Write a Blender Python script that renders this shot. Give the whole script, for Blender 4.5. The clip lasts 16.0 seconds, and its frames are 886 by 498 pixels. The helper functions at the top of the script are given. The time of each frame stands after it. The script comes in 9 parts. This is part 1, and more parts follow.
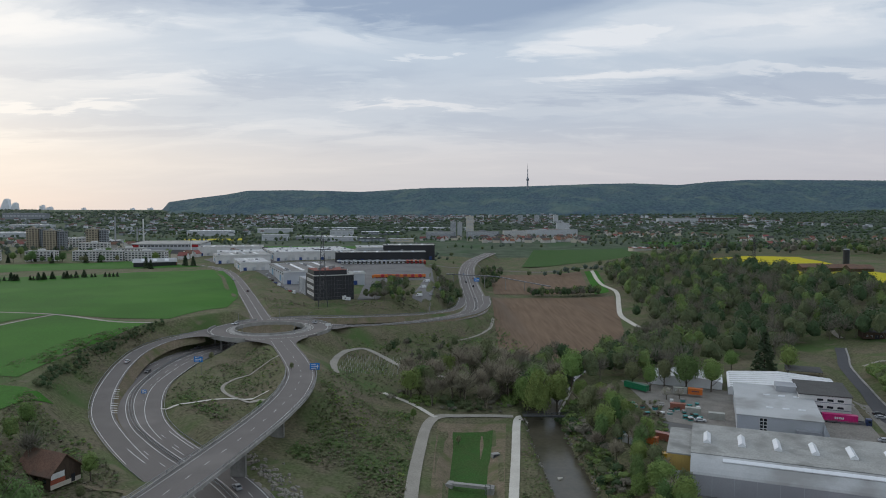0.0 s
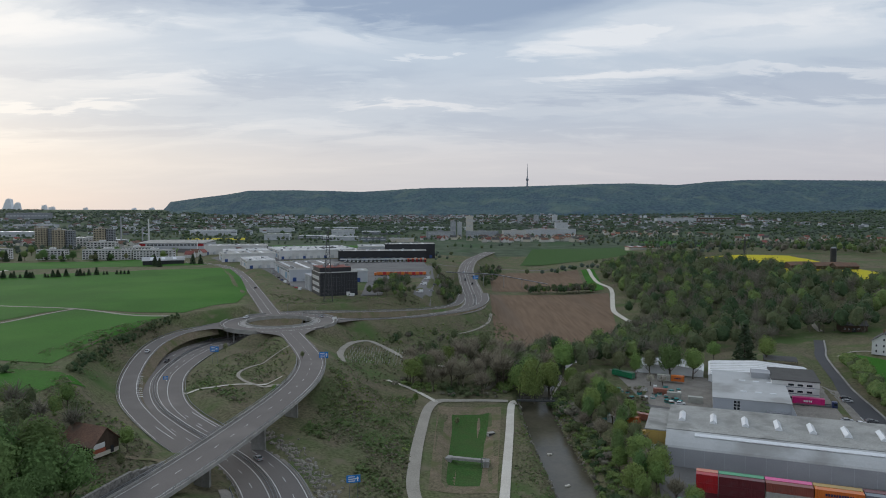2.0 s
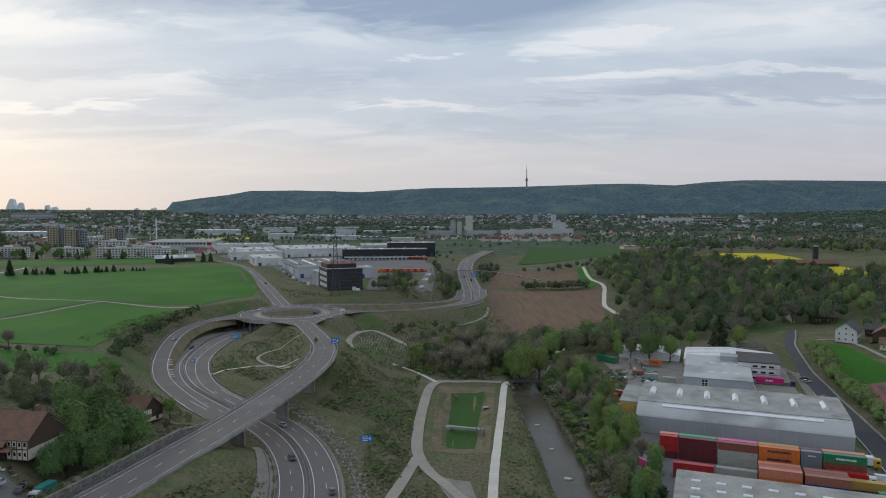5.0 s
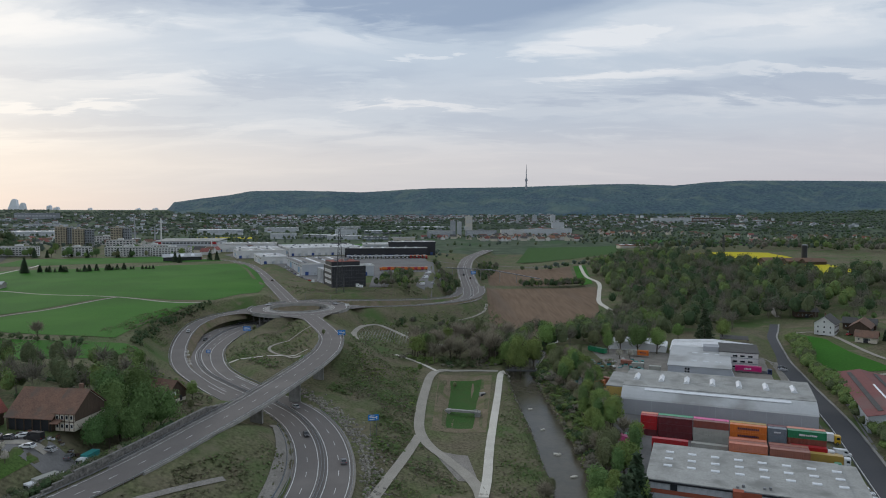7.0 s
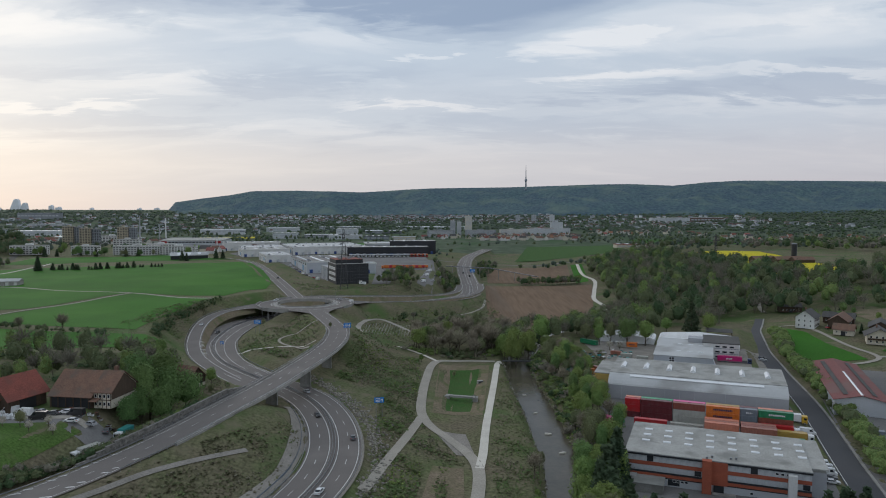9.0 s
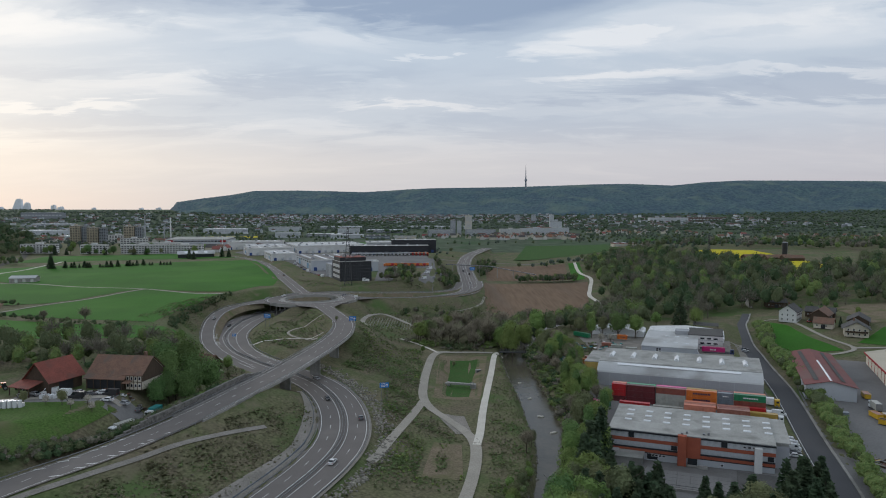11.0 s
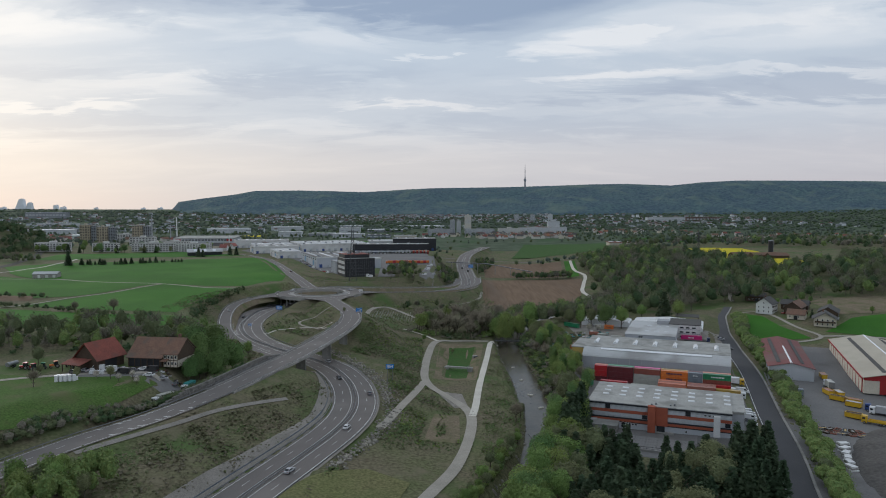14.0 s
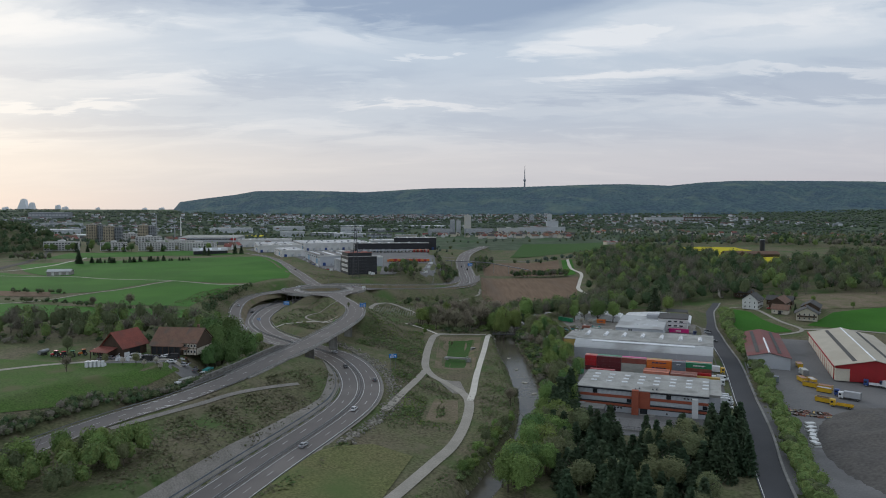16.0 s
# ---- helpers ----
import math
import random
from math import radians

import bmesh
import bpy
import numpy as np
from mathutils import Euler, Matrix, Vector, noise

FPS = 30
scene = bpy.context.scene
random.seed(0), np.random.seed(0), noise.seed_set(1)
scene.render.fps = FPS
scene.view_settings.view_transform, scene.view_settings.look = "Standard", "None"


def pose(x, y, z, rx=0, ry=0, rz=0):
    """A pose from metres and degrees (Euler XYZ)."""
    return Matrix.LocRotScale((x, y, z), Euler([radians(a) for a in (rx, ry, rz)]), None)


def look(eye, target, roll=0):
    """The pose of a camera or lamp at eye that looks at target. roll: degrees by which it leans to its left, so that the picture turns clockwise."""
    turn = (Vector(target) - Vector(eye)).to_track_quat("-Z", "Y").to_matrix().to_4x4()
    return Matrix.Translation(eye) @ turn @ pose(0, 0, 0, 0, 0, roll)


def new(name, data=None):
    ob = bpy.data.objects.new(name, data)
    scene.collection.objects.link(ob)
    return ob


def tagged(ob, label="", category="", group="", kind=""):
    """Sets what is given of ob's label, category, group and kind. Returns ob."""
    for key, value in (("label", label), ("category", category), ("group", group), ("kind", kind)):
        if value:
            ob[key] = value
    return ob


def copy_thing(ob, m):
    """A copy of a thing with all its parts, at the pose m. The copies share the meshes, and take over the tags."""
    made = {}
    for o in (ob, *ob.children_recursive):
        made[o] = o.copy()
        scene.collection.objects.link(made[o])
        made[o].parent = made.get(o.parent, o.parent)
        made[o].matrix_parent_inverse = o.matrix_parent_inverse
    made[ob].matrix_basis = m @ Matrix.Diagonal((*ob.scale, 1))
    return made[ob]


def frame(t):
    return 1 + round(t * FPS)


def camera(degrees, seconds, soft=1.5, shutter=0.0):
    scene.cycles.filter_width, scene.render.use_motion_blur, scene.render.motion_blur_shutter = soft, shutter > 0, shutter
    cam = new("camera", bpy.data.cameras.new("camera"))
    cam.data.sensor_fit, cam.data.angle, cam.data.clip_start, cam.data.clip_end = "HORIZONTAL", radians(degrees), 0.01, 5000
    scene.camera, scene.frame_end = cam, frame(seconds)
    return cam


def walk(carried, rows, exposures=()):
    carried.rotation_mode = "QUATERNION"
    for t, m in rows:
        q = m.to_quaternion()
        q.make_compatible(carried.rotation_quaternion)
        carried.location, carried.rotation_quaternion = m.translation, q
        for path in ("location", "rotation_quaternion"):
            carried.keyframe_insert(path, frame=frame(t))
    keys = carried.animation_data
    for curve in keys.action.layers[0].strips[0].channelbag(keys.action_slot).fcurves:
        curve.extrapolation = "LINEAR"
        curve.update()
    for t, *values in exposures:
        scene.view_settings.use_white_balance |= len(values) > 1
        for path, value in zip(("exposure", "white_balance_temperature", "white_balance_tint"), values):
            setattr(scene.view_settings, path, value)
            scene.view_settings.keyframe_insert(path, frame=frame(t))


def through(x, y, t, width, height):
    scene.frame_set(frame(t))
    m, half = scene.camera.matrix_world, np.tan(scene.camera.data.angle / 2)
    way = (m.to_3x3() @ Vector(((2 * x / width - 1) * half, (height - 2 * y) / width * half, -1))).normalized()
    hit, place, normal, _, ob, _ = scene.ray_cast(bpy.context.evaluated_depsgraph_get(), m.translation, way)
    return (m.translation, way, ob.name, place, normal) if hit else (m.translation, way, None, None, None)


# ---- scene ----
cam = camera(65.03, 16.0, soft=1.0)
PATH = [
    (0.0, pose(0.00, 0.00, 89.06, 86.558, 0, -0.021)),
    (1.0, pose(0.04, -11.60, 89.05, 86.553, 0, -0.020)),
    (2.0, pose(0.05, -23.21, 89.02, 86.551, 0, -0.017)),
    (3.0, pose(0.06, -34.74, 89.04, 86.558, 0, -0.005)),
    (4.0, pose(0.11, -46.33, 88.99, 86.557, 0, -0.007)),
    (6.5, pose(0.08, -75.26, 88.79, 86.573, 0, -0.005)),
    (7.0, pose(0.08, -81.02, 88.72, 86.574, 0, -0.007)),
    (8.0, pose(0.08, -92.46, 88.63, 86.579, 0, -0.006)),
    (9.0, pose(0.08, -103.91, 88.57, 86.574, 0, -0.004)),
    (11.5, pose(0.04, -132.63, 88.49, 86.547, 0, 0.022)),
    (12.5, pose(0.07, -144.15, 88.44, 86.538, 0, 0.019)),
    (13.5, pose(0.14, -155.62, 88.33, 86.540, 0, 0.009)),
    (14.5, pose(0.22, -167.00, 88.21, 86.547, 0, 0.009)),
    (16.0, pose(0.36, -184.05, 88.00, 86.554, 0, 0.015)),
]
walk(cam, PATH, ((0.0, 0.0, 6230, 11),))

# ---- light: a broken overcast evening sky, low sun behind cloud ahead and to the west ----
SUN_AZ, SUN_EL = -38.0, 17.0
world = bpy.data.worlds.new("evening_sky")
scene.world = world
world.use_nodes = True
W = world.node_tree
W.nodes.clear()


def wnode(kind, **kw):
    n = W.nodes.new(kind)
    for k, v in kw.items():
        if k in n.inputs:
            n.inputs[k].default_value = v
    return n


def wmath(op, a, b=None, clamp=False):
    n = W.nodes.new("ShaderNodeMath")
    n.operation, n.use_clamp = op, clamp
    for i, v in enumerate((a, b)):
        if v is None:
            continue
        if isinstance(v, (int, float)):
            n.inputs[i].default_value = v
        else:
            W.links.new(v, n.inputs[i])
    return n.outputs[0]


def wramp(v, stops, interp="EASE"):
    n = W.nodes.new("ShaderNodeValToRGB")
    n.color_ramp.interpolation = interp
    el = n.color_ramp.elements
    while len(el) < len(stops):
        el.new(0.5)
    for e, (p, c) in zip(el, stops):
        e.position, e.color = p, (*c, 1) if len(c) == 3 else c
    W.links.new(v, n.inputs[0])
    return n.outputs[0]


def wmix(f, a, b, blend="MIX"):
    n = W.nodes.new("ShaderNodeMix")
    n.data_type, n.blend_type = "RGBA", blend
    for s, v in ((n.inputs[0], f), (n.inputs[6], a), (n.inputs[7], b)):
        if isinstance(v, (int, float)):
            s.default_value = v
        elif isinstance(v, tuple):
            s.default_value = (*v, 1)
        else:
            W.links.new(v, s)
    return n.outputs[2]


coord = W.nodes.new("ShaderNodeTexCoord")
sep = W.nodes.new("ShaderNodeSeparateXYZ")
W.links.new(coord.outputs["Generated"], sep.inputs[0])
DX, DY, DZ = sep.outputs
elev = wmath("MAXIMUM", DZ, 0.0)
# clouds lie on a flat layer: direction divided by height
lift = wmath("ADD", elev, 0.13)
px, py = wmath("DIVIDE", DX, lift), wmath("DIVIDE", DY, lift)
comb = W.nodes.new("ShaderNodeCombineXYZ")
W.links.new(px, comb.inputs[0])
W.links.new(py, comb.inputs[1])


def cloud(scale, detail, rough, sx, sy, off, dist=0.0):
    mp = W.nodes.new("ShaderNodeMapping")
    mp.inputs["Scale"].default_value = (sx, sy, 1)
    mp.inputs["Location"].default_value = off
    W.links.new(comb.outputs[0], mp.inputs[0])
    n = wnode("ShaderNodeTexNoise", Scale=scale, Detail=detail, Roughness=rough, Distortion=dist)
    W.links.new(mp.outputs[0], n.inputs["Vector"])
    return n.outputs[0]


big = cloud(1.5, 4, 0.5, 0.55, 1.0, (3.1, 1.4, 0), 0.7)
fine = cloud(2.6, 6, 0.55, 0.55, 1.0, (7.7, 2.0, 0), 0.9)
wisp = cloud(7.0, 6, 0.6, 0.5, 1.1, (1.7, 5.0, 0), 1.2)


def wvec(op, a, b=None):
    n = W.nodes.new("ShaderNodeVectorMath")
    n.operation = op
    for i, v in enumerate((a, b)):
        if v is None:
            continue
        if isinstance(v, tuple):
            n.inputs[i].default_value = v
        else:
            W.links.new(v, n.inputs[i])
    return n.outputs["Value"] if op == "DOT_PRODUCT" else n.outputs[0]


# bearing and height of a direction ahead, ruffled so that no cloud has a smooth rim
ahead = wmath("MAXIMUM", DY, 0.3)
sway = wmath("ADD", wmath("MULTIPLY", wmath("SUBTRACT", fine, 0.5), 0.50), wmath("MULTIPLY", wmath("SUBTRACT", wisp, 0.5), 0.20))
bear = wmath("ADD", wmath("DIVIDE", DX, ahead), wmath("MULTIPLY", sway, 0.75))
rise = wmath("ADD", wmath("DIVIDE", DZ, ahead), wmath("MULTIPLY", sway, 0.16))
spot = W.nodes.new("ShaderNodeCombineXYZ")
W.links.new(bear, spot.inputs[0])
W.links.new(rise, spot.inputs[1])


def blob(cx, cz, rx, rz, gain=1.0):
    """A soft oval cloud in the sky, 1 in its middle; gain makes its rim crisper."""
    d = wvec("MULTIPLY", wvec("SUBTRACT", spot.outputs[0], (cx, cz, 0)), (1 / rx, 1 / rz, 0))
    return wmath("POWER", wmath("MULTIPLY", wmath("SUBTRACT", 1.0, wvec("DOT_PRODUCT", d, d)), gain * 0.8, True), 1.7)


body = wmath("ADD", wmath("MULTIPLY", big, 0.24), wmath("MULTIPLY", fine, 0.22))
body = wmath("ADD", body, wmath("MULTIPLY", wisp, 0.06))
body = wmath("ADD", body, 0.229)
CLOUDS = ((0.01, 0.305, 0.27, 0.095, 1.6, 0.20), (-0.26, 0.315, 0.36, 0.06, 1.2, 0.14), (-0.10, 0.20, 0.30, 0.035, 1.2, 0.06), (0.16, 0.33, 0.20, 0.07, 1.5, 0.10), (-0.17, 0.175, 0.24, 0.032, 1.5, 0.06), (-0.55, 0.195, 0.18, 0.016, 1.5, 0.06),
          (0.47, 0.168, 0.36, 0.022, 1.8, 0.10), (0.12, 0.118, 0.40, 0.028, 1.5, 0.07), (-0.48, 0.118, 0.30, 0.016, 1.6, 0.06), (0.42, 0.245, 0.07, 0.012, 1.3, 0.05),
          (-0.56, 0.255, 0.22, 0.035, 1.3, -0.12), (-0.40, 0.170, 0.20, 0.020, 1.6, -0.08), (-0.56, 0.140, 0.14, 0.013, 1.6, -0.14), (-0.62, 0.09, 0.12, 0.014, 1.4, -0.10), (-0.03, 0.144, 0.16, 0.010, 1.6, -0.10), (0.20, 0.232, 0.13, 0.024, 1.4, -0.13),
          (0.26, 0.180, 0.19, 0.013, 1.6, -0.12), (0.52, 0.192, 0.24, 0.010, 1.6, -0.08), (0.46, 0.262, 0.30, 0.055, 1.3, -0.11), (0.30, 0.145, 0.5, 0.02, 1.2, -0.03), (-0.06, 0.205, 0.05, 0.006, 1.6, -0.08))
for cx, cz, rx, rz, gain, much in CLOUDS:
    body = wmath("ADD", body, wmath("MULTIPLY", blob(cx, cz, rx, rz, gain), much))
sky = W.nodes.new("ShaderNodeTexSky")
sky.sky_type, sky.sun_disc = "NISHITA", False
sky.sun_elevation, sky.sun_rotation = radians(SUN_EL), radians(SUN_AZ)
clear = wmix(1.0, sky.outputs[0], (0.1, 0.1, 0.1), "MULTIPLY")
# cloud tone from thin bright edges to dense grey-blue undersides
tone = wramp(body, [(0.36, (0.81, 0.82, 0.82)), (0.43, (0.68, 0.72, 0.755)), (0.50, (0.55, 0.615, 0.68)), (0.57, (0.46, 0.53, 0.615)), (0.72, (0.31, 0.385, 0.50))])
# haze toward the horizon: pale peach in the west, mauve in the east
low = wramp(elev, [(0.0, (1, 1, 1)), (0.06, (0.85, 0.85, 0.85)), (0.13, (0.3, 0.3, 0.3)), (0.22, (0, 0, 0))])
side = wmath("MULTIPLY_ADD", DX, -1.1)
side.node.inputs[2].default_value = 0.52
side.node.use_clamp = True
band = wramp(elev, [(0.0, (0, 0, 0)), (0.025, (0.12, 0.12, 0.12)), (0.06, (1, 1, 1)), (1.0, (1, 1, 1))])
peach = wmix(band, wmix(side, (0.56, 0.52, 0.54), (0.60, 0.585, 0.595)), wmix(side, (0.60, 0.56, 0.575), (0.74, 0.67, 0.62)))
tone = wmix(wmath("MULTIPLY", low, 0.88), tone, peach)
# brighter veil round the hidden sun
toward = W.nodes.new("ShaderNodeVectorMath")
toward.operation = "DOT_PRODUCT"
W.links.new(coord.outputs["Generated"], toward.inputs[0])
a, e = radians(SUN_AZ), radians(13)
toward.inputs[1].default_value = (math.sin(a) * math.cos(e), math.cos(a) * math.cos(e), math.sin(e))
glow = wmath("POWER", wmath("MAXIMUM", toward.outputs["Value"], 0.0), 22.0)
veil = wmath("MULTIPLY", glow, wmath("SUBTRACT", 1.25, wmath("MULTIPLY", body, 1.5)), True)
veil = wmath("MULTIPLY", veil, wramp(elev, [(0.0, (0, 0, 0)), (0.03, (0.15, 0.15, 0.15)), (0.10, (1, 1, 1)), (1.0, (1, 1, 1))]))
tone = wmix(wmath("MULTIPLY", veil, 0.42), tone, (0.88, 0.83, 0.73), "MIX")
final = wmix(0.92, clear, tone)
bg = wnode("ShaderNodeBackground", Strength=1.0)
W.links.new(final, bg.inputs[0])
wout = W.nodes.new("ShaderNodeOutputWorld")
W.links.new(bg.outputs[0], wout.inputs[0])

sun_data = bpy.data.lights.new("sun", "SUN")
sun_data.energy, sun_data.angle, sun_data.color = 0.7, radians(18), (1.0, 0.93, 0.84)
sun = new("sun", sun_data)
sun.matrix_world = look((0, 0, 0), (-math.sin(a), -math.cos(a), -math.tan(radians(SUN_EL))))
scene.view_settings.exposure = 0.0

# ---- materials ----
MATS = {}


def mat(name, c1, c2=None, scale=0.5, rough=0.85, metal=0.0, grain=6.0, amount=0.25, bump=0.0, stretch=(1, 1, 1), vary=0.0, island=0.0, spec=0.35, dirt=None, dirt_scale=0.08, detail=4, straw=None):
    """Two colours mixed by a broad noise, a finer grain on top, optional stains, relief and variation from object to object."""
    m = bpy.data.materials.new(name)
    m.use_nodes = True
    t = m.node_tree
    N, K = t.nodes, t.links
    b = N["Principled BSDF"]
    b.inputs["Roughness"].default_value, b.inputs["Metallic"].default_value = rough, metal
    b.inputs["Specular IOR Level"].default_value = spec
    c2 = c2 or tuple(v * 0.75 for v in c1)
    tc = N.new("ShaderNodeTexCoord")
    mp = N.new("ShaderNodeMapping")
    mp.inputs["Scale"].default_value = stretch
    K.new(tc.outputs["Object"], mp.inputs[0])

    def noise_at(s, d):
        n = N.new("ShaderNodeTexNoise")
        n.inputs["Scale"].default_value, n.inputs["Detail"].default_value = s, d
        K.new(mp.outputs[0], n.inputs["Vector"])
        return n.outputs[0]

    def mixed(f, a, c, blend="MIX"):
        n = N.new("ShaderNodeMix")
        n.data_type, n.blend_type = "RGBA", blend
        for s, v in ((n.inputs[0], f), (n.inputs[6], a), (n.inputs[7], c)):
            if isinstance(v, (int, float)):
                s.default_value = v
            elif isinstance(v, tuple):
                s.default_value = (*v, 1)
            else:
                K.new(v, s)
        return n.outputs[2]

    def spread(v, lo, hi):
        n = N.new("ShaderNodeMapRange")
        n.inputs[1].default_value, n.inputs[2].default_value = lo, hi
        K.new(v, n.inputs[0])
        return n.outputs[0]

    col = mixed(spread(noise_at(scale, detail), 0.35, 0.65), c1, c2)
    g = noise_at(grain, 3)
    gr = N.new("ShaderNodeMapRange")
    gr.inputs[1].default_value, gr.inputs[2].default_value = 0.3, 0.7
    gr.inputs[3].default_value, gr.inputs[4].default_value = 1 - amount, 1 + amount
    K.new(g, gr.inputs[0])
    cb = N.new("ShaderNodeCombineXYZ")
    for i in range(3):
        K.new(gr.outputs[0], cb.inputs[i])
    col = mixed(1.0, col, cb.outputs[0], "MULTIPLY")
    if dirt:
        col = mixed(spread(noise_at(dirt_scale, 5), 0.52, 0.68), col, dirt)
    if straw:
        col = mixed(spread(noise_at(0.11, 7), 0.54, 0.70), col, straw)
    if vary or island:
        src = N.new("ShaderNodeObjectInfo").outputs["Random"] if vary else N.new("ShaderNodeNewGeometry").outputs["Random Per Island"]
        h = N.new("ShaderNodeHueSaturation")
        k = vary or island
        r1, r2 = N.new("ShaderNodeMapRange"), N.new("ShaderNodeMapRange")
        r1.inputs[3].default_value, r1.inputs[4].default_value = 0.5 - 0.06 * k, 0.5 + 0.05 * k
        r2.inputs[3].default_value, r2.inputs[4].default_value = 1 - 0.55 * k, 1 + 0.5 * k
        K.new(src, r1.inputs[0])
        w = N.new("ShaderNodeTexWhiteNoise")
        w.noise_dimensions = "1D"
        K.new(src, w.inputs["W"])
        K.new(w.outputs["Value"], r2.inputs[0])
        K.new(r1.outputs[0], h.inputs["Hue"])
        K.new(r2.outputs[0], h.inputs["Value"])
        K.new(col, h.inputs["Color"])
        col = h.outputs[0]
    K.new(col, b.inputs["Base Color"])
    if bump:
        bp = N.new("ShaderNodeBump")
        bp.inputs["Strength"].default_value, bp.inputs["Distance"].default_value = min(1, bump), bump
        K.new(g, bp.inputs["Height"])
        K.new(bp.outputs[0], b.inputs["Normal"])
    MATS[name] = m
    return m


def leafy(name, c1, c2, vary=0.5, through=0.25, island=0.0, scale=0.5, lift=0.9):
    """Foliage: leaf colour with some light passing through."""
    m = mat(name, c1, c2, scale=scale, rough=0.75, grain=2.0, amount=0.3, vary=vary, island=island, spec=0.08)
    t = m.node_tree
    b = t.nodes["Principled BSDF"]
    tr = t.nodes.new("ShaderNodeBsdfTranslucent")
    t.links.new(b.inputs["Base Color"].links[0].from_socket, tr.inputs[0])
    # leaves turn their faces to the sky: soften the facets upwards
    geo, up, unit = t.nodes.new("ShaderNodeNewGeometry"), t.nodes.new("ShaderNodeVectorMath"), t.nodes.new("ShaderNodeVectorMath")
    up.operation, unit.operation = "ADD", "NORMALIZE"
    up.inputs[1].default_value = (0, 0, lift)
    t.links.new(geo.outputs["Normal"], up.inputs[0])
    t.links.new(up.outputs[0], unit.inputs[0])
    t.links.new(unit.outputs[0], b.inputs["Normal"])
    mx = t.nodes.new("ShaderNodeMixShader")
    mx.inputs[0].default_value = through
    t.links.new(b.outputs[0], mx.inputs[1])
    t.links.new(tr.outputs[0], mx.inputs[2])
    t.links.new(mx.outputs[0], t.nodes["Material Output"].inputs[0])
    return m


mat("scrub", (0.112, 0.127, 0.060), (0.14, 0.122, 0.082), 0.045, 0.95, grain=0.9, amount=0.38, bump=0.3, dirt=(0.078, 0.122, 0.042), dirt_scale=0.03, spec=0.08, detail=8, straw=(0.165, 0.148, 0.098))
mat("lush_grass", (0.046, 0.150, 0.018), (0.039, 0.124, 0.016), 0.02, 0.9, grain=1.2, amount=0.18, bump=0.12, dirt=(0.060, 0.168, 0.024), dirt_scale=0.012, spec=0.08)
mat("meadow_grass", (0.07, 0.13, 0.03), (0.085, 0.125, 0.042), 0.06, 0.92, grain=1.5, amount=0.3, bump=0.2, dirt=(0.11, 0.12, 0.055), spec=0.08)
mat("dry_grass", (0.135, 0.15, 0.06), (0.15, 0.145, 0.07), 0.06, 0.95, grain=1.2, amount=0.35, bump=0.2, dirt=(0.10, 0.14, 0.05), dirt_scale=0.03, spec=0.08)
mat("plain_ground", (0.078, 0.106, 0.068), (0.095, 0.115, 0.080), 0.006, 0.95, grain=0.05, amount=0.3, dirt=(0.060, 0.105, 0.050), dirt_scale=0.01, spec=0.05)
mat("basin_grass", (0.046, 0.108, 0.027), (0.056, 0.10, 0.03), 0.2, 0.9, grain=1.6, amount=0.25, bump=0.1, spec=0.08)
mat("ploughed_soil", (0.185, 0.128, 0.086), (0.155, 0.109, 0.075), 0.02, 0.95, grain=0.5, amount=0.18, bump=0.2, stretch=(1.0, 0.06, 1), dirt=(0.18, 0.135, 0.1), dirt_scale=0.02, spec=0.08)
mat("bare_soil", (0.14, 0.12, 0.09), (0.115, 0.11, 0.07), 0.15, 0.95, grain=1.2, amount=0.35, bump=0.25, spec=0.08)
mat("dark_gravel", (0.11, 0.105, 0.095), (0.085, 0.085, 0.07), 0.1, 0.95, grain=1.2, amount=0.35, bump=0.25, spec=0.08)
mat("rapeseed", (0.52, 0.44, 0.02), (0.45, 0.41, 0.03), 0.05, 0.9, grain=1.0, amount=0.15, bump=0.2, spec=0.08)
mat("asphalt", (0.168, 0.153, 0.143), (0.145, 0.133, 0.125), 0.05, 0.88, grain=3.0, amount=0.08, bump=0.02, dirt=(0.188, 0.172, 0.16), dirt_scale=0.05, spec=0.2)
mat("asphalt_dark", (0.075, 0.075, 0.08), (0.065, 0.065, 0.07), 0.05, 0.85, grain=3.0, amount=0.1, bump=0.02)
mat("verge_gravel", (0.27, 0.25, 0.225), (0.22, 0.205, 0.18), 0.2, 0.95, grain=2.0, amount=0.2, bump=0.1, spec=0.08)
mat("yard_paving", (0.20, 0.195, 0.19), (0.17, 0.168, 0.165), 0.05, 0.9, grain=1.5, amount=0.12, bump=0.03, dirt=(0.14, 0.135, 0.13), dirt_scale=0.04, spec=0.08)
mat("gravel_path", (0.36, 0.335, 0.29), (0.31, 0.29, 0.25), 0.12, 0.95, grain=2.0, amount=0.12, bump=0.08, spec=0.08)
mat("white_path", (0.60, 0.575, 0.51), (0.53, 0.50, 0.44), 0.12, 0.95, grain=2.0, amount=0.1, bump=0.08, spec=0.08)
mat("concrete", (0.33, 0.32, 0.30), (0.27, 0.265, 0.25), 0.25, 0.9, grain=2.0, amount=0.12, bump=0.03, dirt=(0.2, 0.195, 0.18), dirt_scale=0.12)
mat("road_paint", (0.70, 0.70, 0.68), (0.58, 0.58, 0.56), 0.4, 0.7, grain=4.0, amount=0.12)
mat("steel", (0.30, 0.31, 0.32), (0.24, 0.25, 0.26), 0.5, 0.45, metal=0.7, grain=5, amount=0.1)
mat("dark_steel", (0.09, 0.095, 0.10), (0.07, 0.07, 0.075), 0.5, 0.55, metal=0.4, grain=5, amount=0.15)
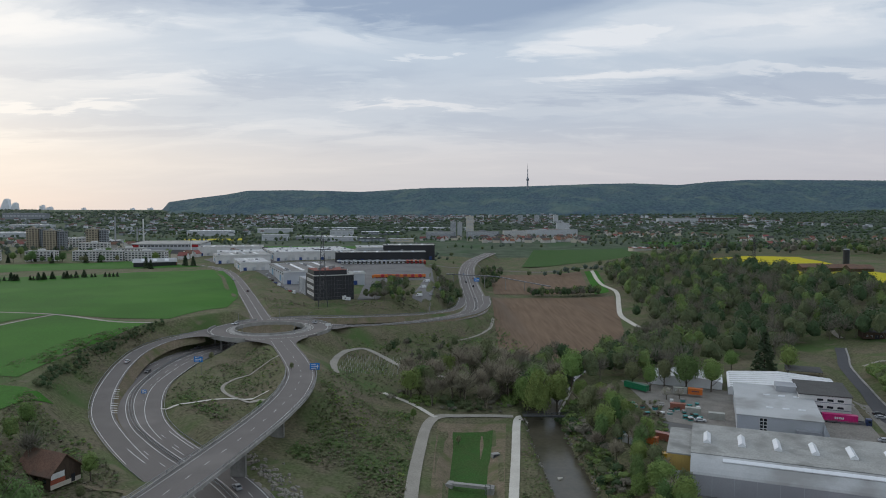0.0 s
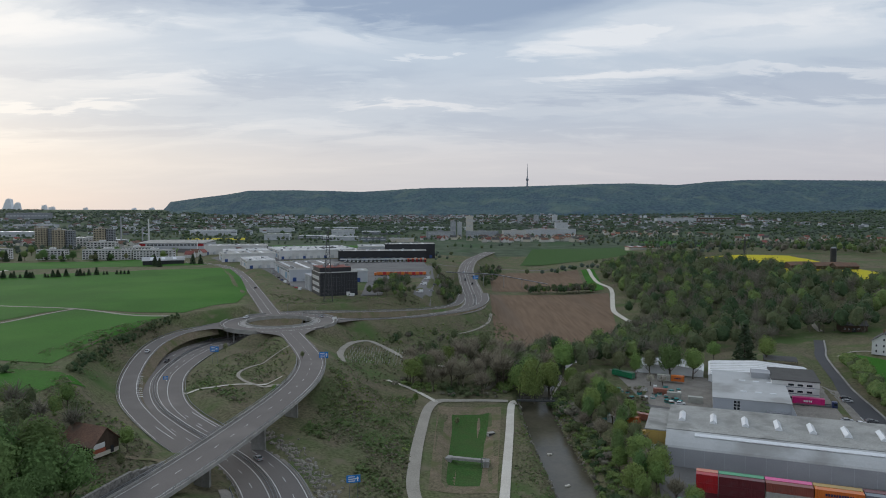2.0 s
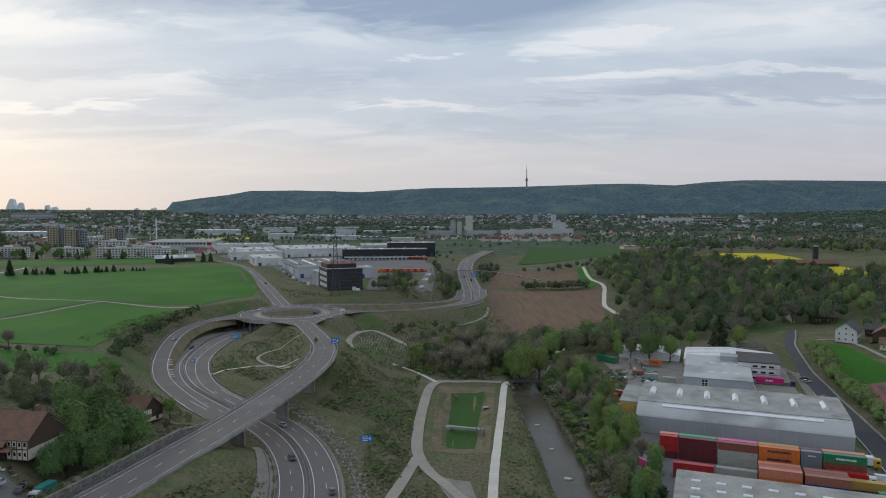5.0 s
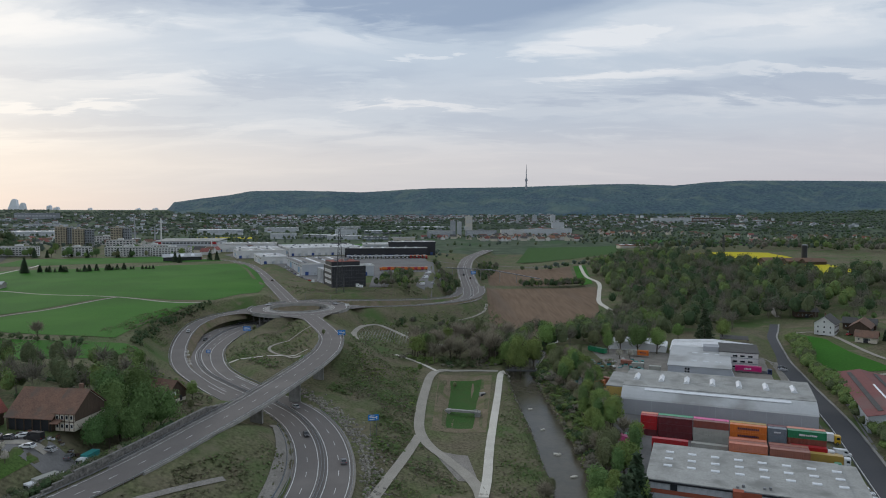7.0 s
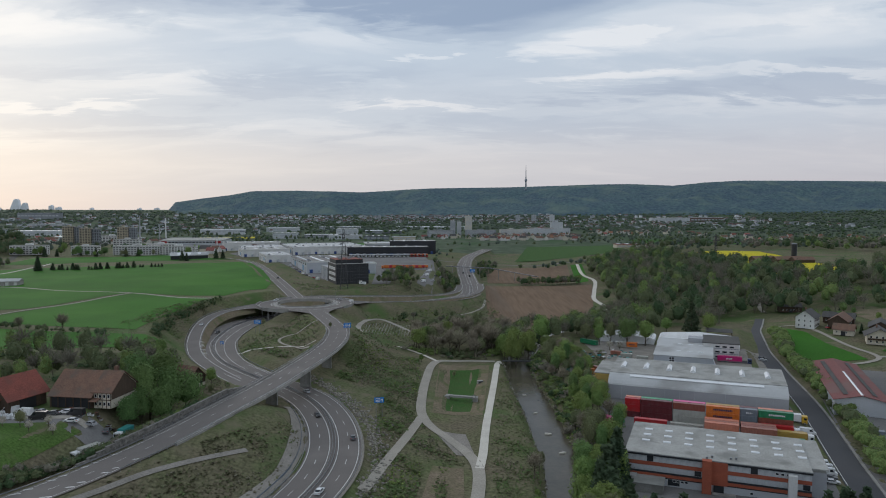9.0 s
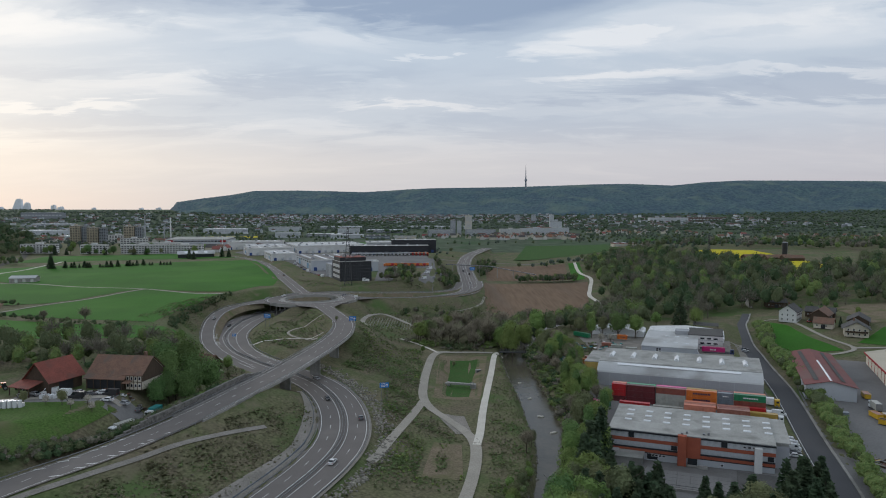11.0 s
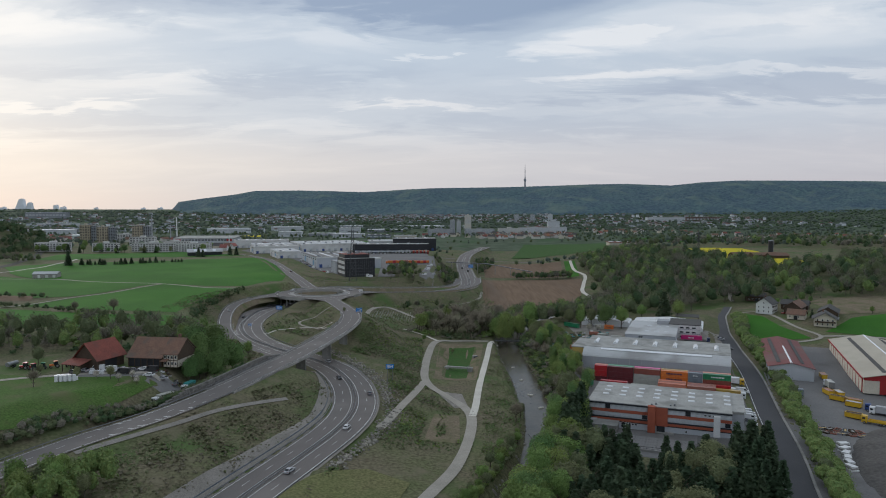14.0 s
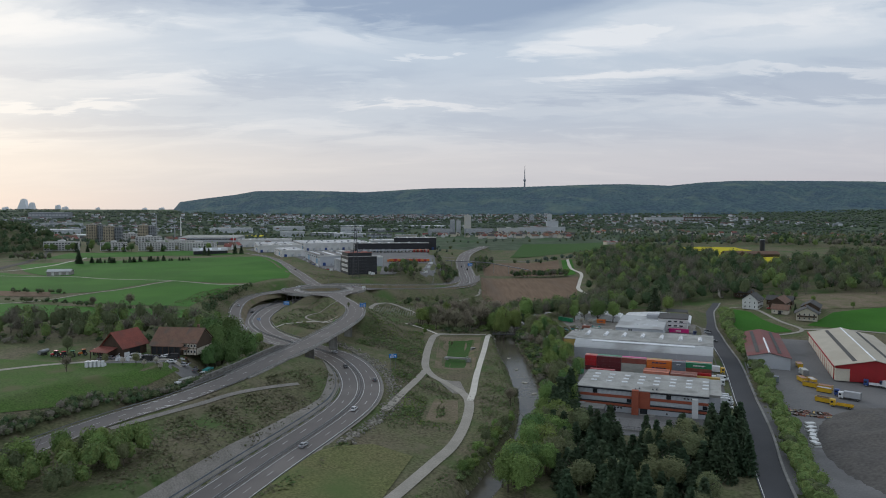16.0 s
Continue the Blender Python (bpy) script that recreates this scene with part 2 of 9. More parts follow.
mat("sign_blue", (0.02, 0.19, 0.55), (0.02, 0.17, 0.5), 0.5, 0.5, grain=3, amount=0.05)
mat("white_paint", (0.72, 0.72, 0.71), (0.64, 0.64, 0.63), 0.3, 0.7, grain=3, amount=0.06, dirt=(0.55, 0.55, 0.53), dirt_scale=0.15)
mat("white_vehicle", (0.74, 0.75, 0.76), (0.68, 0.69, 0.7), 0.5, 0.3, grain=3, amount=0.04, spec=0.5)
mat("water", (0.105, 0.092, 0.066), (0.085, 0.077, 0.056), 0.1, 0.2, grain=0.6, amount=0.1, bump=0.05, spec=0.2)
mat("bark", (0.12, 0.10, 0.075), (0.08, 0.07, 0.055), 1.0, 0.95, grain=4, amount=0.3)
leafy("leaf_fresh", (0.205, 0.285, 0.085), (0.165, 0.24, 0.076), 0.35)
leafy("leaf_mid", (0.144, 0.236, 0.081), (0.127, 0.205, 0.074), 0.35)
leafy("leaf_dull", (0.185, 0.212, 0.105), (0.17, 0.19, 0.098), 0.35)
leafy("twig_bare", (0.27, 0.24, 0.175), (0.245, 0.22, 0.16), 0.3, 0.1)
leafy("needles", (0.072, 0.108, 0.058), (0.056, 0.086, 0.05), 0.35, 0.15)
# paler, bluer copy of the leaf colour, with distance haze mixed into it
leafy("far_wood_haze", (0.092, 0.122, 0.09), (0.086, 0.112, 0.086), 0.0, 0.1, island=0.35, scale=0.01)
leafy("blossom", (0.55, 0.5, 0.46), (0.35, 0.34, 0.25), 0.3, 0.2)
leafy("bush_olive", (0.162, 0.186, 0.096), (0.170, 0.180, 0.103), 0.0, 0.2, island=0.32)
leafy("bush_brown", (0.180, 0.166, 0.118), (0.170, 0.158, 0.110), 0.0, 0.1, island=0.32)
leafy("bush_green", (0.144, 0.206, 0.086), (0.156, 0.202, 0.089), 0.0, 0.2, island=0.32)
leafy("bush_fresh", (0.201, 0.270, 0.081), (0.178, 0.236, 0.083), 0.0, 0.25, island=0.32)
mat("earth_bank", (0.20, 0.16, 0.115), (0.16, 0.14, 0.09), 0.15, 0.95, grain=1.2, amount=0.3, bump=0.25, dirt=(0.12, 0.13, 0.06), dirt_scale=0.1, spec=0.08)

# ---- tools for geometry ----
def smooth(v, lo, hi):
    t = np.clip((np.asarray(v, float) - lo) / (hi - lo), 0, 1)
    return t * t * (3 - 2 * t)


def spline(pts, step=3.0):
    """A smooth line through the points, sampled at even steps."""
    p = np.array(pts, float)
    p = np.vstack([2 * p[0] - p[1], p, 2 * p[-1] - p[-2]])
    out = []
    for i in range(1, len(p) - 2):
        n = max(2, int(np.linalg.norm(p[i + 1] - p[i]) / step))
        for k in range(n):
            t = k / n
            out.append(0.5 * (2 * p[i] + (p[i + 1] - p[i - 1]) * t + (2 * p[i - 1] - 5 * p[i] + 4 * p[i + 1] - p[i + 2]) * t * t
                              + (3 * p[i] - p[i - 1] - 3 * p[i + 1] + p[i + 2]) * t ** 3))
    out.append(p[-2])
    return np.array(out)


def sides(line):
    d = np.gradient(line[:, :2], axis=0)
    d /= np.linalg.norm(d, axis=1)[:, None] + 1e-9
    return np.stack([d[:, 1], -d[:, 0]], 1)          # to the right of the way


def shifted(line, off, dz=0.0):
    o = line.copy()
    o[:, :2] += sides(line) * np.asarray(off).reshape(-1, 1) if np.ndim(off) else sides(line) * off
    o[:, 2] += dz
    return o


def mesh_of(name, verts, faces, mats, index=None, smooth_faces=False):
    me = bpy.data.meshes.new(name)
    me.from_pydata([tuple(v) for v in verts], [], [tuple(f) for f in faces])
    for m in mats if isinstance(mats, (list, tuple)) else [mats]:
        me.materials.append(MATS[m] if isinstance(m, str) else m)
    if index is not None:
        me.polygons.foreach_set("material_index", np.asarray(index, np.int32))
    if smooth_faces:
        me.polygons.foreach_set("use_smooth", np.ones(len(me.polygons), bool))
    me.update()
    return me


def inside(poly, x, y):
    x, y = np.asarray(x, float), np.asarray(y, float)
    r = np.zeros(x.shape, bool)
    n = len(poly)
    for i in range(n):
        (x1, y1), (x2, y2) = poly[i][:2], poly[(i + 1) % n][:2]
        if y1 == y2:
            continue
        r ^= ((y1 > y) != (y2 > y)) & (x < (x2 - x1) * (y - y1) / (y2 - y1) + x1)
    return r


def edge_distance(poly, x, y, closed=True):
    x, y = np.asarray(x, float), np.asarray(y, float)
    best = np.full(x.shape, 1e9)
    n = len(poly)
    for i in range(n if closed else n - 1):
        (x1, y1), (x2, y2) = poly[i][:2], poly[(i + 1) % n][:2]
        dx, dy = x2 - x1, y2 - y1
        t = np.clip(((x - x1) * dx + (y - y1) * dy) / (dx * dx + dy * dy + 1e-9), 0, 1)
        best = np.minimum(best, np.hypot(x - x1 - t * dx, y - y1 - t * dy))
    return best


# ---- the lie of the land ----
YARD = radians(-21)                                   # the industrial yards lie turned by this
YO = (75.0, 178.0)


def yard(x, y):
    """World place of a point in the yards' own axes."""
    return YO[0] + x * math.cos(YARD) - y * math.sin(YARD), YO[1] + x * math.sin(YARD) + y * math.cos(YARD)


TERRACE = [(-155, -700), (-150, 0), (-132, 60), (-114, 108), (-110, 160), (-138, 230), (-168, 300), (-172, 350), (-162, 388), (-114, 447),
           (-72, 470), (-32, 505), (-8, 565), (-8, 760), (-30, 900), (-60, 1200), (-60, 1500), (-4500, 1500), (-4500, -700)]
MOTORWAY = spline([(-84, -60, 5), (-64, 10, 5), (-56, 37, 5.2), (-47, 65, 5.5), (-39.5, 90, 6), (-36.5, 112, 6), (-38, 135, 6.2), (-44, 160, 6.5), (-54, 183, 7), (-68, 203, 7.2),
                   (-83, 217, 7.5), (-99, 234, 8), (-115, 255, 8), (-128, 280, 8.3), (-136, 305, 8.7), (-139.5, 335, 9.2), (-138.5, 360, 9.7), (-131.5, 382, 10),
                   (-119, 402, 10), (-100, 424, 10), (-70, 445, 10), (-32, 470, 9), (2, 504, 7.5), (23, 545, 6), (29, 600, 5.5), (29, 700, 5.5), (29, 800, 5.5),
                   (31, 900, 6), (45, 1050, 7), (85, 1230, 8)])
WEST_RAMP = spline([(-84, 203, 7.4), (-100, 220.5, 7.8), (-117, 242, 8.4), (-130, 261, 9.2), (-139.5, 281, 10.4), (-147, 304, 12), (-153, 330, 13.7), (-155.5, 355, 15.2),
                    (-150.5, 376, 16.6), (-137, 389, 17.8)])
SLIP_ROAD = spline([(-83, 226, 7.7), (-98, 243, 8), (-110.5, 262, 8.1), (-120.5, 285, 8.4), (-127, 308, 8.8), (-129, 332, 9.2), (-128, 356, 9.7), (-123, 378, 10), (-112, 398, 10)])
BRIDGE_ROAD = spline([(-150, -25, 12.3), (-140, 0, 12.5), (-131, 19, 13), (-124, 38, 13.5), (-115, 57, 14), (-102, 77, 14.7), (-91, 97, 16), (-83.5, 115, 17), (-76.5, 137, 18), (-69, 168, 18.2), (-61.5, 213, 18.2),
                      (-58, 243, 18.2), (-57.5, 266, 18.1), (-60.5, 293, 18), (-68, 318, 18), (-78, 345, 18), (-86, 366, 18)])
NORTH_ROAD = spline([(-114, 436, 18), (-121, 455, 18.3), (-134, 490, 19), (-160, 560, 20), (-203, 672, 21.4), (-237, 742, 22.3), (-290, 805, 22.3), (-420, 860, 22)])
EAST_RAMP_N = spline([(-106, 438, 18), (-88, 448, 17.5), (-72, 457, 16.2), (-38, 486, 12.6), (-4, 530, 8.3), (13, 575, 6), (19, 640, 5.5)])
EAST_RAMP_S = spline([(-70, 415, 17.8), (-47, 431, 15.4), (-12, 474, 10.8), (22, 532, 7.2), (37, 590, 5.8), (40, 650, 5.5)])
SERVICE_ROAD = spline([(232, 402, 6.9), (221, 380, 6.2), (211.5, 362, 5.6), (203, 340, 5.2), (194, 315, 4.8), (183, 285, 4.3), (172, 248, 3.8), (157, 190, 3), (137, 127, 1.5), (123, 82, 0.5), (109.5, 45, 0), (95, 0, 0), (77, -50, 0)])
RIVER = spline([(90, 420, 0), (70, 375, 0), (52, 335, 0), (44, 300, 0), (42.5, 262, 0), (43, 225, 0), (43.7, 195, 0), (43.2, 168, 0), (42.5, 140, 0), (38.5, 115, 0), (34.6, 96, 0), (30.5, 80, 0), (22, 57, 0),
                (14, 36, 0), (1, 5, 0), (-14, -40, 0), (-30, -120, 0), (-60, -300, 0)])
HUB, R_OUT, R_IN, DECK = (-101.0, 404.0), 35.0, 20.5, 18.0


def wild(x, y):
    """The land before any road was cut into it."""
    x, y = np.asarray(x, float), np.asarray(y, float)
    floor = np.clip((6 - x) * 0.125, 0, 11)
    floor = floor - 3.0 * smooth(y, 330, 450) * smooth(x, 20, 60)
    ly = -(x - YO[0]) * math.sin(YARD) + (y - YO[1]) * math.cos(YARD)
    yards = np.interp(ly, [-110, -66, -10, 30, 150], [-0.6, 0.0, 2.5, 4.0, 5.0])
    floor = floor + yards * (1 - smooth(y, 330, 420)) * smooth(x, 52, 66)
    floor = floor + 31 * smooth(x, 130, 410) ** 0.8 * smooth(y, 140, 560) * (1 - 0.6 * smooth(y, 950, 1500))
    sd = edge_distance(TERRACE, x, y) * np.where(inside(TERRACE, x, y), 1, -1)
    t = smooth(sd, -14, 5)
    h = floor * (1 - t) + t * (22.3 + 1.2 * smooth(y, 250, 420))
    h = h - 3.6 * smooth(x, -190, -130) * smooth(y, 436, 475) * (1 - smooth(y, 640, 860)) * t
    far = 12 + 2.5 * np.sin(x / 310.0) * np.cos(y / 270.0)
    h = h * (1 - smooth(y, 1050, 1450)) + far * smooth(y, 1050, 1450)
    h = h + 31 * smooth(-x, 584, 680) * smooth(y, 560, 700) * (1 - smooth(y, 900, 1050)) * (1 - smooth(-x, 900, 1300))      # wooded spur
    r = np.hypot(x, y)
    h = h + 59 * smooth(r, 2400, 4950)
    h = h + 0.5 * np.sin(x / 17.0 + y / 31.0) * np.sin(y / 23.0)
    return h


def near_line(line, x, y, reach):
    """Distance to a road's line and its height there, for the points within reach of it."""
    flat = line[:, :2]
    lo, hi = flat.min(0) - reach, flat.max(0) + reach
    idx = np.nonzero((x > lo[0]) & (x < hi[0]) & (y > lo[1]) & (y < hi[1]))[0]
    if not len(idx):
        return idx, idx.astype(float), idx.astype(float)
    px, py = x[idx], y[idx]
    best, hz = np.full(len(idx), 1e9), np.zeros(len(idx))
    for i in range(len(line) - 1):
        (x1, y1, z1), (x2, y2, z2) = line[i], line[i + 1]
        dx, dy = x2 - x1, y2 - y1
        t = np.clip(((px - x1) * dx + (py - y1) * dy) / (dx * dx + dy * dy + 1e-9), 0, 1)
        d = np.hypot(px - x1 - t * dx, py - y1 - t * dy)
        m = d < best
        best[m], hz[m] = d[m], (z1 + t * (z2 - z1))[m]
    return idx, best, hz


def land(x, y):
    """Height of the ground."""
    x, y = np.atleast_1d(np.asarray(x, float)), np.atleast_1d(np.asarray(y, float))
    shape = x.shape
    x, y = x.ravel(), y.ravel()
    h = wild(x, y)
    south, north = BRIDGE_ROAD[BRIDGE_ROAD[:, 1] < 140], BRIDGE_ROAD[BRIDGE_ROAD[:, 1] > 276]
    rim = np.array([(HUB[0] + 28 * math.cos(a), HUB[1] + 28 * math.sin(a), DECK) for a in np.linspace(0, 6.2832, 49)])
    for line, half, slope, low in ((rim, 8.0, 0.8, 0.9), (NORTH_ROAD, 6.5, 0.5, 0.3), (north, 7.0, 0.55, 0.3), (south, 7.5, 0.38, 0.3), (EAST_RAMP_N, 4.0, 0.6, 0.3), (EAST_RAMP_S, 4.0, 0.6, 0.3),
                                   (WEST_RAMP, 4.8, 0.95, 0.3), (SLIP_ROAD, 4.5, 0.62, 0.3), (MOTORWAY, 10.0, 0.9, 0.35), (SERVICE_ROAD, 5.5, 0.4, 0.2)):
        idx, d, z = near_line(line, x, y, 60)
        d = np.maximum(d - half, 0)
        h[idx] = np.minimum(np.maximum(h[idx], z - low - d * slope), z - low + d * slope)
    idx, d, z = near_line(RIVER, x, y, 30)
    wide = 2.0 + 3.2 * smooth(y[idx], 80, 170)
    bed = -5.2 + 6.5 * smooth(d, wide, wide + 6.5)
    h[idx] = np.minimum(h[idx], np.where(d < wide + 6.5, bed, h[idx]))
    # the retention basin, a sunken lawn
    bx, by = (x - 9.5) / 11.0, (y - 232) / 47.0
    k = np.maximum(np.abs(bx), np.abs(by))
    h = h - 2.3 * (1 - smooth(k, 0.55, 1.0))
    return h.reshape(shape)


def grown(lo, hi, step, end, rate):
    """Even steps between lo and hi, then wider and wider ones out to end on both sides."""
    mid = list(np.arange(lo, hi + step / 2, step))
    up, s = [mid[-1]], step
    while up[-1] < end[1]:
        s = s * rate
        up.append(min(end[1], up[-1] + s))
    dn, s = [mid[0]], step
    while dn[-1] > end[0]:
        s = s * rate
        dn.append(max(end[0], dn[-1] - s))
    return np.array(dn[:0:-1] + mid + up[1:])


gx, gy = grown(-260, 240, 2.5, (-4700, 4700), 1.07), grown(0, 560, 2.5, (-900, 4930), 1.06)
GX, GY = np.meshgrid(gx, gy)
GZ = land(GX, GY)
nx, ny = len(gx), len(gy)


def land_at(x, y):
    """Height of the ground sheet at one place."""
    i, j = min(nx - 2, max(0, int(np.searchsorted(gx, x)) - 1)), min(ny - 2, max(0, int(np.searchsorted(gy, y)) - 1))
    u, v = (x - gx[i]) / (gx[i + 1] - gx[i]), (y - gy[j]) / (gy[j + 1] - gy[j])
    return float((GZ[j, i] * (1 - u) + GZ[j, i + 1] * u) * (1 - v) + (GZ[j + 1, i] * (1 - u) + GZ[j + 1, i + 1] * u) * v)


quad = np.arange(nx * ny).reshape(ny, nx)
faces = np.stack([quad[:-1, :-1], quad[:-1, 1:], quad[1:, 1:], quad[1:, :-1]], -1).reshape(-1, 4)
far_side = (GY.reshape(-1)[faces].mean(1) > 1180).astype(int)
ground = new("ground", mesh_of("ground", np.stack([GX, GY, GZ], -1).reshape(-1, 3), faces.tolist(), ["scrub", "plain_ground"], far_side, smooth_faces=True))
tagged(ground, "rough grass and scrub land of the valley", "ground", kind="structure")


def patch(name, a, b, m, material, up=0.12, flat=False, na=None):
    """A strip of surface between two lines, draped over the land or at the lines' own height."""
    a, b = np.asarray(a, float), np.asarray(b, float)
    n = na or max(len(a), len(b))

    def resample(p):
        s = np.concatenate([[0], np.cumsum(np.linalg.norm(np.diff(p[:, :2], axis=0), axis=1))])
        u = np.linspace(0, s[-1], n)
        return np.stack([np.interp(u, s, p[:, k]) for k in range(p.shape[1])], 1)
    if len(a) != n or na:
        a = resample(a)
    if len(b) != n or na:
        b = resample(b)
    t = np.linspace(0, 1, m + 1)[:, None, None]
    g = a[None] * (1 - t) + b[None] * t
    v = np.zeros((m + 1, n, 3))
    v[..., :2] = g[..., :2]
    v[..., 2] = g[..., 2] + up if flat else land(g[..., 0], g[..., 1]) + up
    q = np.arange((m + 1) * n).reshape(m + 1, n)
    f = np.stack([q[:-1, :-1], q[1:, :-1], q[1:, 1:], q[:-1, 1:]], -1).reshape(-1, 4)
    p0, p1, p3 = v[0, 0], v[1, 0], v[0, 1]
    if np.cross(p1 - p0, p3 - p0)[2] < 0:
        f = f[:, ::-1]
    return mesh_of(name, v.reshape(-1, 3), f.tolist(), material, smooth_faces=True)


def field(name, a, b, material, label, cell=8.0, up=0.22, category="field"):
    a, b = np.asarray(a, float), np.asarray(b, float)
    length = max(np.linalg.norm(np.diff(p, axis=0), axis=1).sum() for p in (a, b))
    width = max(np.linalg.norm(a[0] - b[0]), np.linalg.norm(a[-1] - b[-1]))
    ob = new(name, patch(name, a, b, max(2, int(width / cell)), material, up, na=max(3, int(length / cell))))
    return tagged(ob, label, category, kind="structure")


# fields: each lies between two edge lines
field("field_grass_north", [(-231, 730), (-196, 650), (-164, 556), (-153, 512), (-147, 472), (-152, 446)], [(-470, 610), (-470, 580), (-440, 540), (-420, 510), (-400, 490), (-372, 466)], "lush_grass", "bright green young crop on the terrace", 6)
field("field_grass_strip", [(-520, 780), (-376, 832), (-300, 790)], [(-500, 672), (-353, 738), (-262, 760)], "lush_grass", "dark green crop strip behind a row of spruces", 8)
field("field_verge_path", [(-150, 452), (-250, 462), (-372, 474)], [(-160, 404), (-196, 410), (-239, 424), (-300, 440), (-368, 463)], "lush_grass", "green crop beside a farm track", 6, 0.2)
field("field_grass_middle", [(-560, 560), (-372, 464), (-239, 421)], [(-560, 330), (-400, 305), (-268, 340)], "lush_grass", "bright green young crop beside a farm track", 6)
field("field_grass_south", [(-234, 418), (-243, 382), (-262, 330), (-280, 296)], [(-168, 394), (-172, 345), (-170, 300), (-166, 268)], "lush_grass", "bright green young crop above the road cutting", 6)
field("field_grass_west", [(-460, 325), (-290, 284), (-142, 250)], [(-460, 232), (-285, 214), (-146, 222)], "lush_grass", "green crop below a hedge", 6)
field("ploughed_strip", [(-460, 372), (-300, 345)], [(-460, 338), (-288, 322)], "ploughed_soil", "narrow brown ploughed strip between crops", 6, 0.3)
field("meadow_farm", [(-420, 130), (-240, 118), (-160, 106), (-112, 108)], [(-420, 20), (-260, 20), (-160, 30), (-122, 72)], "meadow_grass", "mown meadow below the farmyard", 5)
field("ploughed_field", [(48, 700), (110, 700), (172, 694)], [(36, 440), (68, 392), (126, 470)], "ploughed_soil", "brown ploughed field with drill lines", 6)
field("ploughed_field_far", [(64, 930), (130, 946), (186, 935)], [(54, 728), (100, 730), (156, 732)], "ploughed_soil", "brown ploughed field behind a hedge", 10)
field("meadow_lane", [(190, 930), (158, 716)], [(206, 925), (174, 722)], "lush_grass", "green strip beside the pale lane", 8)
field("rapeseed_field", [(330, 880), (385, 872), (436, 850)], [(330, 560), (362, 566), (400, 580)], "rapeseed", "rapeseed field in full yellow bloom", 8)
field("meadow_east", [(222, 350), (230, 333), (226, 298), (228, 264)], [(213, 345), (206, 318), (198, 290), (189, 262)], "lush_grass", "green meadow between farm and yard", 4)
field("meadow_far_east", [(280, 311), (315, 320), (420, 335)], [(244, 278), (264, 262), (340, 205)], "lush_grass", "green meadow beyond the hall", 8)
field("meadow_south", [(-44, 44), (-36, 53), (-24, 58), (-10, 50)], [(-66, -20), (-50, -22), (-36, -24), (-24, -16)], "dry_grass", "rough yellow-green grass beside the gravel lane", 4)
field("basin_bank", [(-2, 281), (26, 281)], [(-4.5, 188), (17, 188)], "earth_bank", "brown earth banks of the retention basin", 3, 0.07, "bank")
field("gravel_spread", [(-4, 166), (9, 163)], [(5, 139), (11.5, 139)], "verge_gravel", "grey gravel where two lanes meet", 3, 0.12, "gravel")
field("gravel_plot", [(-3.5, 126), (7, 126)], [(-7, 93), (6.5, 93)], "earth_bank", "bare gravelly plot beside the lane", 3, 0.1, "gravel")
field("rough_field", [(288, 384), (310, 396), (400, 380)], [(278, 322), (315, 322), (400, 338)], "earth_bank", "brown rough field at the wood's edge", 6, 0.25, "field")
field("basin_lawn", [(4, 272), (20, 272)], [(1, 196), (12, 196)], "basin_grass", "sunken green lawn of the retention basin", 3, 0.1)
for name, a, b in (("field_plain_a", [(-500, 1330), (-120, 1290)], [(-480, 1130), (-130, 1110)]), ("field_plain_b", [(170, 1300), (330, 1280)], [(120, 1060), (300, 1030)]),
                   ("field_plain_c", [(-1000, 1700), (-560, 1640)], [(-980, 1480), (-560, 1440)]), ("field_plain_d", [(420, 1500), (700, 1480)], [(420, 1340), (680, 1300)]),
                   ("field_plain_e", [(560, 1250), (900, 1200)], [(560, 1050), (860, 1000)])):
    field(name, a, b, "basin_grass" if name == "field_plain_b" else "lush_grass", "distant green field on the plain", 30, 0.5)


field("rapeseed_plain", [(-640, 1720), (-500, 1760)], [(-620, 1640), (-480, 1660)], "rapeseed", "distant strip of yellow rapeseed", 30, 0.6)


# ---- roads ----
def road(name, line, half, material, label, up=0.0, category="road", m=4):
    return tagged(new(name, patch(name, shifted(line, -1 * half), shifted(line, half), m, material, up, flat=True)), label, category, kind="structure")


def track(name, pts, width, material, label):
    line = spline([(*p, 0) for p in pts], 3.0)
    return tagged(new(name, patch(name, shifted(line, -width / 2), shifted(line, width / 2), 2, material, 0.30)), label, "path", kind="structure")


road("motorway_verge", MOTORWAY, 10.4, "verge_gravel", "gravel shoulders of the motorway", -0.10)
road("motorway", MOTORWAY, 9.2, "asphalt", "grey asphalt motorway with two carriageways")
road("slip_road", SLIP_ROAD, 4.0, "asphalt", "asphalt slip lane inside the bend", 0.02)
road("west_ramp", WEST_RAMP, 4.3, "asphalt", "asphalt slip road climbing to the roundabout", 0.03)
road("bridge_road", BRIDGE_ROAD, 6.0, "asphalt", "asphalt road over the motorway bridge", 0.02)
road("north_road", NORTH_ROAD, 6.0, "asphalt", "asphalt road leaving the roundabout", 0.02)
road("east_ramp_north", EAST_RAMP_N, 3.6, "asphalt", "asphalt slip road down to the motorway", 0.04)
road("east_ramp_south", EAST_RAMP_S, 3.6, "asphalt", "asphalt slip road up to the roundabout", 0.06)
svc_half = 4.6 - 2.0 * smooth(SERVICE_ROAD[:, 1], 262, 312)
road("service_road", SERVICE_ROAD, svc_half, "asphalt_dark", "dark asphalt service road along the yards", 0.05)
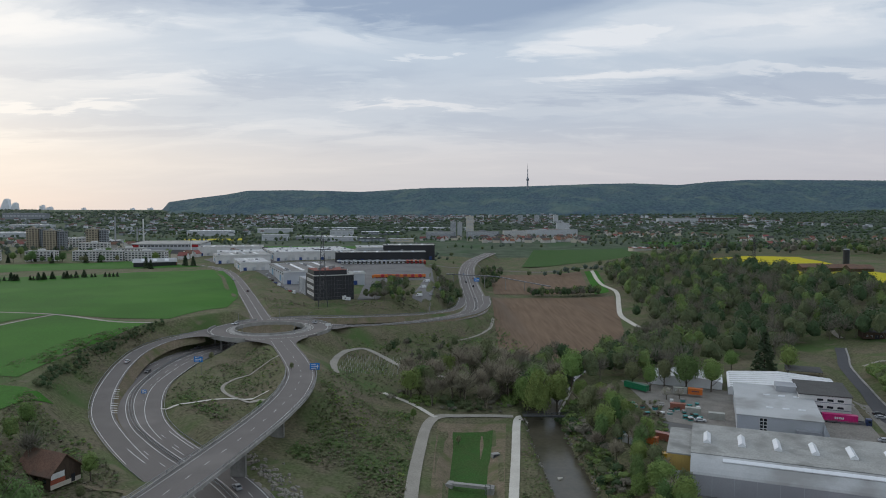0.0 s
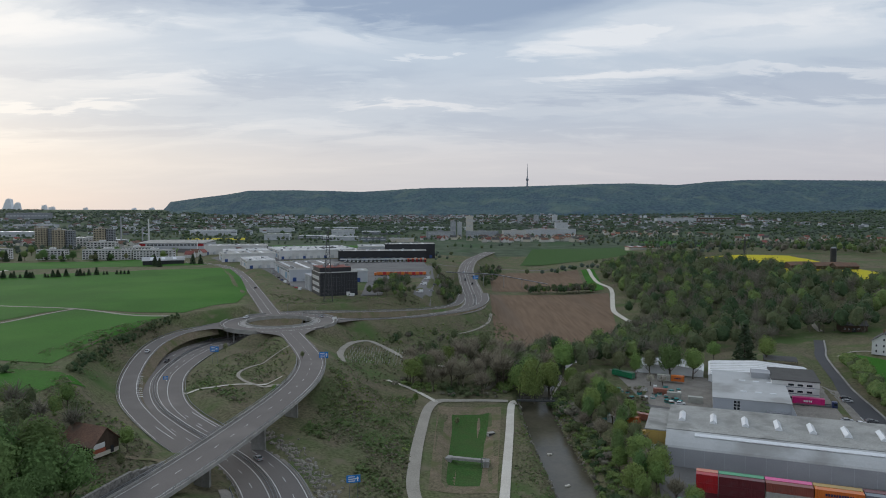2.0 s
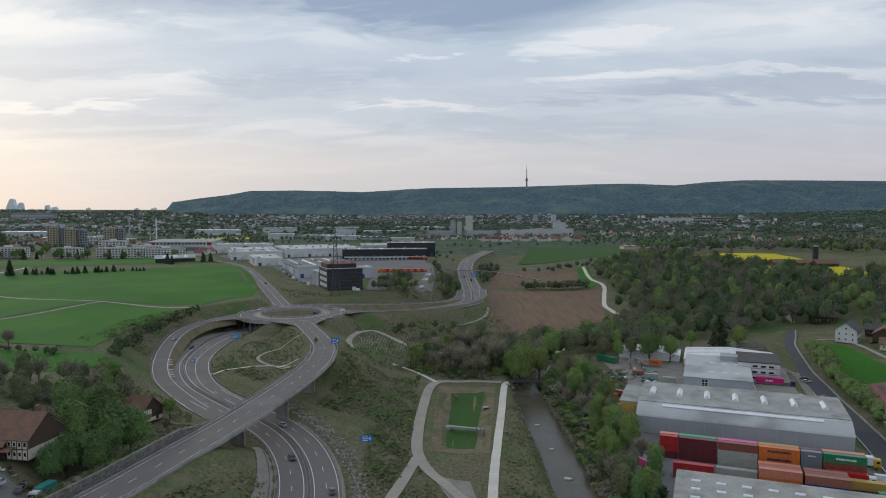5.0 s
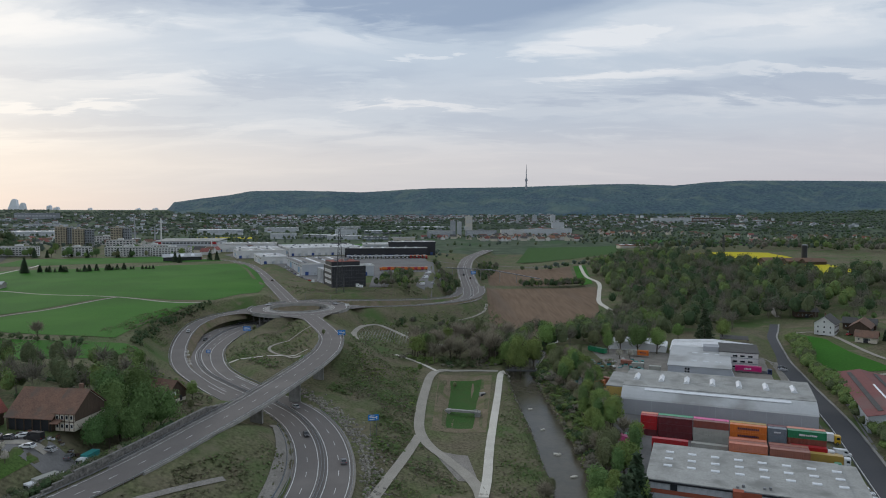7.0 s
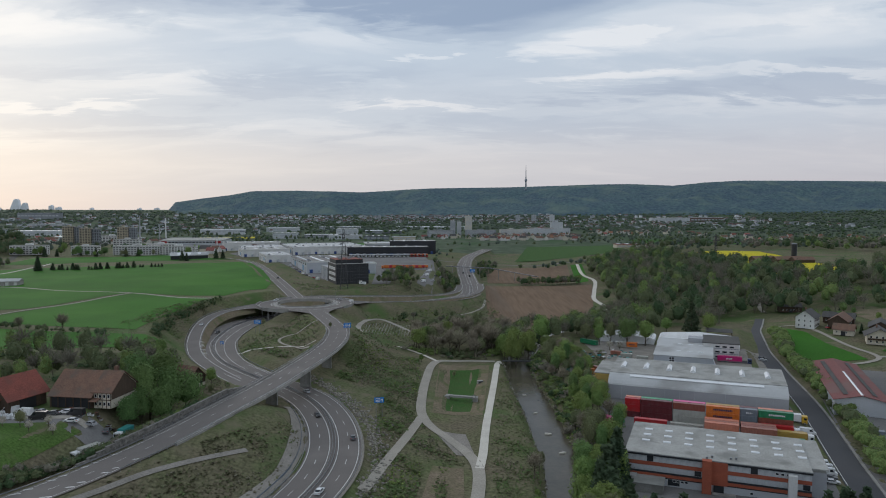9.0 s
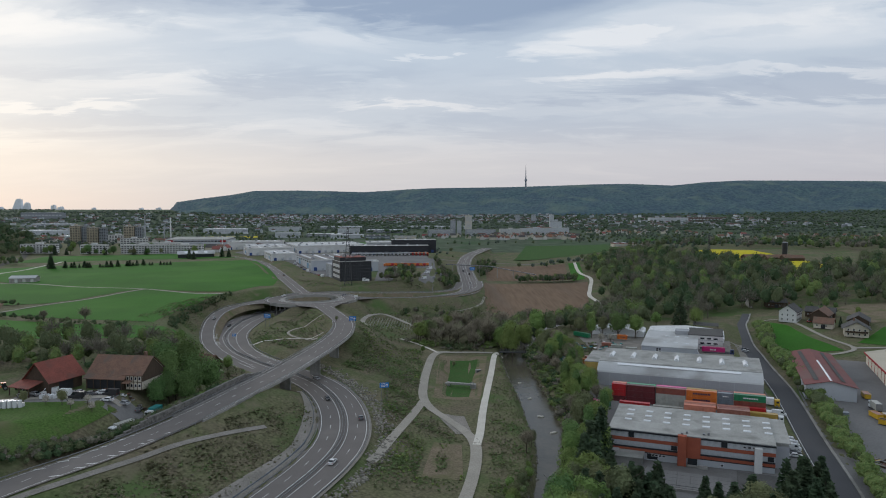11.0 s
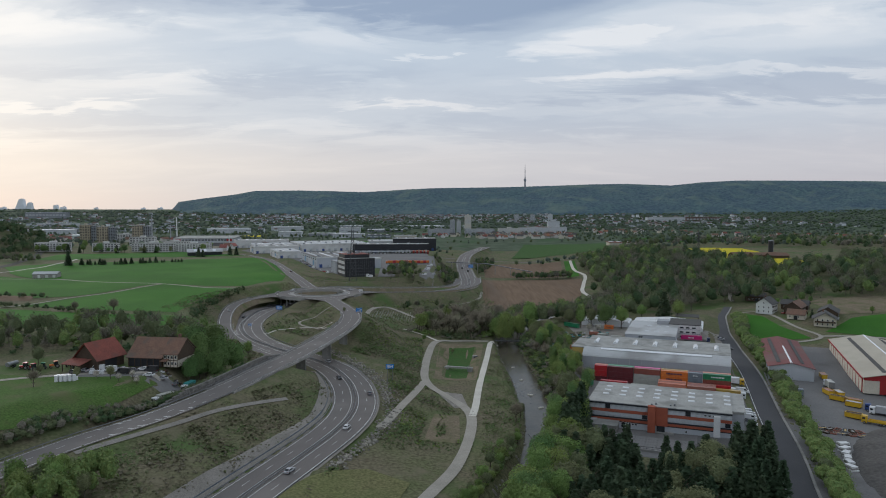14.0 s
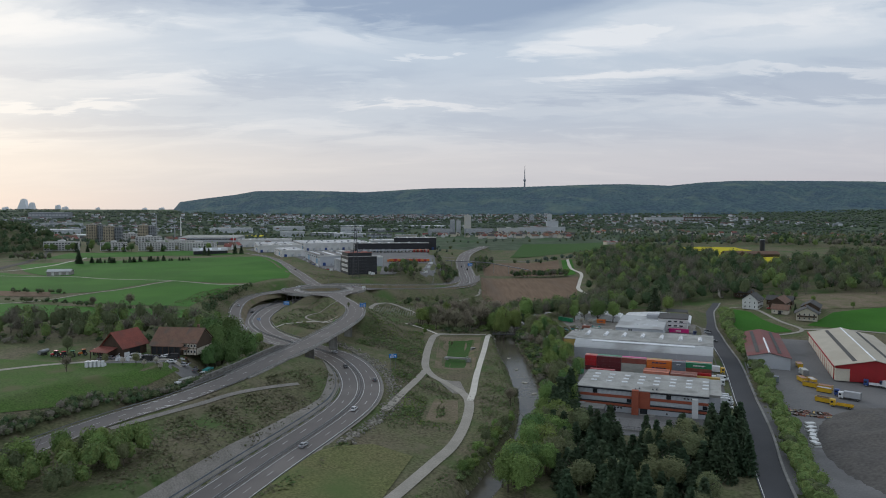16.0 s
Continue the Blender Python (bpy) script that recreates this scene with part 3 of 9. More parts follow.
track("path_basin_west", [(30, 291), (15, 292), (0, 289), (-6, 276), (-8.5, 243), (-9.5, 208), (-9, 186), (-5, 170), (2, 157), (9, 141), (12, 124), (10, 98), (4, 67), (-4, 43), (-12, 22), (-25, -10)], 4.2, "gravel_path", "pale gravel lane round the basin")
track("path_basin_east", [(34, 291), (31, 285), (26, 243), (20, 193), (17, 167), (14.5, 141), (12.5, 126)], 3.2, "white_path", "white gravel path along the river bank")
track("path_link", [(-3, 286), (-14, 301), (-27, 312)], 2.4, "white_path", "white gravel footpath")
track("path_old", [(-9, 180), (-14, 150), (-20, 120), (-24, 100)], 3.5, "gravel_path", "faded gravel track in the scrub")
track("path_river", [(36, 293), (46, 300), (58, 318), (66, 340)], 3.0, "white_path", "sandy path beside the river trees")
track("path_slope", [(-50, 322), (-56, 352), (-57, 376), (-53, 392), (-45, 399), (-33, 384), (-19, 364), (2, 357)], 3.6, "gravel_path", "grey gravel lane winding through the scrub")
track("path_loop", [(-70, 268), (-88, 283), (-96, 300), (-92, 318), (-74, 333), (-66, 330)], 1.6, "gravel_path", "narrow footpath inside the road loop")
track("path_loop_low", [(-118, 276), (-104, 272), (-90, 278), (-70, 276)], 1.6, "white_path", "narrow footpath across the road loop")
track("path_field", [(-560, 470), (-480, 462), (-372, 462), (-300, 436), (-236, 420), (-190, 398), (-165, 392)], 3.0, "gravel_path", "farm track across the fields")
track("path_field_south", [(-236, 420), (-245, 382), (-265, 332), (-288, 292), (-340, 262)], 2.6, "gravel_path", "farm track across the fields")
track("path_wood", [(146, 500), (149, 522), (149, 550), (150, 582), (163, 640), (180, 718), (181, 792), (190, 863), (200, 930)], 4.2, "white_path", "pale gravel lane along the wood")
track("path_plough", [(6, 452), (22, 476), (34, 508), (40, 545)], 2.0, "gravel_path", "track between motorway and plough land")
track("path_ramp", [(-112, 46), (-106, 55), (-99.5, 64), (-91, 75.5), (-82.5, 88), (-70, 103), (-62, 112)], 1.9, "verge_gravel", "worn gravel track below the bridge road")
track("path_barn", [(-102.3, 190.7), (-93.3, 186.7), (-86.4, 184.8), (-81.0, 173.7), (-80.2, 165.7)], 1.6, "earth_bank", "worn footpath past the small barn")
track("path_farm", [(-330, 60), (-250, 70), (-190, 84), (-160, 104), (-140, 112), (-112, 112)], 3.2, "gravel_path", "farm drive to the yard")
track("path_house", [(218, 356), (234, 352), (237, 329), (234.5, 292), (235.5, 268), (226, 259.5), (208, 256)], 2.6, "gravel_path", "pale drive to the farm houses")
track("path_house_east", [(236, 267), (256, 262), (290, 244), (330, 222)], 3.0, "gravel_path", "pale lane between meadow and hall")
track("road_cross", [(-20, 1036), (40, 1012), (117, 987), (215, 958), (310, 925)], 8.0, "asphalt", "grey road crossing the plain")
track("path_railway", [(-560, 440), (-443, 511), (-430, 560), (-440, 640), (-455, 700)], 3.4, "white_path", "pale farm lane by the railway")
track("railway", [(-440, 470), (-466, 547), (-494, 644), (-530, 740), (-560, 800), (-625, 928)], 9, "dark_gravel", "dark ballast of a curving railway line")
track("path_hill", [(262, 470), (250, 440), (246, 425)], 3.0, "gravel_path", "pale lane up into the wood")

# the river
rs = RIVER[RIVER[:, 1] > -290]
water = new("river_water", patch("river_water", shifted(rs, -10.5, -3.6), shifted(rs, 10.5, -3.6), 3, "water", 0.0, flat=True))
tagged(water, "slow brown river with dull reflections", "river", kind="structure")

# ---- builder for parts ----
class Shape:
    """Gathers faces for one mesh."""

    def __init__(self):
        self.v, self.f, self.i, self.cur = [], [], [], 0

    def use(self, k):
        self.cur = k
        return self

    def add(self, verts, faces):
        n = len(self.v)
        self.v += [tuple(p) for p in verts]
        self.f += [tuple(n + k for k in f) for f in faces]
        self.i += [self.cur] * len(faces)
        return self

    def box(self, x0, x1, y0, y1, z0, z1):
        return self.add([(x0, y0, z0), (x1, y0, z0), (x1, y1, z0), (x0, y1, z0), (x0, y0, z1), (x1, y0, z1), (x1, y1, z1), (x0, y1, z1)],
                        [(0, 3, 2, 1), (4, 5, 6, 7), (0, 1, 5, 4), (1, 2, 6, 5), (2, 3, 7, 6), (3, 0, 4, 7)])

    def prism(self, pts, z0, z1):
        """Upright block over a counter-clockwise outline."""
        n = len(pts)
        return self.add([(x, y, z0) for x, y in pts] + [(x, y, z1) for x, y in pts],
                        [tuple(range(n - 1, -1, -1)), tuple(range(n, 2 * n))] + [(k, (k + 1) % n, n + (k + 1) % n, n + k) for k in range(n)])

    def bar(self, prof, x0, x1):
        """A profile of (y, z) points, drawn out along x."""
        n = len(prof)
        return self.add([(x0, y, z) for y, z in prof] + [(x1, y, z) for y, z in prof],
                        [tuple(range(n - 1, -1, -1)), tuple(range(n, 2 * n))] + [(k, (k + 1) % n, n + (k + 1) % n, n + k) for k in range(n)])

    def bar_y(self, prof, y0, y1):
        """A profile of (x, z) points, drawn out along y."""
        n = len(prof)
        return self.add([(x, y0, z) for x, z in prof] + [(x, y1, z) for x, z in prof],
                        [tuple(range(n)), tuple(range(2 * n - 1, n - 1, -1))] + [(k, n + k, n + (k + 1) % n, (k + 1) % n) for k in range(n)])

    def cyl(self, x, y, z0, z1, r0, r1=None, n=10):
        r1 = r0 if r1 is None else r1
        c = [(math.cos(6.28319 * k / n), math.sin(6.28319 * k / n)) for k in range(n)]
        return self.add([(x + r0 * a, y + r0 * b, z0) for a, b in c] + [(x + r1 * a, y + r1 * b, z1) for a, b in c],
                        [tuple(range(n - 1, -1, -1)), tuple(range(n, 2 * n))] + [(k, (k + 1) % n, n + (k + 1) % n, n + k) for k in range(n)])

    def disc_x(self, x0, x1, y, z, r, n=12):
        """A wheel: a cylinder lying along x."""
        return self.bar([(y + r * math.cos(6.28319 * k / n), z + r * math.sin(6.28319 * k / n)) for k in range(n)], x0, x1)

    def beam(self, p, q, w, h=None):
        """A straight bar between two points."""
        p, q = Vector(p), Vector(q)
        d = (q - p).normalized()
        s = d.cross(Vector((0, 0, 1)))
        s = s.normalized() if s.length > 1e-4 else Vector((1, 0, 0))
        u = s.cross(d)
        s, u = s * w / 2, u * (h or w) / 2
        return self.add([p - s - u, p + s - u, p + s + u, p - s + u, q - s - u, q + s - u, q + s + u, q - s + u],
                        [(0, 1, 2, 3), (7, 6, 5, 4), (0, 4, 5, 1), (1, 5, 6, 2), (2, 6, 7, 3), (3, 7, 4, 0)])

    def strip(self, a, b):
        """A ribbon between two lines of points."""
        n = len(a)
        return self.add(list(a) + list(b), [(k, n + k, n + k + 1, k + 1) for k in range(n - 1)])

    def sweep(self, line, prof):
        """A closed profile of (side, up) points swept along a line."""
        sd, n, m = sides(line), len(prof), len(line)
        v = [(line[j, 0] + sd[j, 0] * o, line[j, 1] + sd[j, 1] * o, line[j, 2] + u) for j in range(m) for o, u in prof]
        f = [(j * n + k, j * n + (k + 1) % n, (j + 1) * n + (k + 1) % n, (j + 1) * n + k) for j in range(m - 1) for k in range(n)]
        return self.add(v, f + [tuple(range(n - 1, -1, -1)), tuple((m - 1) * n + k for k in range(n))])

    def mesh(self, name, mats):
        me = mesh_of(name, self.v, self.f, mats, self.i)
        bm = bmesh.new()
        bm.from_mesh(me)
        bmesh.ops.recalc_face_normals(bm, faces=bm.faces)
        bm.to_mesh(me)
        bm.free()
        return me


def part(name, shape, material, parent, label="", at=None):
    """One mesh under a thing or a part, in its parent's axes."""
    ob = new(name, shape.mesh(name, material) if isinstance(shape, Shape) else shape)
    ob.parent = parent
    if at is not None:
        ob.matrix_basis = at
    return tagged(ob, label)


def thing(name, m, label, category, group="", kind=""):
    ob = new(name)
    ob.matrix_basis = m
    ob.empty_display_size = 0.5
    return tagged(ob, label, category, group, kind)


def on_land(x, y, turn=0.0, dz=0.0):
    return pose(x, y, land_at(x, y) + dz, 0, 0, turn)


# ---- road furniture ----
def lines_on(name, line, offsets, dashes, parent_label, up=0.05, width=0.2):
    s = Shape()
    for o in offsets:
        s.strip(shifted(line, o - width / 2, up), shifted(line, o + width / 2, up))
    for o, on, off in dashes:
        step = np.linalg.norm(np.diff(line[:, :2], axis=0), axis=1)
        u = np.concatenate([[0], np.cumsum(step)])
        c, k = shifted(line, o, up), 0.0
        while k < u[-1] - on:
            t = np.linspace(k, k + on, 3)
            seg = np.stack([np.interp(t, u, c[:, j]) for j in range(3)], 1)
            s.strip(shifted(seg, -width / 2), shifted(seg, width / 2))
            k += on + off
    return tagged(new(name, s.mesh(name, "road_paint")), parent_label, "road marking", kind="structure")


lines_on("motorway_marking", MOTORWAY, (-8.5, 8.5, -1.5, 1.5), (), "white painted edge lines", 0.03, 0.22)
lines_on("motorway_dashes", MOTORWAY, (), ((-5.0, 4, 9), (5.0, 4, 9)), "white painted lane dashes", 0.032, 0.16)
lines_on("slip_marking", SLIP_ROAD, (-2.9, 3.3), (), "white painted edge lines", 0.05)
lines_on("west_ramp_marking", WEST_RAMP[6:], (-3.4, 3.4), (), "white painted edge lines", 0.06)
lines_on("bridge_marking", BRIDGE_ROAD, (-5.0, 5.0), ((0.0, 3, 7),), "white painted lane lines", 0.05, 0.15)
lines_on("north_marking", NORTH_ROAD, (-5.2, 5.2, 0.0), (), "white painted lane lines", 0.06, 0.16)
lines_on("ramp_marking_north", EAST_RAMP_N, (-3.1, 3.1), (), "white painted edge lines", 0.08)
lines_on("ramp_marking_south", EAST_RAMP_S, (-3.1, 3.1), (), "white painted edge lines", 0.10)
lines_on("service_marking", SERVICE_ROAD[SERVICE_ROAD[:, 1] < 262], (4.0,), (), "white painted edge line", 0.08, 0.22)


def stripes(name, line, a0, a1, count, slant, label, up=0.06, wide=0.7):
    """Slanted white bars between two offsets of a road."""
    s, n = Shape(), len(line)
    sd = sides(line)
    for k in range(count):
        j = int((k + 0.5) / count * (n - 3))
        d = line[j + 1, :2] - line[j, :2]
        d /= np.linalg.norm(d)
        f = 1 - abs(2 * (k + 0.5) / count - 1) * 0.35
        mid, hw = (a0 + a1) / 2, (a1 - a0) / 2 * f
        pa, pb = line[j, :2] + sd[j] * (mid - hw), line[j, :2] + sd[j] * (mid + hw) + d * slant
        z = line[j, 2] + up
        s.add([(*(pa - d * wide / 2), z), (*(pb - d * wide / 2), z), (*(pb + d * wide / 2), z), (*(pa + d * wide / 2), z)], [(0, 1, 2, 3)])
    return tagged(new(name, s.mesh(name, "road_paint")), label, "road marking", kind="structure")


hair = MOTORWAY[(MOTORWAY[:, 1] > 255) & (MOTORWAY[:, 1] < 318) & (MOTORWAY[:, 0] < -60)]
stripes("gore_marking_inner", hair, 6.0, 9.6, 15, 1.8, "white slanted bars of a traffic divide", 0.07)
gore = WEST_RAMP[(WEST_RAMP[:, 1] > 262) & (WEST_RAMP[:, 1] < 304)]
stripes("gore_marking_outer", gore, 3.2, 6.0, 10, -1.4, "white slanted bars where the slip road leaves", 0.10)
bus = BRIDGE_ROAD[(BRIDGE_ROAD[:, 1] > 62) & (BRIDGE_ROAD[:, 1] < 104)]
stripes("hatch_marking_low", bus, 2.9, 5.6, 8, 2.6, "white slanted bars at the road edge", 0.09, 0.8)
stripes("hatch_marking_high", bus, -5.7, -3.6, 8, 2.4, "white slanted bars at the road edge", 0.09, 0.7)

ring_mark = Shape()
for r in (24.6, 33.2):
    a = np.linspace(0, 2 * math.pi, 97)
    ring_mark.strip([(HUB[0] + (r - .14) * math.cos(t), HUB[1] + (r - .14) * math.sin(t), DECK + 0.10) for t in a],
                    [(HUB[0] + (r + .14) * math.cos(t), HUB[1] + (r + .14) * math.sin(t), DECK + 0.10) for t in a])
tagged(new("roundabout_marking", ring_mark.mesh("roundabout_marking", "road_paint")), "white painted circle lines", "road marking", kind="structure")

# the roundabout: a ring-shaped deck that bridges the motorway
hub = thing("roundabout", pose(*HUB, DECK), "raised concrete roundabout deck with an open middle", "roundabout", kind="structure")
deck = Shape()
N = 96
ring = lambda r, z: [(r * math.cos(2 * math.pi * k / N), r * math.sin(2 * math.pi * k / N), z) for k in range(N + 1)]
deck.strip(ring(R_IN, 0.05), ring(R_OUT, 0.05)).strip(ring(R_IN, -1.3), ring(R_OUT, -1.3)).strip(ring(R_IN, 0.05), ring(R_IN, -1.3)).strip(ring(R_OUT, 0.05), ring(R_OUT, -1.3))
part("deck", deck, "asphalt", hub)
kerb = Shape().strip(ring(R_IN - 0.4, 1.0), ring(R_IN, 1.0)).strip(ring(R_IN - 0.4, -1.8), ring(R_IN - 0.4, 1.0)).strip(ring(R_IN, 0.0), ring(R_IN, 1.0)).strip(ring(R_IN - 0.4, -1.8), ring(R_IN, -1.3))
part("inner_parapet", kerb, "concrete", hub, "pale concrete parapet")
apron = Shape().strip(ring(R_IN, 0.12), ring(23.6, 0.12)).strip(ring(23.6, 0.05), ring(23.6, 0.12))
part("inner_apron", apron, "concrete", hub, "pale concrete overrun strip")


def arc(r, a0, a1, z):
    return [(r * math.cos(t), r * math.sin(t), z) for t in np.linspace(radians(a0), radians(a1), 40)]


for a0, a1 in ((168, 262), (118, 140), (28, 78), (330, 372)):
    s = Shape()
    s.strip(arc(R_OUT, a0, a1, 0.9), arc(R_OUT + 0.4, a0, a1, 0.9)).strip(arc(R_OUT + 0.4, a0, a1, -1.6), arc(R_OUT + 0.4, a0, a1, 0.9)).strip(arc(R_OUT, a0, a1, 0.0), arc(R_OUT, a0, a1, 0.9)).strip(arc(R_OUT, a0, a1, -1.3), arc(R_OUT + .4, a0, a1, -1.6))
    part("outer_parapet", s, "concrete", hub, "pale concrete parapet")
for a in (200, 225, 250, 20, 60):
    for r in (24, 31):
        x, y = r * math.cos(radians(a)), r * math.sin(radians(a))
        part("column", Shape().cyl(x, y, -9, -1.3, 0.55, n=12), "concrete", hub)
wall_in = Shape().strip(arc(R_IN, 60, 190, -1.3), arc(R_IN, 60, 190, -6)).strip(arc(R_IN, 235, 372, -1.3), arc(R_IN, 235, 372, -5))
part("abutment", wall_in, "concrete", hub)

# flared mouths where the roads meet the ring
for name, line, half in (("junction_south", BRIDGE_ROAD[::-1], 6.0), ("junction_north", NORTH_ROAD, 6.0), ("junction_east", EAST_RAMP_S, 3.6), ("junction_northeast", EAST_RAMP_N, 3.6), ("junction_west", WEST_RAMP[::-1], 4.3)):
    inner = np.array(HUB) + (line[0, :2] - np.array(HUB)) * (26.0 / np.linalg.norm(line[0, :2] - np.array(HUB)))
    far_ = np.linalg.norm(line[:, :2] - np.array(HUB), axis=1)
    mouth = spline([(*inner, DECK), *[tuple(p) for p in line[(far_ < R_OUT + 27)][::3]]], 1.5)
    reach = np.linalg.norm(mouth[:, :2] - np.array(HUB), axis=1)
    flare = half + 9.0 * np.clip((R_OUT + 20 - reach) / 20.0, 0, 1.05) ** 2
    road(name, mouth, flare, "asphalt", "flared asphalt mouth at the roundabout", 0.035, "road", 6)
# earth slope inside the ring
ev = [(r_ * math.cos(t_), r_ * math.sin(t_), -0.9 - 6.2 * ((20.3 - r_) / 10.3) + 0.35 * noise.noise((r_, 9 * t_, 0.7))) for t_ in np.linspace(radians(52), radians(200), 40) for r_ in np.linspace(20.3, 10.0, 8)]
ef = [(a_ * 8 + b_, a_ * 8 + b_ + 1, a_ * 8 + b_ + 9, a_ * 8 + b_ + 8) for a_ in range(39) for b_ in range(7)]
part("earth_slope", Shape().add(ev, ef), "earth_bank", hub, "bare brown earth slope")

# the bridge over the motorway
span = BRIDGE_ROAD[(BRIDGE_ROAD[:, 1] > 132) & (BRIDGE_ROAD[:, 1] < 284)]
bridge = thing("road_bridge", pose(0, 0, 0), "long curved concrete road bridge over the motorway", "bridge", kind="structure")
part("deck", Shape().sweep(span, [(-6.6, -0.05), (6.6, -0.05), (6.6, -0.7), (3.5, -1.0), (2.6, -1.9), (-2.6, -1.9), (-3.5, -1.0), (-6.6, -0.7)]), "concrete", bridge, "stained concrete box girder")
long_span = BRIDGE_ROAD[(BRIDGE_ROAD[:, 1] > 104) & (BRIDGE_ROAD[:, 1] < 300)]
for o in (-6.5, 6.5):
    part("parapet", Shape().sweep(shifted(long_span, o), [(-0.22, -0.7), (0.22, -0.7), (0.22, 0.35), (-0.22, 0.35)]), "concrete", bridge)
    s = Shape().sweep(shifted(long_span, o), [(-0.05, 1.12), (0.05, 1.12), (0.05, 1.26), (-0.05, 1.26)])
    s.sweep(shifted(long_span, o), [(-0.03, 0.7), (0.03, 0.7), (0.03, 0.8), (-0.03, 0.8)])
    part("railing", s, "steel", bridge, "galvanised steel railing")
    posts = shifted(long_span, o)[::1]
    post_mesh = Shape().box(-0.06, 0.06, -0.06, 0.06, 0.3, 1.2).mesh("post", "steel")
    for p in posts:
        part("post", post_mesh, None, bridge, at=pose(*p))
for i in (0.26, 0.50, 0.73, 0.93):
    p = span[int(i * (len(span) - 1))]
    d = span[int(i * (len(span) - 1)) - 1][:2] - p[:2]
    ang = math.degrees(math.atan2(d[1], d[0]))
    z = land_at(p[0], p[1]) - 1
    part("pier", Shape().prism([(-0.6, -2.4), (0.6, -2.4), (0.9, 0), (0.6, 2.4), (-0.6, 2.4), (-0.9, 0)], z - p[2], -1.85), "concrete", bridge, at=pose(*p, 0, 0, ang))
a0 = span[2]
part("abutment", Shape().box(-1.2, 1.2, -6.8, 6.8, -9, -0.75), "concrete", bridge, "concrete abutment with a tag of paint", at=pose(*a0, 0, 0, 102))


for name, line, half in (("ramp_bank_north", EAST_RAMP_N, 3.7), ("ramp_bank_south", EAST_RAMP_S, 3.7), ("ramp_bank_west", WEST_RAMP, 4.4)):
    for sg in (-1, 1):
        top = shifted(line, sg * half, -0.06)
        tagged(new(name, Shape().strip(top, shifted(line, sg * (half + 3.4), -3.6)).mesh(name, "earth_bank")), "brown earth shoulder under the slip road", "bank", kind="structure")


def guard_rail(name, line, off, label="galvanised steel guard rail on posts", height=0.75):
    c = shifted(line, off)
    g = thing(name, pose(0, 0, 0), label, "guard rail", "guard rails", kind="structure")
    part("rail", Shape().sweep(c, [(-0.05, height - 0.32), (0.05, height - 0.32), (0.05, height), (-0.05, height)]), "steel", g)
    s = Shape()
    for p in c[::1]:
        s.box(p[0] - 0.06, p[0] + 0.06, p[1] - 0.06, p[1] + 0.06, p[2] - 0.5, p[2] + height - 0.05)
    o = part("posts", s, "steel", g)
    o["kind"] = "stuff"
    return g


guard_rail("median_rail", MOTORWAY[(MOTORWAY[:, 1] < 640)], -0.5)
guard_rail("median_rail", MOTORWAY[(MOTORWAY[:, 1] < 640)], 0.5)
south_mw = MOTORWAY[(MOTORWAY[:, 1] < 190) & (MOTORWAY[:, 0] > -90)]
guard_rail("edge_rail", south_mw, -9.8)
guard_rail("edge_rail", south_mw, 9.6)
guard_rail("edge_rail", SLIP_ROAD, 4.5)
guard_rail("edge_rail", WEST_RAMP, -4.6)
guard_rail("edge_rail", BRIDGE_ROAD[BRIDGE_ROAD[:, 1] < 106], -6.3)
guard_rail("edge_rail", BRIDGE_ROAD[(BRIDGE_ROAD[:, 1] < 106) & (BRIDGE_ROAD[:, 1] > 86)], 6.3)
guard_rail("edge_rail", EAST_RAMP_S, 3.9)
guard_rail("edge_rail", EAST_RAMP_N, -3.9)
# low noise barrier beside the southern carriageway
barrier = thing("noise_barrier", pose(0, 0, 0), "low blue-grey metal barrier beside the motorway", "barrier", kind="structure")
sb = MOTORWAY[(MOTORWAY[:, 1] < 180) & (MOTORWAY[:, 1] > 0) & (MOTORWAY[:, 0] > -70)]
mat("barrier_blue", (0.17, 0.20, 0.24), (0.13, 0.16, 0.19), 0.4, 0.6, metal=0.2, grain=4, amount=0.15)
bl = shifted(sb, -11.4)
for j in range(0, len(bl) - 1):
    part("panel", Shape().beam(bl[j] + np.array([0, 0, 0.75]), bl[j + 1] + np.array([0, 0, 0.75]), 0.12, 1.5), "barrier_blue", barrier)
for j in range(0, len(bl)):
    part("post", Shape().box(-0.1, 0.1, -0.1, 0.1, -0.4, 1.7), "steel", barrier, at=pose(*bl[j]))
# gabion wall beneath the farm
mat("gabion", (0.20, 0.19, 0.175), (0.13, 0.125, 0.115), 0.6, 0.95, grain=1.5, amount=0.4, bump=0.2)
gab = thing("gabion_wall", pose(0, 0, 0), "grey stone-filled gabion retaining wall", "wall", kind="structure")
gl = shifted(BRIDGE_ROAD[(BRIDGE_ROAD[:, 1] > 84) & (BRIDGE_ROAD[:, 1] < 168)], -8.2)
for j in range(len(gl) - 1):
    k = min(1.0, min(j, len(gl) - 2 - j) / 4.0)
    h = 0.8 + 2.2 * k
    m0, m1 = gl[j] + np.array([0, 0, h / 2 - 0.4]), gl[j + 1] + np.array([0, 0, h / 2 - 0.4])
    part("gabion", Shape().beam(m0, m1, 0.9, h), "gabion", gab)


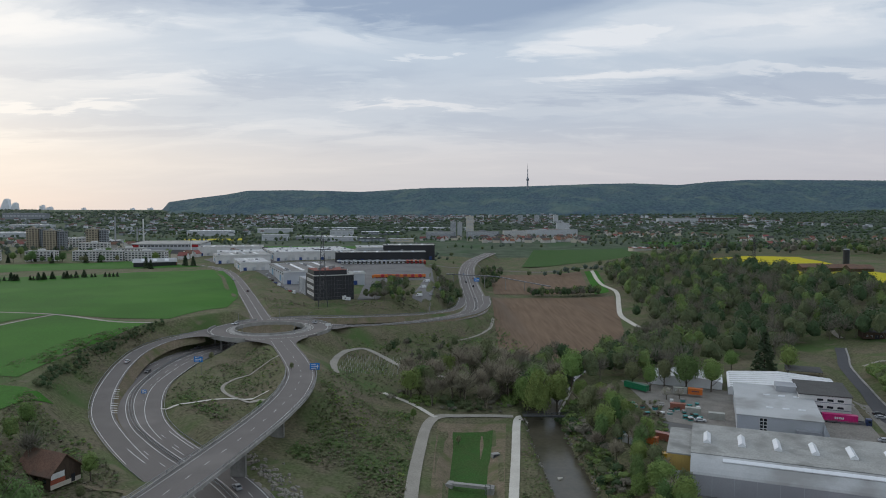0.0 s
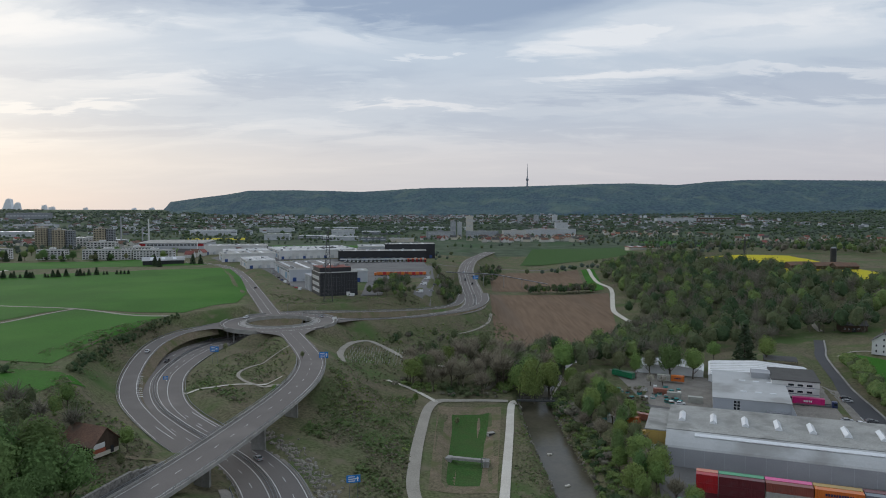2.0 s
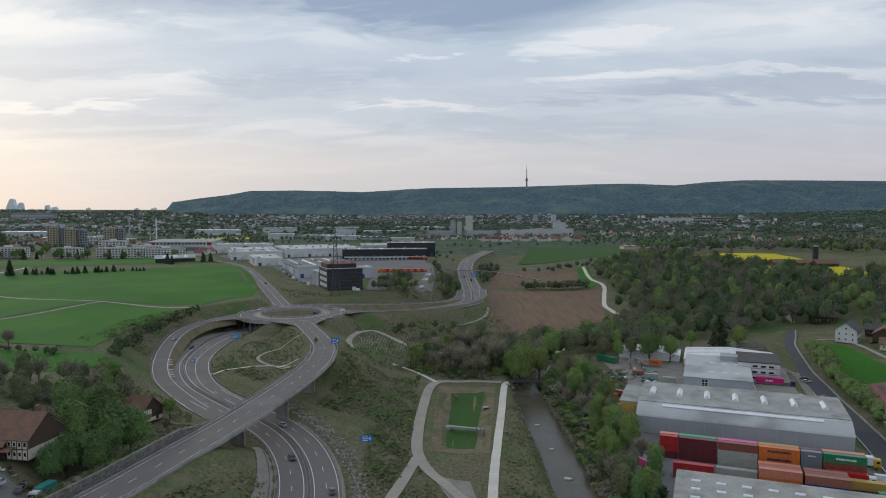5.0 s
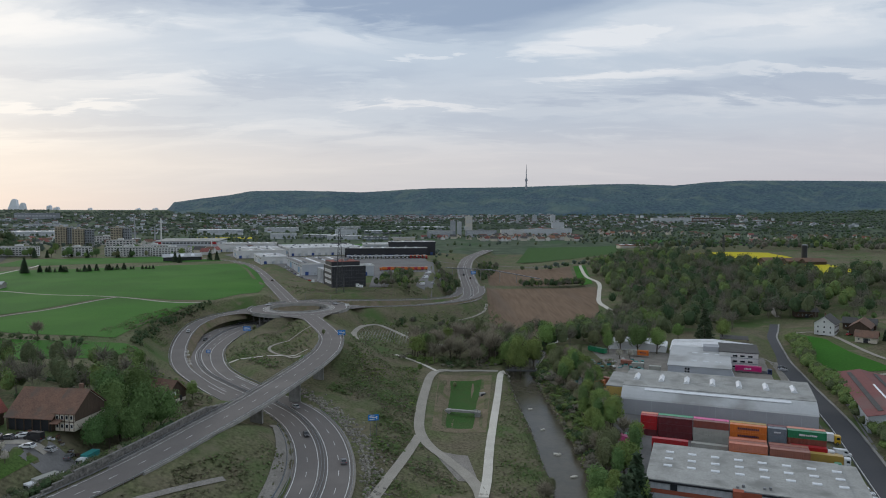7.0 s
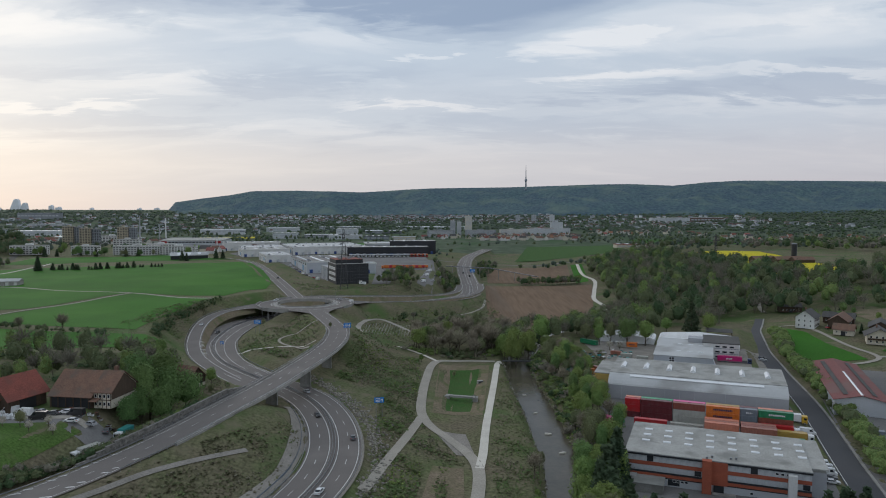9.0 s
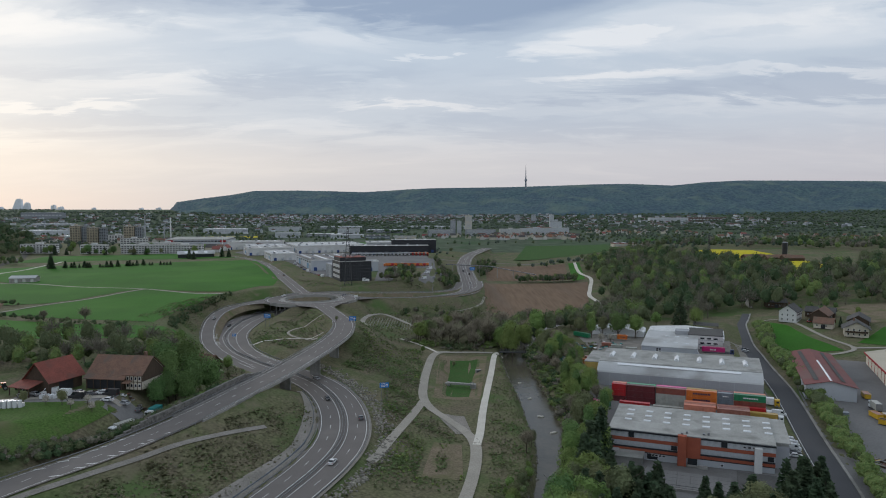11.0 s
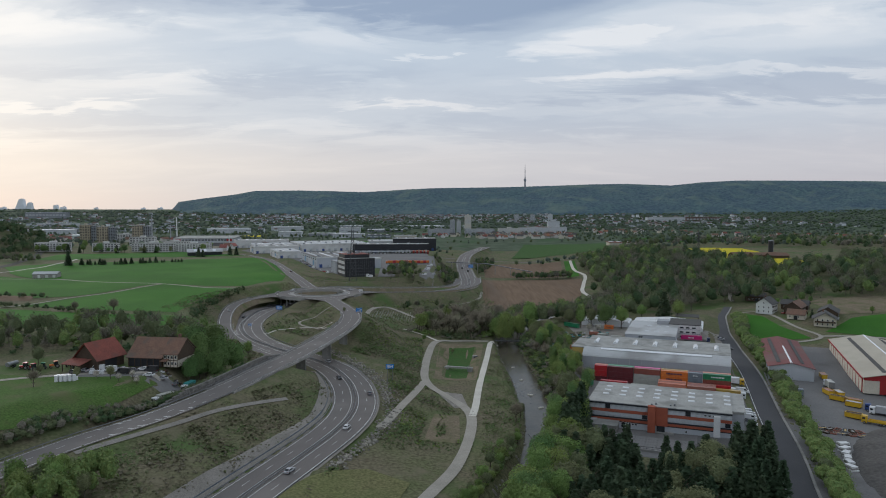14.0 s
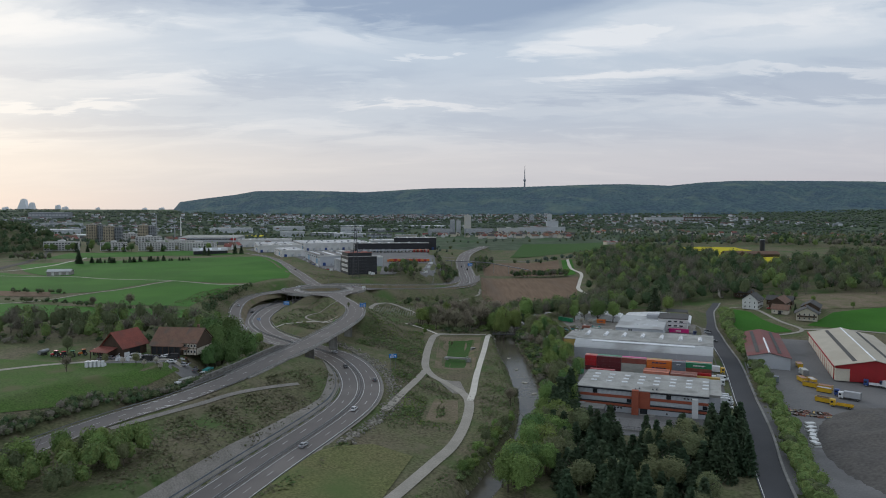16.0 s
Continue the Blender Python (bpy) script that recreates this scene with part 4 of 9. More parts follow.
def road_sign(x, y, z, w, h, turn, label, material="sign_blue", posts=2):
    g = land_at(x, y)
    t = thing("road_sign", pose(x, y, g, 0, 0, turn), label, "road sign", "road signs")
    part("panel", Shape().box(-w / 2, w / 2, -0.06, 0.06, z - g - h / 2, z - g + h / 2), material, t)
    s = Shape()
    for k in range(3):
        s.box(-w * 0.36, w * (0.1 + 0.12 * (k % 2)), -0.075, -0.062, z - g + h * (0.28 - 0.28 * k) - 0.14, z - g + h * (0.28 - 0.28 * k) + 0.14)
    part("lettering", s, "white_paint", t, "illegible white bars")
    part("arrow", Shape().add([(w * 0.3, -0.07, z - g + h * 0.3), (w * 0.42, -0.07, z - g), (w * 0.34, -0.07, z - g), (w * 0.34, -0.07, z - g - h * 0.3), (w * 0.26, -0.07, z - g - h * 0.3), (w * 0.26, -0.07, z - g), (w * 0.18, -0.07, z - g)], [(0, 1, 2, 3, 4, 5, 6)]), "white_paint", t)
    for k in range(posts):
        px = 0 if posts == 1 else (-w * 0.3 if k == 0 else w * 0.3)
        part("post", Shape().cyl(px, 0.1, -0.5, z - g + h / 2 - 0.1, 0.09, n=8), "steel", t)
    return t


road_sign(-56.2, 301.4, 19.3, 4.2, 3.0, 8, "blue direction sign beside the bridge road")
road_sign(-114.4, 321.5, 18.0, 4.4, 2.6, -10, "blue direction sign over the slip road")
road_sign(-37.7 + 12, 172.6, 10.9, 4.0, 2.2, 12, "blue direction sign on the motorway bank")
road_sign(36.7, 750.8, 10.6, 6.0, 4.0, 0, "blue gantry sign above the far motorway")
road_sign(-126.5, 290, 11.2, 2.2, 1.6, 0, "small blue arrow sign in the traffic divide", posts=1)
road_sign(-67.4, 405.5, 20.2, 3.0, 1.6, 20, "green and white direction sign at the roundabout", "white_paint", 1)


def street_lamp(x, y, z, h=9.0, turn=0, label="slim grey street lamp with a single arm"):
    t = thing("street_lamp", pose(x, y, z, 0, 0, turn), label, "lamp", "street lamps")
    part("pole", Shape().cyl(0, 0, 0, h, 0.11, 0.07, 8), "steel", t)
    part("arm", Shape().beam((0, 0, h), (1.5, 0, h + 0.25), 0.08), "steel", t)
    part("lantern", Shape().box(1.4, 2.2, -0.16, 0.16, h + 0.16, h + 0.30), "dark_steel", t)
    return t


lamp0 = street_lamp(HUB[0] + 22 * math.cos(4.2), HUB[1] + 22 * math.sin(4.2), DECK, 8.0, 240)
for a in (320, 20, 90, 160):
    copy_thing(lamp0, pose(HUB[0] + 22.3 * math.cos(radians(a)), HUB[1] + 22.3 * math.sin(radians(a)), DECK, 0, 0, a))

# strip of pale gravel on the motorway's outer side
ws = MOTORWAY[(MOTORWAY[:, 1] < 176) & (MOTORWAY[:, 1] > -50)]
tagged(new("gravel_strip", patch("gravel_strip", shifted(ws, -15.0), shifted(ws, -10.0), 4, "verge_gravel", 0.3)), "pale gravel strip beside the motorway", "gravel", kind="structure")
# concrete beam across the basin
beam = thing("basin_weir", pose(8.9, 218.4, land_at(8.9, 218.4), 0, 0, -15), "concrete weir beam across the sunken lawn", "weir")
part("beam", Shape().box(-7.2, 7.2, -0.8, 0.8, 1.6, 2.5), "concrete", beam)
for x in (-6.8, 6.8):
    part("buttress", Shape().prism([(x - 1.1, -1.6), (x + 1.1, -1.6), (x + 0.8, 1.6), (x - 0.8, 1.6)], -0.5, 2.4), "concrete", beam)
part("gate_frame", Shape().box(5.2, 5.4, -1.6, -1.4, 0, 3.6).box(6.8, 7.0, -1.6, -1.4, 0, 3.6).box(5.2, 7.0, -1.6, -1.4, 3.4, 3.6), "steel", beam)
inlet = thing("basin_inlet", pose(19, 246, land_at(19, 246), 0, 0, 20), "small concrete inlet with stones", "inlet")
part("box", Shape().box(-1.4, 1.4, -1.0, 1.0, -0.3, 1.2), "concrete", inlet)
part("grate", Shape().box(-1.2, 1.2, -1.06, -1.0, 0.1, 1.0), "dark_steel", inlet)
# footbridge where the path crosses the river
fb2 = thing("river_footbridge", pose(46, 290, 0.9, 0, 0, -4), "narrow dark footbridge across the river", "bridge")
part("deck", Shape().box(-12, 12, -1.1, 1.1, -0.5, 0), "dark_steel", fb2)
for y in (-1.1, 1.1):
    part("railing", Shape().box(-12, 12, y - 0.05, y + 0.05, 1.0, 1.12).box(-12, 12, y - 0.03, y + 0.03, 0.5, 0.58), "dark_steel", fb2)
    for k in range(13):
        part("post", Shape().box(-12 + 2 * k - 0.05, -12 + 2 * k + 0.05, y - 0.05, y + 0.05, 0, 1.1), "dark_steel", fb2)


def stones(name, spots, lo, hi, label, seed, material="riprap"):
    """Loose angular stones, each a squashed uneven block."""
    r = np.random.default_rng(seed)
    z = land([p[0] for p in spots], [p[1] for p in spots])
    s = Shape()
    for (x, y), g in zip(spots, z):
        k = r.uniform(lo, hi)
        a = r.uniform(0, 6.28)
        c, q = math.cos(a), math.sin(a)
        base = [(-1, -0.7), (0.9, -0.8), (1.1, 0.6), (-0.8, 0.9)]
        lo_ = [(x + k * (c * u - q * w) * r.uniform(0.8, 1.1), y + k * (q * u + c * w) * r.uniform(0.8, 1.1), g - 0.2) for u, w in base]
        hi_ = [(x + k * 0.7 * (c * u - q * w) * r.uniform(0.7, 1.1), y + k * 0.7 * (q * u + c * w) * r.uniform(0.7, 1.1), g + k * r.uniform(0.5, 1.0)) for u, w in base]
        s.add(lo_ + hi_, [(4, 5, 6, 7), (0, 1, 5, 4), (1, 2, 6, 5), (2, 3, 7, 6), (3, 0, 4, 7)])
    return tagged(new(name, mesh_of(name, s.v, s.f, material)), label, "stones", kind="stuff")


mat("riprap", (0.27, 0.25, 0.21), (0.2, 0.19, 0.165), 0.5, 0.95, grain=2, amount=0.2, island=0.5)
sr = np.random.default_rng(8)
em = MOTORWAY[(MOTORWAY[:, 1] > 60) & (MOTORWAY[:, 1] < 212) & (MOTORWAY[:, 0] > -80)]
sd_ = sides(em)
sp = []
for k in range(1100):
    j = sr.integers(0, len(em))
    o = 12.5 + abs(sr.normal(0, 3.4)) * (1.0 if em[j, 1] > 100 else 0.5)
    sp.append((em[j, 0] + sd_[j, 0] * o + sr.normal(0, 0.8), em[j, 1] + sd_[j, 1] * o + sr.normal(0, 0.8)))
stones("riprap_bank", sp, 0.25, 0.75, "pale broken stones on the motorway bank", 3)
er = RIVER[(RIVER[:, 1] > 30) & (RIVER[:, 1] < 300)]
sd_ = sides(er)
sp = []
for k in range(420):
    j = sr.integers(0, len(er))
    wd = 4.0 + 3.2 * float(smooth(er[j, 1], 80, 170))
    o = sr.choice((-1, 1)) * (wd + sr.normal(0, 0.7))
    sp.append((er[j, 0] + sd_[j, 0] * o, er[j, 1] + sd_[j, 1] * o))
for x, y in ((41.2, 202.5), (42, 174), (43, 173.2), (45, 152), (44.3, 151.6), (39.7, 232)):
    sp += [(x, y), (x + 0.7, y + 0.3)]
stones("river_stones", sp[:420], 0.25, 0.8, "grey stones along the water's edge", 4)
boulder = Shape()
boulder.add([(-0.9, -0.6, -1.6), (0.8, -0.7, -1.6), (1.0, 0.5, -1.6), (-0.7, 0.8, -1.6), (-0.6, -0.4, 0.45), (0.5, -0.5, 0.3), (0.7, 0.3, 0.5), (-0.5, 0.5, 0.35)], [(4, 5, 6, 7), (0, 1, 5, 4), (1, 2, 6, 5), (2, 3, 7, 6), (3, 0, 4, 7)])
boulder_mesh = boulder.mesh("boulder", "white_path")
for k, (x, y) in enumerate(sp[420:]):
    tagged(new("boulder", boulder_mesh), "pale boulder standing out of the river", "boulder", "river boulders").matrix_basis = pose(x, y, -3.6, 0, 0, 47 * k)
st = Shape()
for i in range(18):
    for j in range(9):
        x, y = -52 + i * 1.9 + 0.3 * (j % 2), 340 + j * 4.4 + i * 0.5
        g = land_at(x, y)
        st.box(x - 0.05, x + 0.05, y - 0.05, y + 0.05, g - 0.1, g + 1.5)
tagged(new("planting_stakes", st.mesh("planting_stakes", "white_paint")), "rows of pale stakes in a new planting", "stakes", kind="stuff")

# ---- vehicles ----
mat("glass_dark", (0.025, 0.03, 0.035), (0.02, 0.025, 0.03), 0.5, 0.08, grain=2, amount=0.1, spec=0.6)
mat("tyre", (0.02, 0.02, 0.02), (0.025, 0.025, 0.025), 2, 0.9)
mat("chrome_rim", (0.4, 0.4, 0.41), (0.35, 0.35, 0.36), 2, 0.35, metal=0.8)
mat("lamp_white", (0.7, 0.7, 0.68), (0.65, 0.65, 0.62), 2, 0.2)
mat("lamp_red", (0.4, 0.02, 0.02), (0.35, 0.02, 0.02), 2, 0.3)
PAINTS = {}


def paint(name, c, rough=0.35):
    if name not in PAINTS:
        PAINTS[name] = mat("paint_" + name, c, tuple(v * 0.9 for v in c), 0.6, rough, grain=4, amount=0.05, spec=0.5, dirt=tuple(v * 0.8 + 0.02 for v in c), dirt_scale=0.5)
    return "paint_" + name


for n_, c_ in (("white", (0.72, 0.73, 0.74)), ("silver", (0.42, 0.43, 0.45)), ("black", (0.02, 0.02, 0.024)), ("grey", (0.14, 0.145, 0.155)), ("red", (0.42, 0.02, 0.025)), ("blue", (0.02, 0.06, 0.22)),
               ("green", (0.02, 0.20, 0.09)), ("teal", (0.05, 0.28, 0.27)), ("yellow", (0.62, 0.38, 0.02)), ("orange", (0.62, 0.17, 0.03)), ("maroon", (0.13, 0.025, 0.03)), ("brown", (0.24, 0.07, 0.05)),
               ("magenta", (0.55, 0.015, 0.17)), ("pink", (0.70, 0.10, 0.30)), ("stone", (0.40, 0.40, 0.36)), ("slate", (0.17, 0.20, 0.23)), ("ochre", (0.42, 0.27, 0.06)), ("rust", (0.33, 0.13, 0.09)), ("mint", (0.06, 0.34, 0.16)), ("salmon", (0.60, 0.22, 0.14)), ("navy", (0.015, 0.03, 0.10))):
    paint(n_, c_)
WHEELS = {}


def wheel_meshes(r, w):
    if (r, w) not in WHEELS:
        WHEELS[r, w] = Shape().disc_x(-w / 2, w / 2, 0, 0, r, 14).mesh("tyre", "tyre"), Shape().disc_x(-w / 2 - 0.015, w / 2 + 0.015, 0, 0, r * 0.6, 10).mesh("rim", "chrome_rim")
    return WHEELS[r, w]


def wheels(parent, xs, ys, r=0.33, w=0.22):
    tyre, rim = wheel_meshes(r, w)
    for x in xs:
        for y in ys:
            o = part("wheel", tyre, None, parent, at=pose(x, y, r))
            part("rim", rim, None, o, "steel rim")


MODELS = {}


def car(x, y, z, turn, colour, label, kind="car", group=""):
    """A car, 4.4 m long, nose along +y; a van is taller."""
    key = (kind, colour)
    if key in MODELS:
        t = copy_thing(MODELS[key], pose(x, y, z, 0, 0, turn))
        return tagged(t, label, "van" if kind == "van" else "car", group)
    t = thing(kind, pose(x, y, z, 0, 0, turn), label, "van" if kind == "van" else "car", group)
    MODELS[key] = t
    m = paint(colour, (0.5, 0.5, 0.5))
    if kind == "van":
        L, Wd, prof = 2.8, 0.98, [(-2.8, 0.35), (2.8, 0.35), (2.8, 1.05), (2.0, 1.25), (1.35, 2.2), (1.1, 2.45), (-2.75, 2.5), (-2.8, 2.2)]
        glass = [[(1.98, 1.3), (1.38, 2.12)]]
        side = [(0.5, 1.35), (1.75, 1.35), (1.25, 2.05), (0.5, 2.05)]
    else:
        L, Wd, prof = 2.2, 0.88, [(-2.2, 0.35), (2.2, 0.35), (2.2, 0.72), (1.95, 0.88), (1.0, 0.98), (0.35, 1.42), (-1.2, 1.46), (-1.95, 1.02), (-2.2, 0.95)]
        glass = [[(0.98, 1.0), (0.37, 1.41)], [(-1.25, 1.45), (-1.95, 1.03)]]
        side = [(-1.75, 1.02), (0.85, 1.0), (0.3, 1.36), (-1.15, 1.4)]
    body = Shape()
    n = len(prof)
    inn = prof
    for sgn in (-1, 1):
        body.add([(sgn * (Wd - (0.16 if zz > 1.2 else 0.0)), yy, zz) for yy, zz in inn], [tuple(range(n)) if sgn > 0 else tuple(range(n - 1, -1, -1))])
    body.add([(-(Wd - (0.16 if zz > 1.2 else 0)), yy, zz) for yy, zz in inn] + [((Wd - (0.16 if zz > 1.2 else 0)), yy, zz) for yy, zz in inn], [(k, (k + 1) % n, n + (k + 1) % n, n + k) for k in range(n)])
    part("body", body, m, t)
    for (y0, z0), (y1, z1) in glass:
        d = 0.03 if y0 > 0 else -0.03
        part("windscreen" if y0 > 0 else "rear_window", Shape().add([(-Wd * 0.86, y0 + d, z0 + 0.03), (Wd * 0.86, y0 + d, z0 + 0.03), (Wd * 0.76, y1 + d, z1 + 0.02), (-Wd * 0.76, y1 + d, z1 + 0.02)], [(0, 1, 2, 3)]), "glass_dark", t)
    for sgn in (-1, 1):
        part("side_window", Shape().add([(sgn * (Wd - (0.13 if zz > 1.2 else -0.015)), yy, zz) for yy, zz in side], [(0, 1, 2, 3)]), "glass_dark", t)
        part("headlight", Shape().box(sgn * Wd * 0.75 - 0.16, sgn * Wd * 0.75 + 0.16, L - 0.06, L + 0.02, 0.6, 0.76), "lamp_white", t)
        part("tail_light", Shape().box(sgn * Wd * 0.78 - 0.12, sgn * Wd * 0.78 + 0.12, -L - 0.02, -L + 0.04, 0.75, 0.95), "lamp_red", t)
    wheels(t, (-Wd + 0.08, Wd - 0.08), (-L * 0.62, L * 0.62), 0.34)
    return t


def corrugated(L, Wd, H, pitch=0.55, deep=0.06):
    """A container's pressed steel shell, long side along x."""
    s = Shape()
    n = int(L / pitch)
    for y, sg in ((0.06, 1), (Wd - 0.06, -1)):
        pts = []
        for k in range(n):
            x = 0.12 + (L - 0.24) * k / n
            w = (L - 0.24) / n
            pts += [(x, y), (x + w * 0.35, y), (x + w * 0.5, y + sg * deep), (x + w * 0.85, y + sg * deep)]
        pts.append((L - 0.12, y))
        s.strip([(px, py, 0.14) for px, py in pts], [(px, py, H - 0.1) for px, py in pts])
    s.box(0.05, 0.09, 0.1, Wd - 0.1, 0.12, H - 0.08).box(L - 0.09, L - 0.05, 0.1, Wd - 0.1, 0.12, H - 0.08)
    s.add([(0.1, 0.08, H - 0.05), (L - 0.1, 0.08, H - 0.05), (L - 0.1, Wd - 0.08, H - 0.05), (0.1, Wd - 0.08, H - 0.05)], [(0, 1, 2, 3)])
    s.add([(0.1, 0.08, 0.12), (L - 0.1, 0.08, 0.12), (L - 0.1, Wd - 0.08, 0.12), (0.1, Wd - 0.08, 0.12)], [(3, 2, 1, 0)])
    return s


SHELLS = {}


def container(m, colour, label, long=True, mark=None, high=2.6):
    """A freight container lying along its own x; mark: a plain coloured emblem on the side."""
    L, Wd = (12.19 if long else 6.06), 2.44
    t = thing("shipping_container", m, label, "container", "shipping containers")
    key = (long, colour, high)
    pm = paint(colour, (0.5, 0.5, 0.5))
    if key not in SHELLS:
        fr = Shape()
        for x in (0, L - 0.14):
            for y in (0, Wd - 0.14):
                fr.box(x, x + 0.14, y, y + 0.14, 0, high)
        for z in (0.0, high - 0.12):
            fr.box(0.14, L - 0.14, 0, 0.1, z, z + 0.12).box(0.14, L - 0.14, Wd - 0.1, Wd, z, z + 0.12).box(0, 0.12, 0.14, Wd - 0.14, z, z + 0.12).box(L - 0.12, L, 0.14, Wd - 0.14, z, z + 0.12)
        roof = Shape()
        for k in range(int(L / 1.1)):
            roof.box(0.2 + k * 1.1, 0.75 + k * 1.1, 0.2, Wd - 0.2, high - 0.052, high - 0.022)
        bars = Shape()
        for k in (0.35, 0.85, 1.5, 2.0):
            bars.cyl(L + 0.0, k + 0.04, 0.2, high - 0.2, 0.03, n=6)
        SHELLS[key] = (corrugated(L, Wd, high).mesh("shell", pm), fr.mesh("frame", pm), roof.mesh("roof_rib", pm), bars.mesh("lock_bar", "steel"))
    for nme, me in zip(("shell", "frame", "roof_rib", "lock_bar"), SHELLS[key]):
        part(nme, me, None, t)
    if mark:
        colour2, x0, x1, z0, z1 = mark
        s, k, x = Shape(), 0, x0
        while x < x1:
            s.box(x, min(x1, x + 0.5), -0.035, -0.005, z0, z1)
            x += 0.66
            k += 1
        part("emblem", s, paint(colour2, (0.7, 0.7, 0.7)), t, "plain bars in place of lettering")
    return t


def lorry(x, y, z, turn, cab, box, label, length=9.0, flat=False, group="parked lorries", plain=False):
    """A lorry with its nose along +y: chassis, cab and a box or a flat bed."""
    t = thing("lorry", pose(x, y, z, 0, 0, turn), label, "lorry", group)
    part("chassis", Shape().box(-0.5, 0.5, -length, 2.4, 0.6, 0.95), "dark_steel", t)
    c = part("cab", Shape().bar_y([(-1.2, 0.5), (1.2, 0.5), (1.2, 2.9), (1.05, 3.2), (-1.05, 3.2), (-1.2, 2.9)], 0.4, 2.4), paint(cab, (.5, .5, .5)), t)
    part("windscreen", Shape().box(-1.05, 1.05, 2.4, 2.44, 1.75, 2.75), "glass_dark", c)
    for s in () if plain else (-1, 1):
        part("side_window", Shape().box(s * 1.2 - 0.02, s * 1.2 + 0.02, 1.1, 2.1, 1.8, 2.6), "glass_dark", c)
        part("headlight", Shape().box(s * 0.85 - 0.2, s * 0.85 + 0.2, 2.38, 2.43, 0.7, 0.95), "lamp_white", c)
    if flat:
        part("bed", Shape().box(-1.25, 1.25, -length, 0.2, 0.95, 1.2).box(-1.25, -1.17, -length, 0.2, 1.2, 1.7).box(1.17, 1.25, -length, 0.2, 1.2, 1.7), paint(box, (.5, .5, .5)), t)
    else:
        b = Shape().box(-1.25, 1.25, -length, 0.2, 1.05, 3.75)
        part("box_body", b, paint(box, (.5, .5, .5)), t)
        part("box_frame", Shape().box(-1.28, 1.28, -length - 0.02, -length + 0.12, 1.0, 3.8), "steel", t)
    if plain:
        part("wheels", Shape().disc_x(-1.2, 1.2, 1.4, 0.5, 0.5).disc_x(-1.2, 1.2, -length * 0.75, 0.5, 0.5), "tyre", t)
    else:
        wheels(t, (-1.05, 1.05), (1.4, -length * 0.66, -length * 0.82), 0.5, 0.3)
    return t


# ---- general buildings ----
mat("wall_white", (0.66, 0.66, 0.65), (0.6, 0.6, 0.59), 0.15, 0.85, grain=2, amount=0.06, dirt=(0.52, 0.52, 0.5), dirt_scale=0.1)
mat("wall_grey", (0.36, 0.37, 0.39), (0.33, 0.34, 0.36), 0.1, 0.7, grain=2, amount=0.05, dirt=(0.30, 0.31, 0.33), dirt_scale=0.06)
mat("wall_light_grey", (0.46, 0.48, 0.51), (0.43, 0.45, 0.48), 0.1, 0.7, grain=2, amount=0.05, dirt=(0.4, 0.42, 0.44), dirt_scale=0.08)
mat("wall_yellow", (0.50, 0.35, 0.10), (0.45, 0.32, 0.10), 0.1, 0.8, grain=2, amount=0.08)
mat("wall_tan", (0.46, 0.40, 0.30), (0.42, 0.37, 0.28), 0.1, 0.85, grain=1, amount=0.08)
mat("wall_cream", (0.58, 0.54, 0.44), (0.55, 0.5, 0.42), 0.15, 0.85, grain=2, amount=0.08)
mat("wall_black", (0.03, 0.032, 0.038), (0.024, 0.026, 0.03), 0.15, 0.5, grain=2, amount=0.12)
mat("wood_dark", (0.085, 0.06, 0.042), (0.065, 0.045, 0.033), 0.4, 0.9, grain=3, amount=0.25, stretch=(3, 3, 0.3))
mat("roof_gravel", (0.37, 0.37, 0.35), (0.30, 0.30, 0.28), 0.16, 0.9, grain=2.0, amount=0.14, bump=0.03, dirt=(0.215, 0.215, 0.20), dirt_scale=0.11, detail=8)
mat("facade_blue", (0.16, 0.30, 0.42), (0.13, 0.26, 0.38), 0.2, 0.6, grain=2, amount=0.08)
mat("roof_felt", (0.21, 0.205, 0.195), (0.18, 0.175, 0.168), 0.1, 0.9, grain=2, amount=0.1, dirt=(0.15, 0.148, 0.14), dirt_scale=0.06)
mat("roof_sheet", (0.46, 0.47, 0.47), (0.41, 0.42, 0.42), 0.1, 0.6, grain=2, amount=0.06, dirt=(0.30, 0.30, 0.29), dirt_scale=0.07)
mat("roof_dark", (0.09, 0.088, 0.085), (0.075, 0.073, 0.07), 0.2, 0.9, grain=2, amount=0.2)
mat("roof_red", (0.24, 0.075, 0.055), (0.20, 0.065, 0.05), 0.3, 0.85, grain=2, amount=0.2, dirt=(0.16, 0.07, 0.055), dirt_scale=0.2)
mat("roof_tile", (0.20, 0.115, 0.08), (0.155, 0.095, 0.07), 0.3, 0.9, grain=2.5, amount=0.25, dirt=(0.13, 0.10, 0.08), dirt_scale=0.2)
mat("roof_maroon", (0.20, 0.075, 0.07), (0.18, 0.07, 0.065), 0.15, 0.8, grain=1.5, amount=0.12, dirt=(0.17, 0.10, 0.09), dirt_scale=0.06)
mat("roof_beige", (0.46, 0.42, 0.34), (0.42, 0.385, 0.31), 0.12, 0.8, grain=2, amount=0.06, dirt=(0.4, 0.36, 0.29), dirt_scale=0.05)
mat("brick_red", (0.36, 0.10, 0.055), (0.31, 0.085, 0.05), 0.4, 0.85, grain=3, amount=0.12)
mat("panel_strip", (0.48, 0.50, 0.52), (0.42, 0.44, 0.46), 0.5, 0.45, grain=3, amount=0.08, dirt=(0.30, 0.32, 0.34), dirt_scale=0.25)
mat("skylight_white", (0.78, 0.80, 0.82), (0.72, 0.74, 0.76), 0.6, 0.25, grain=3, amount=0.04, spec=0.5)
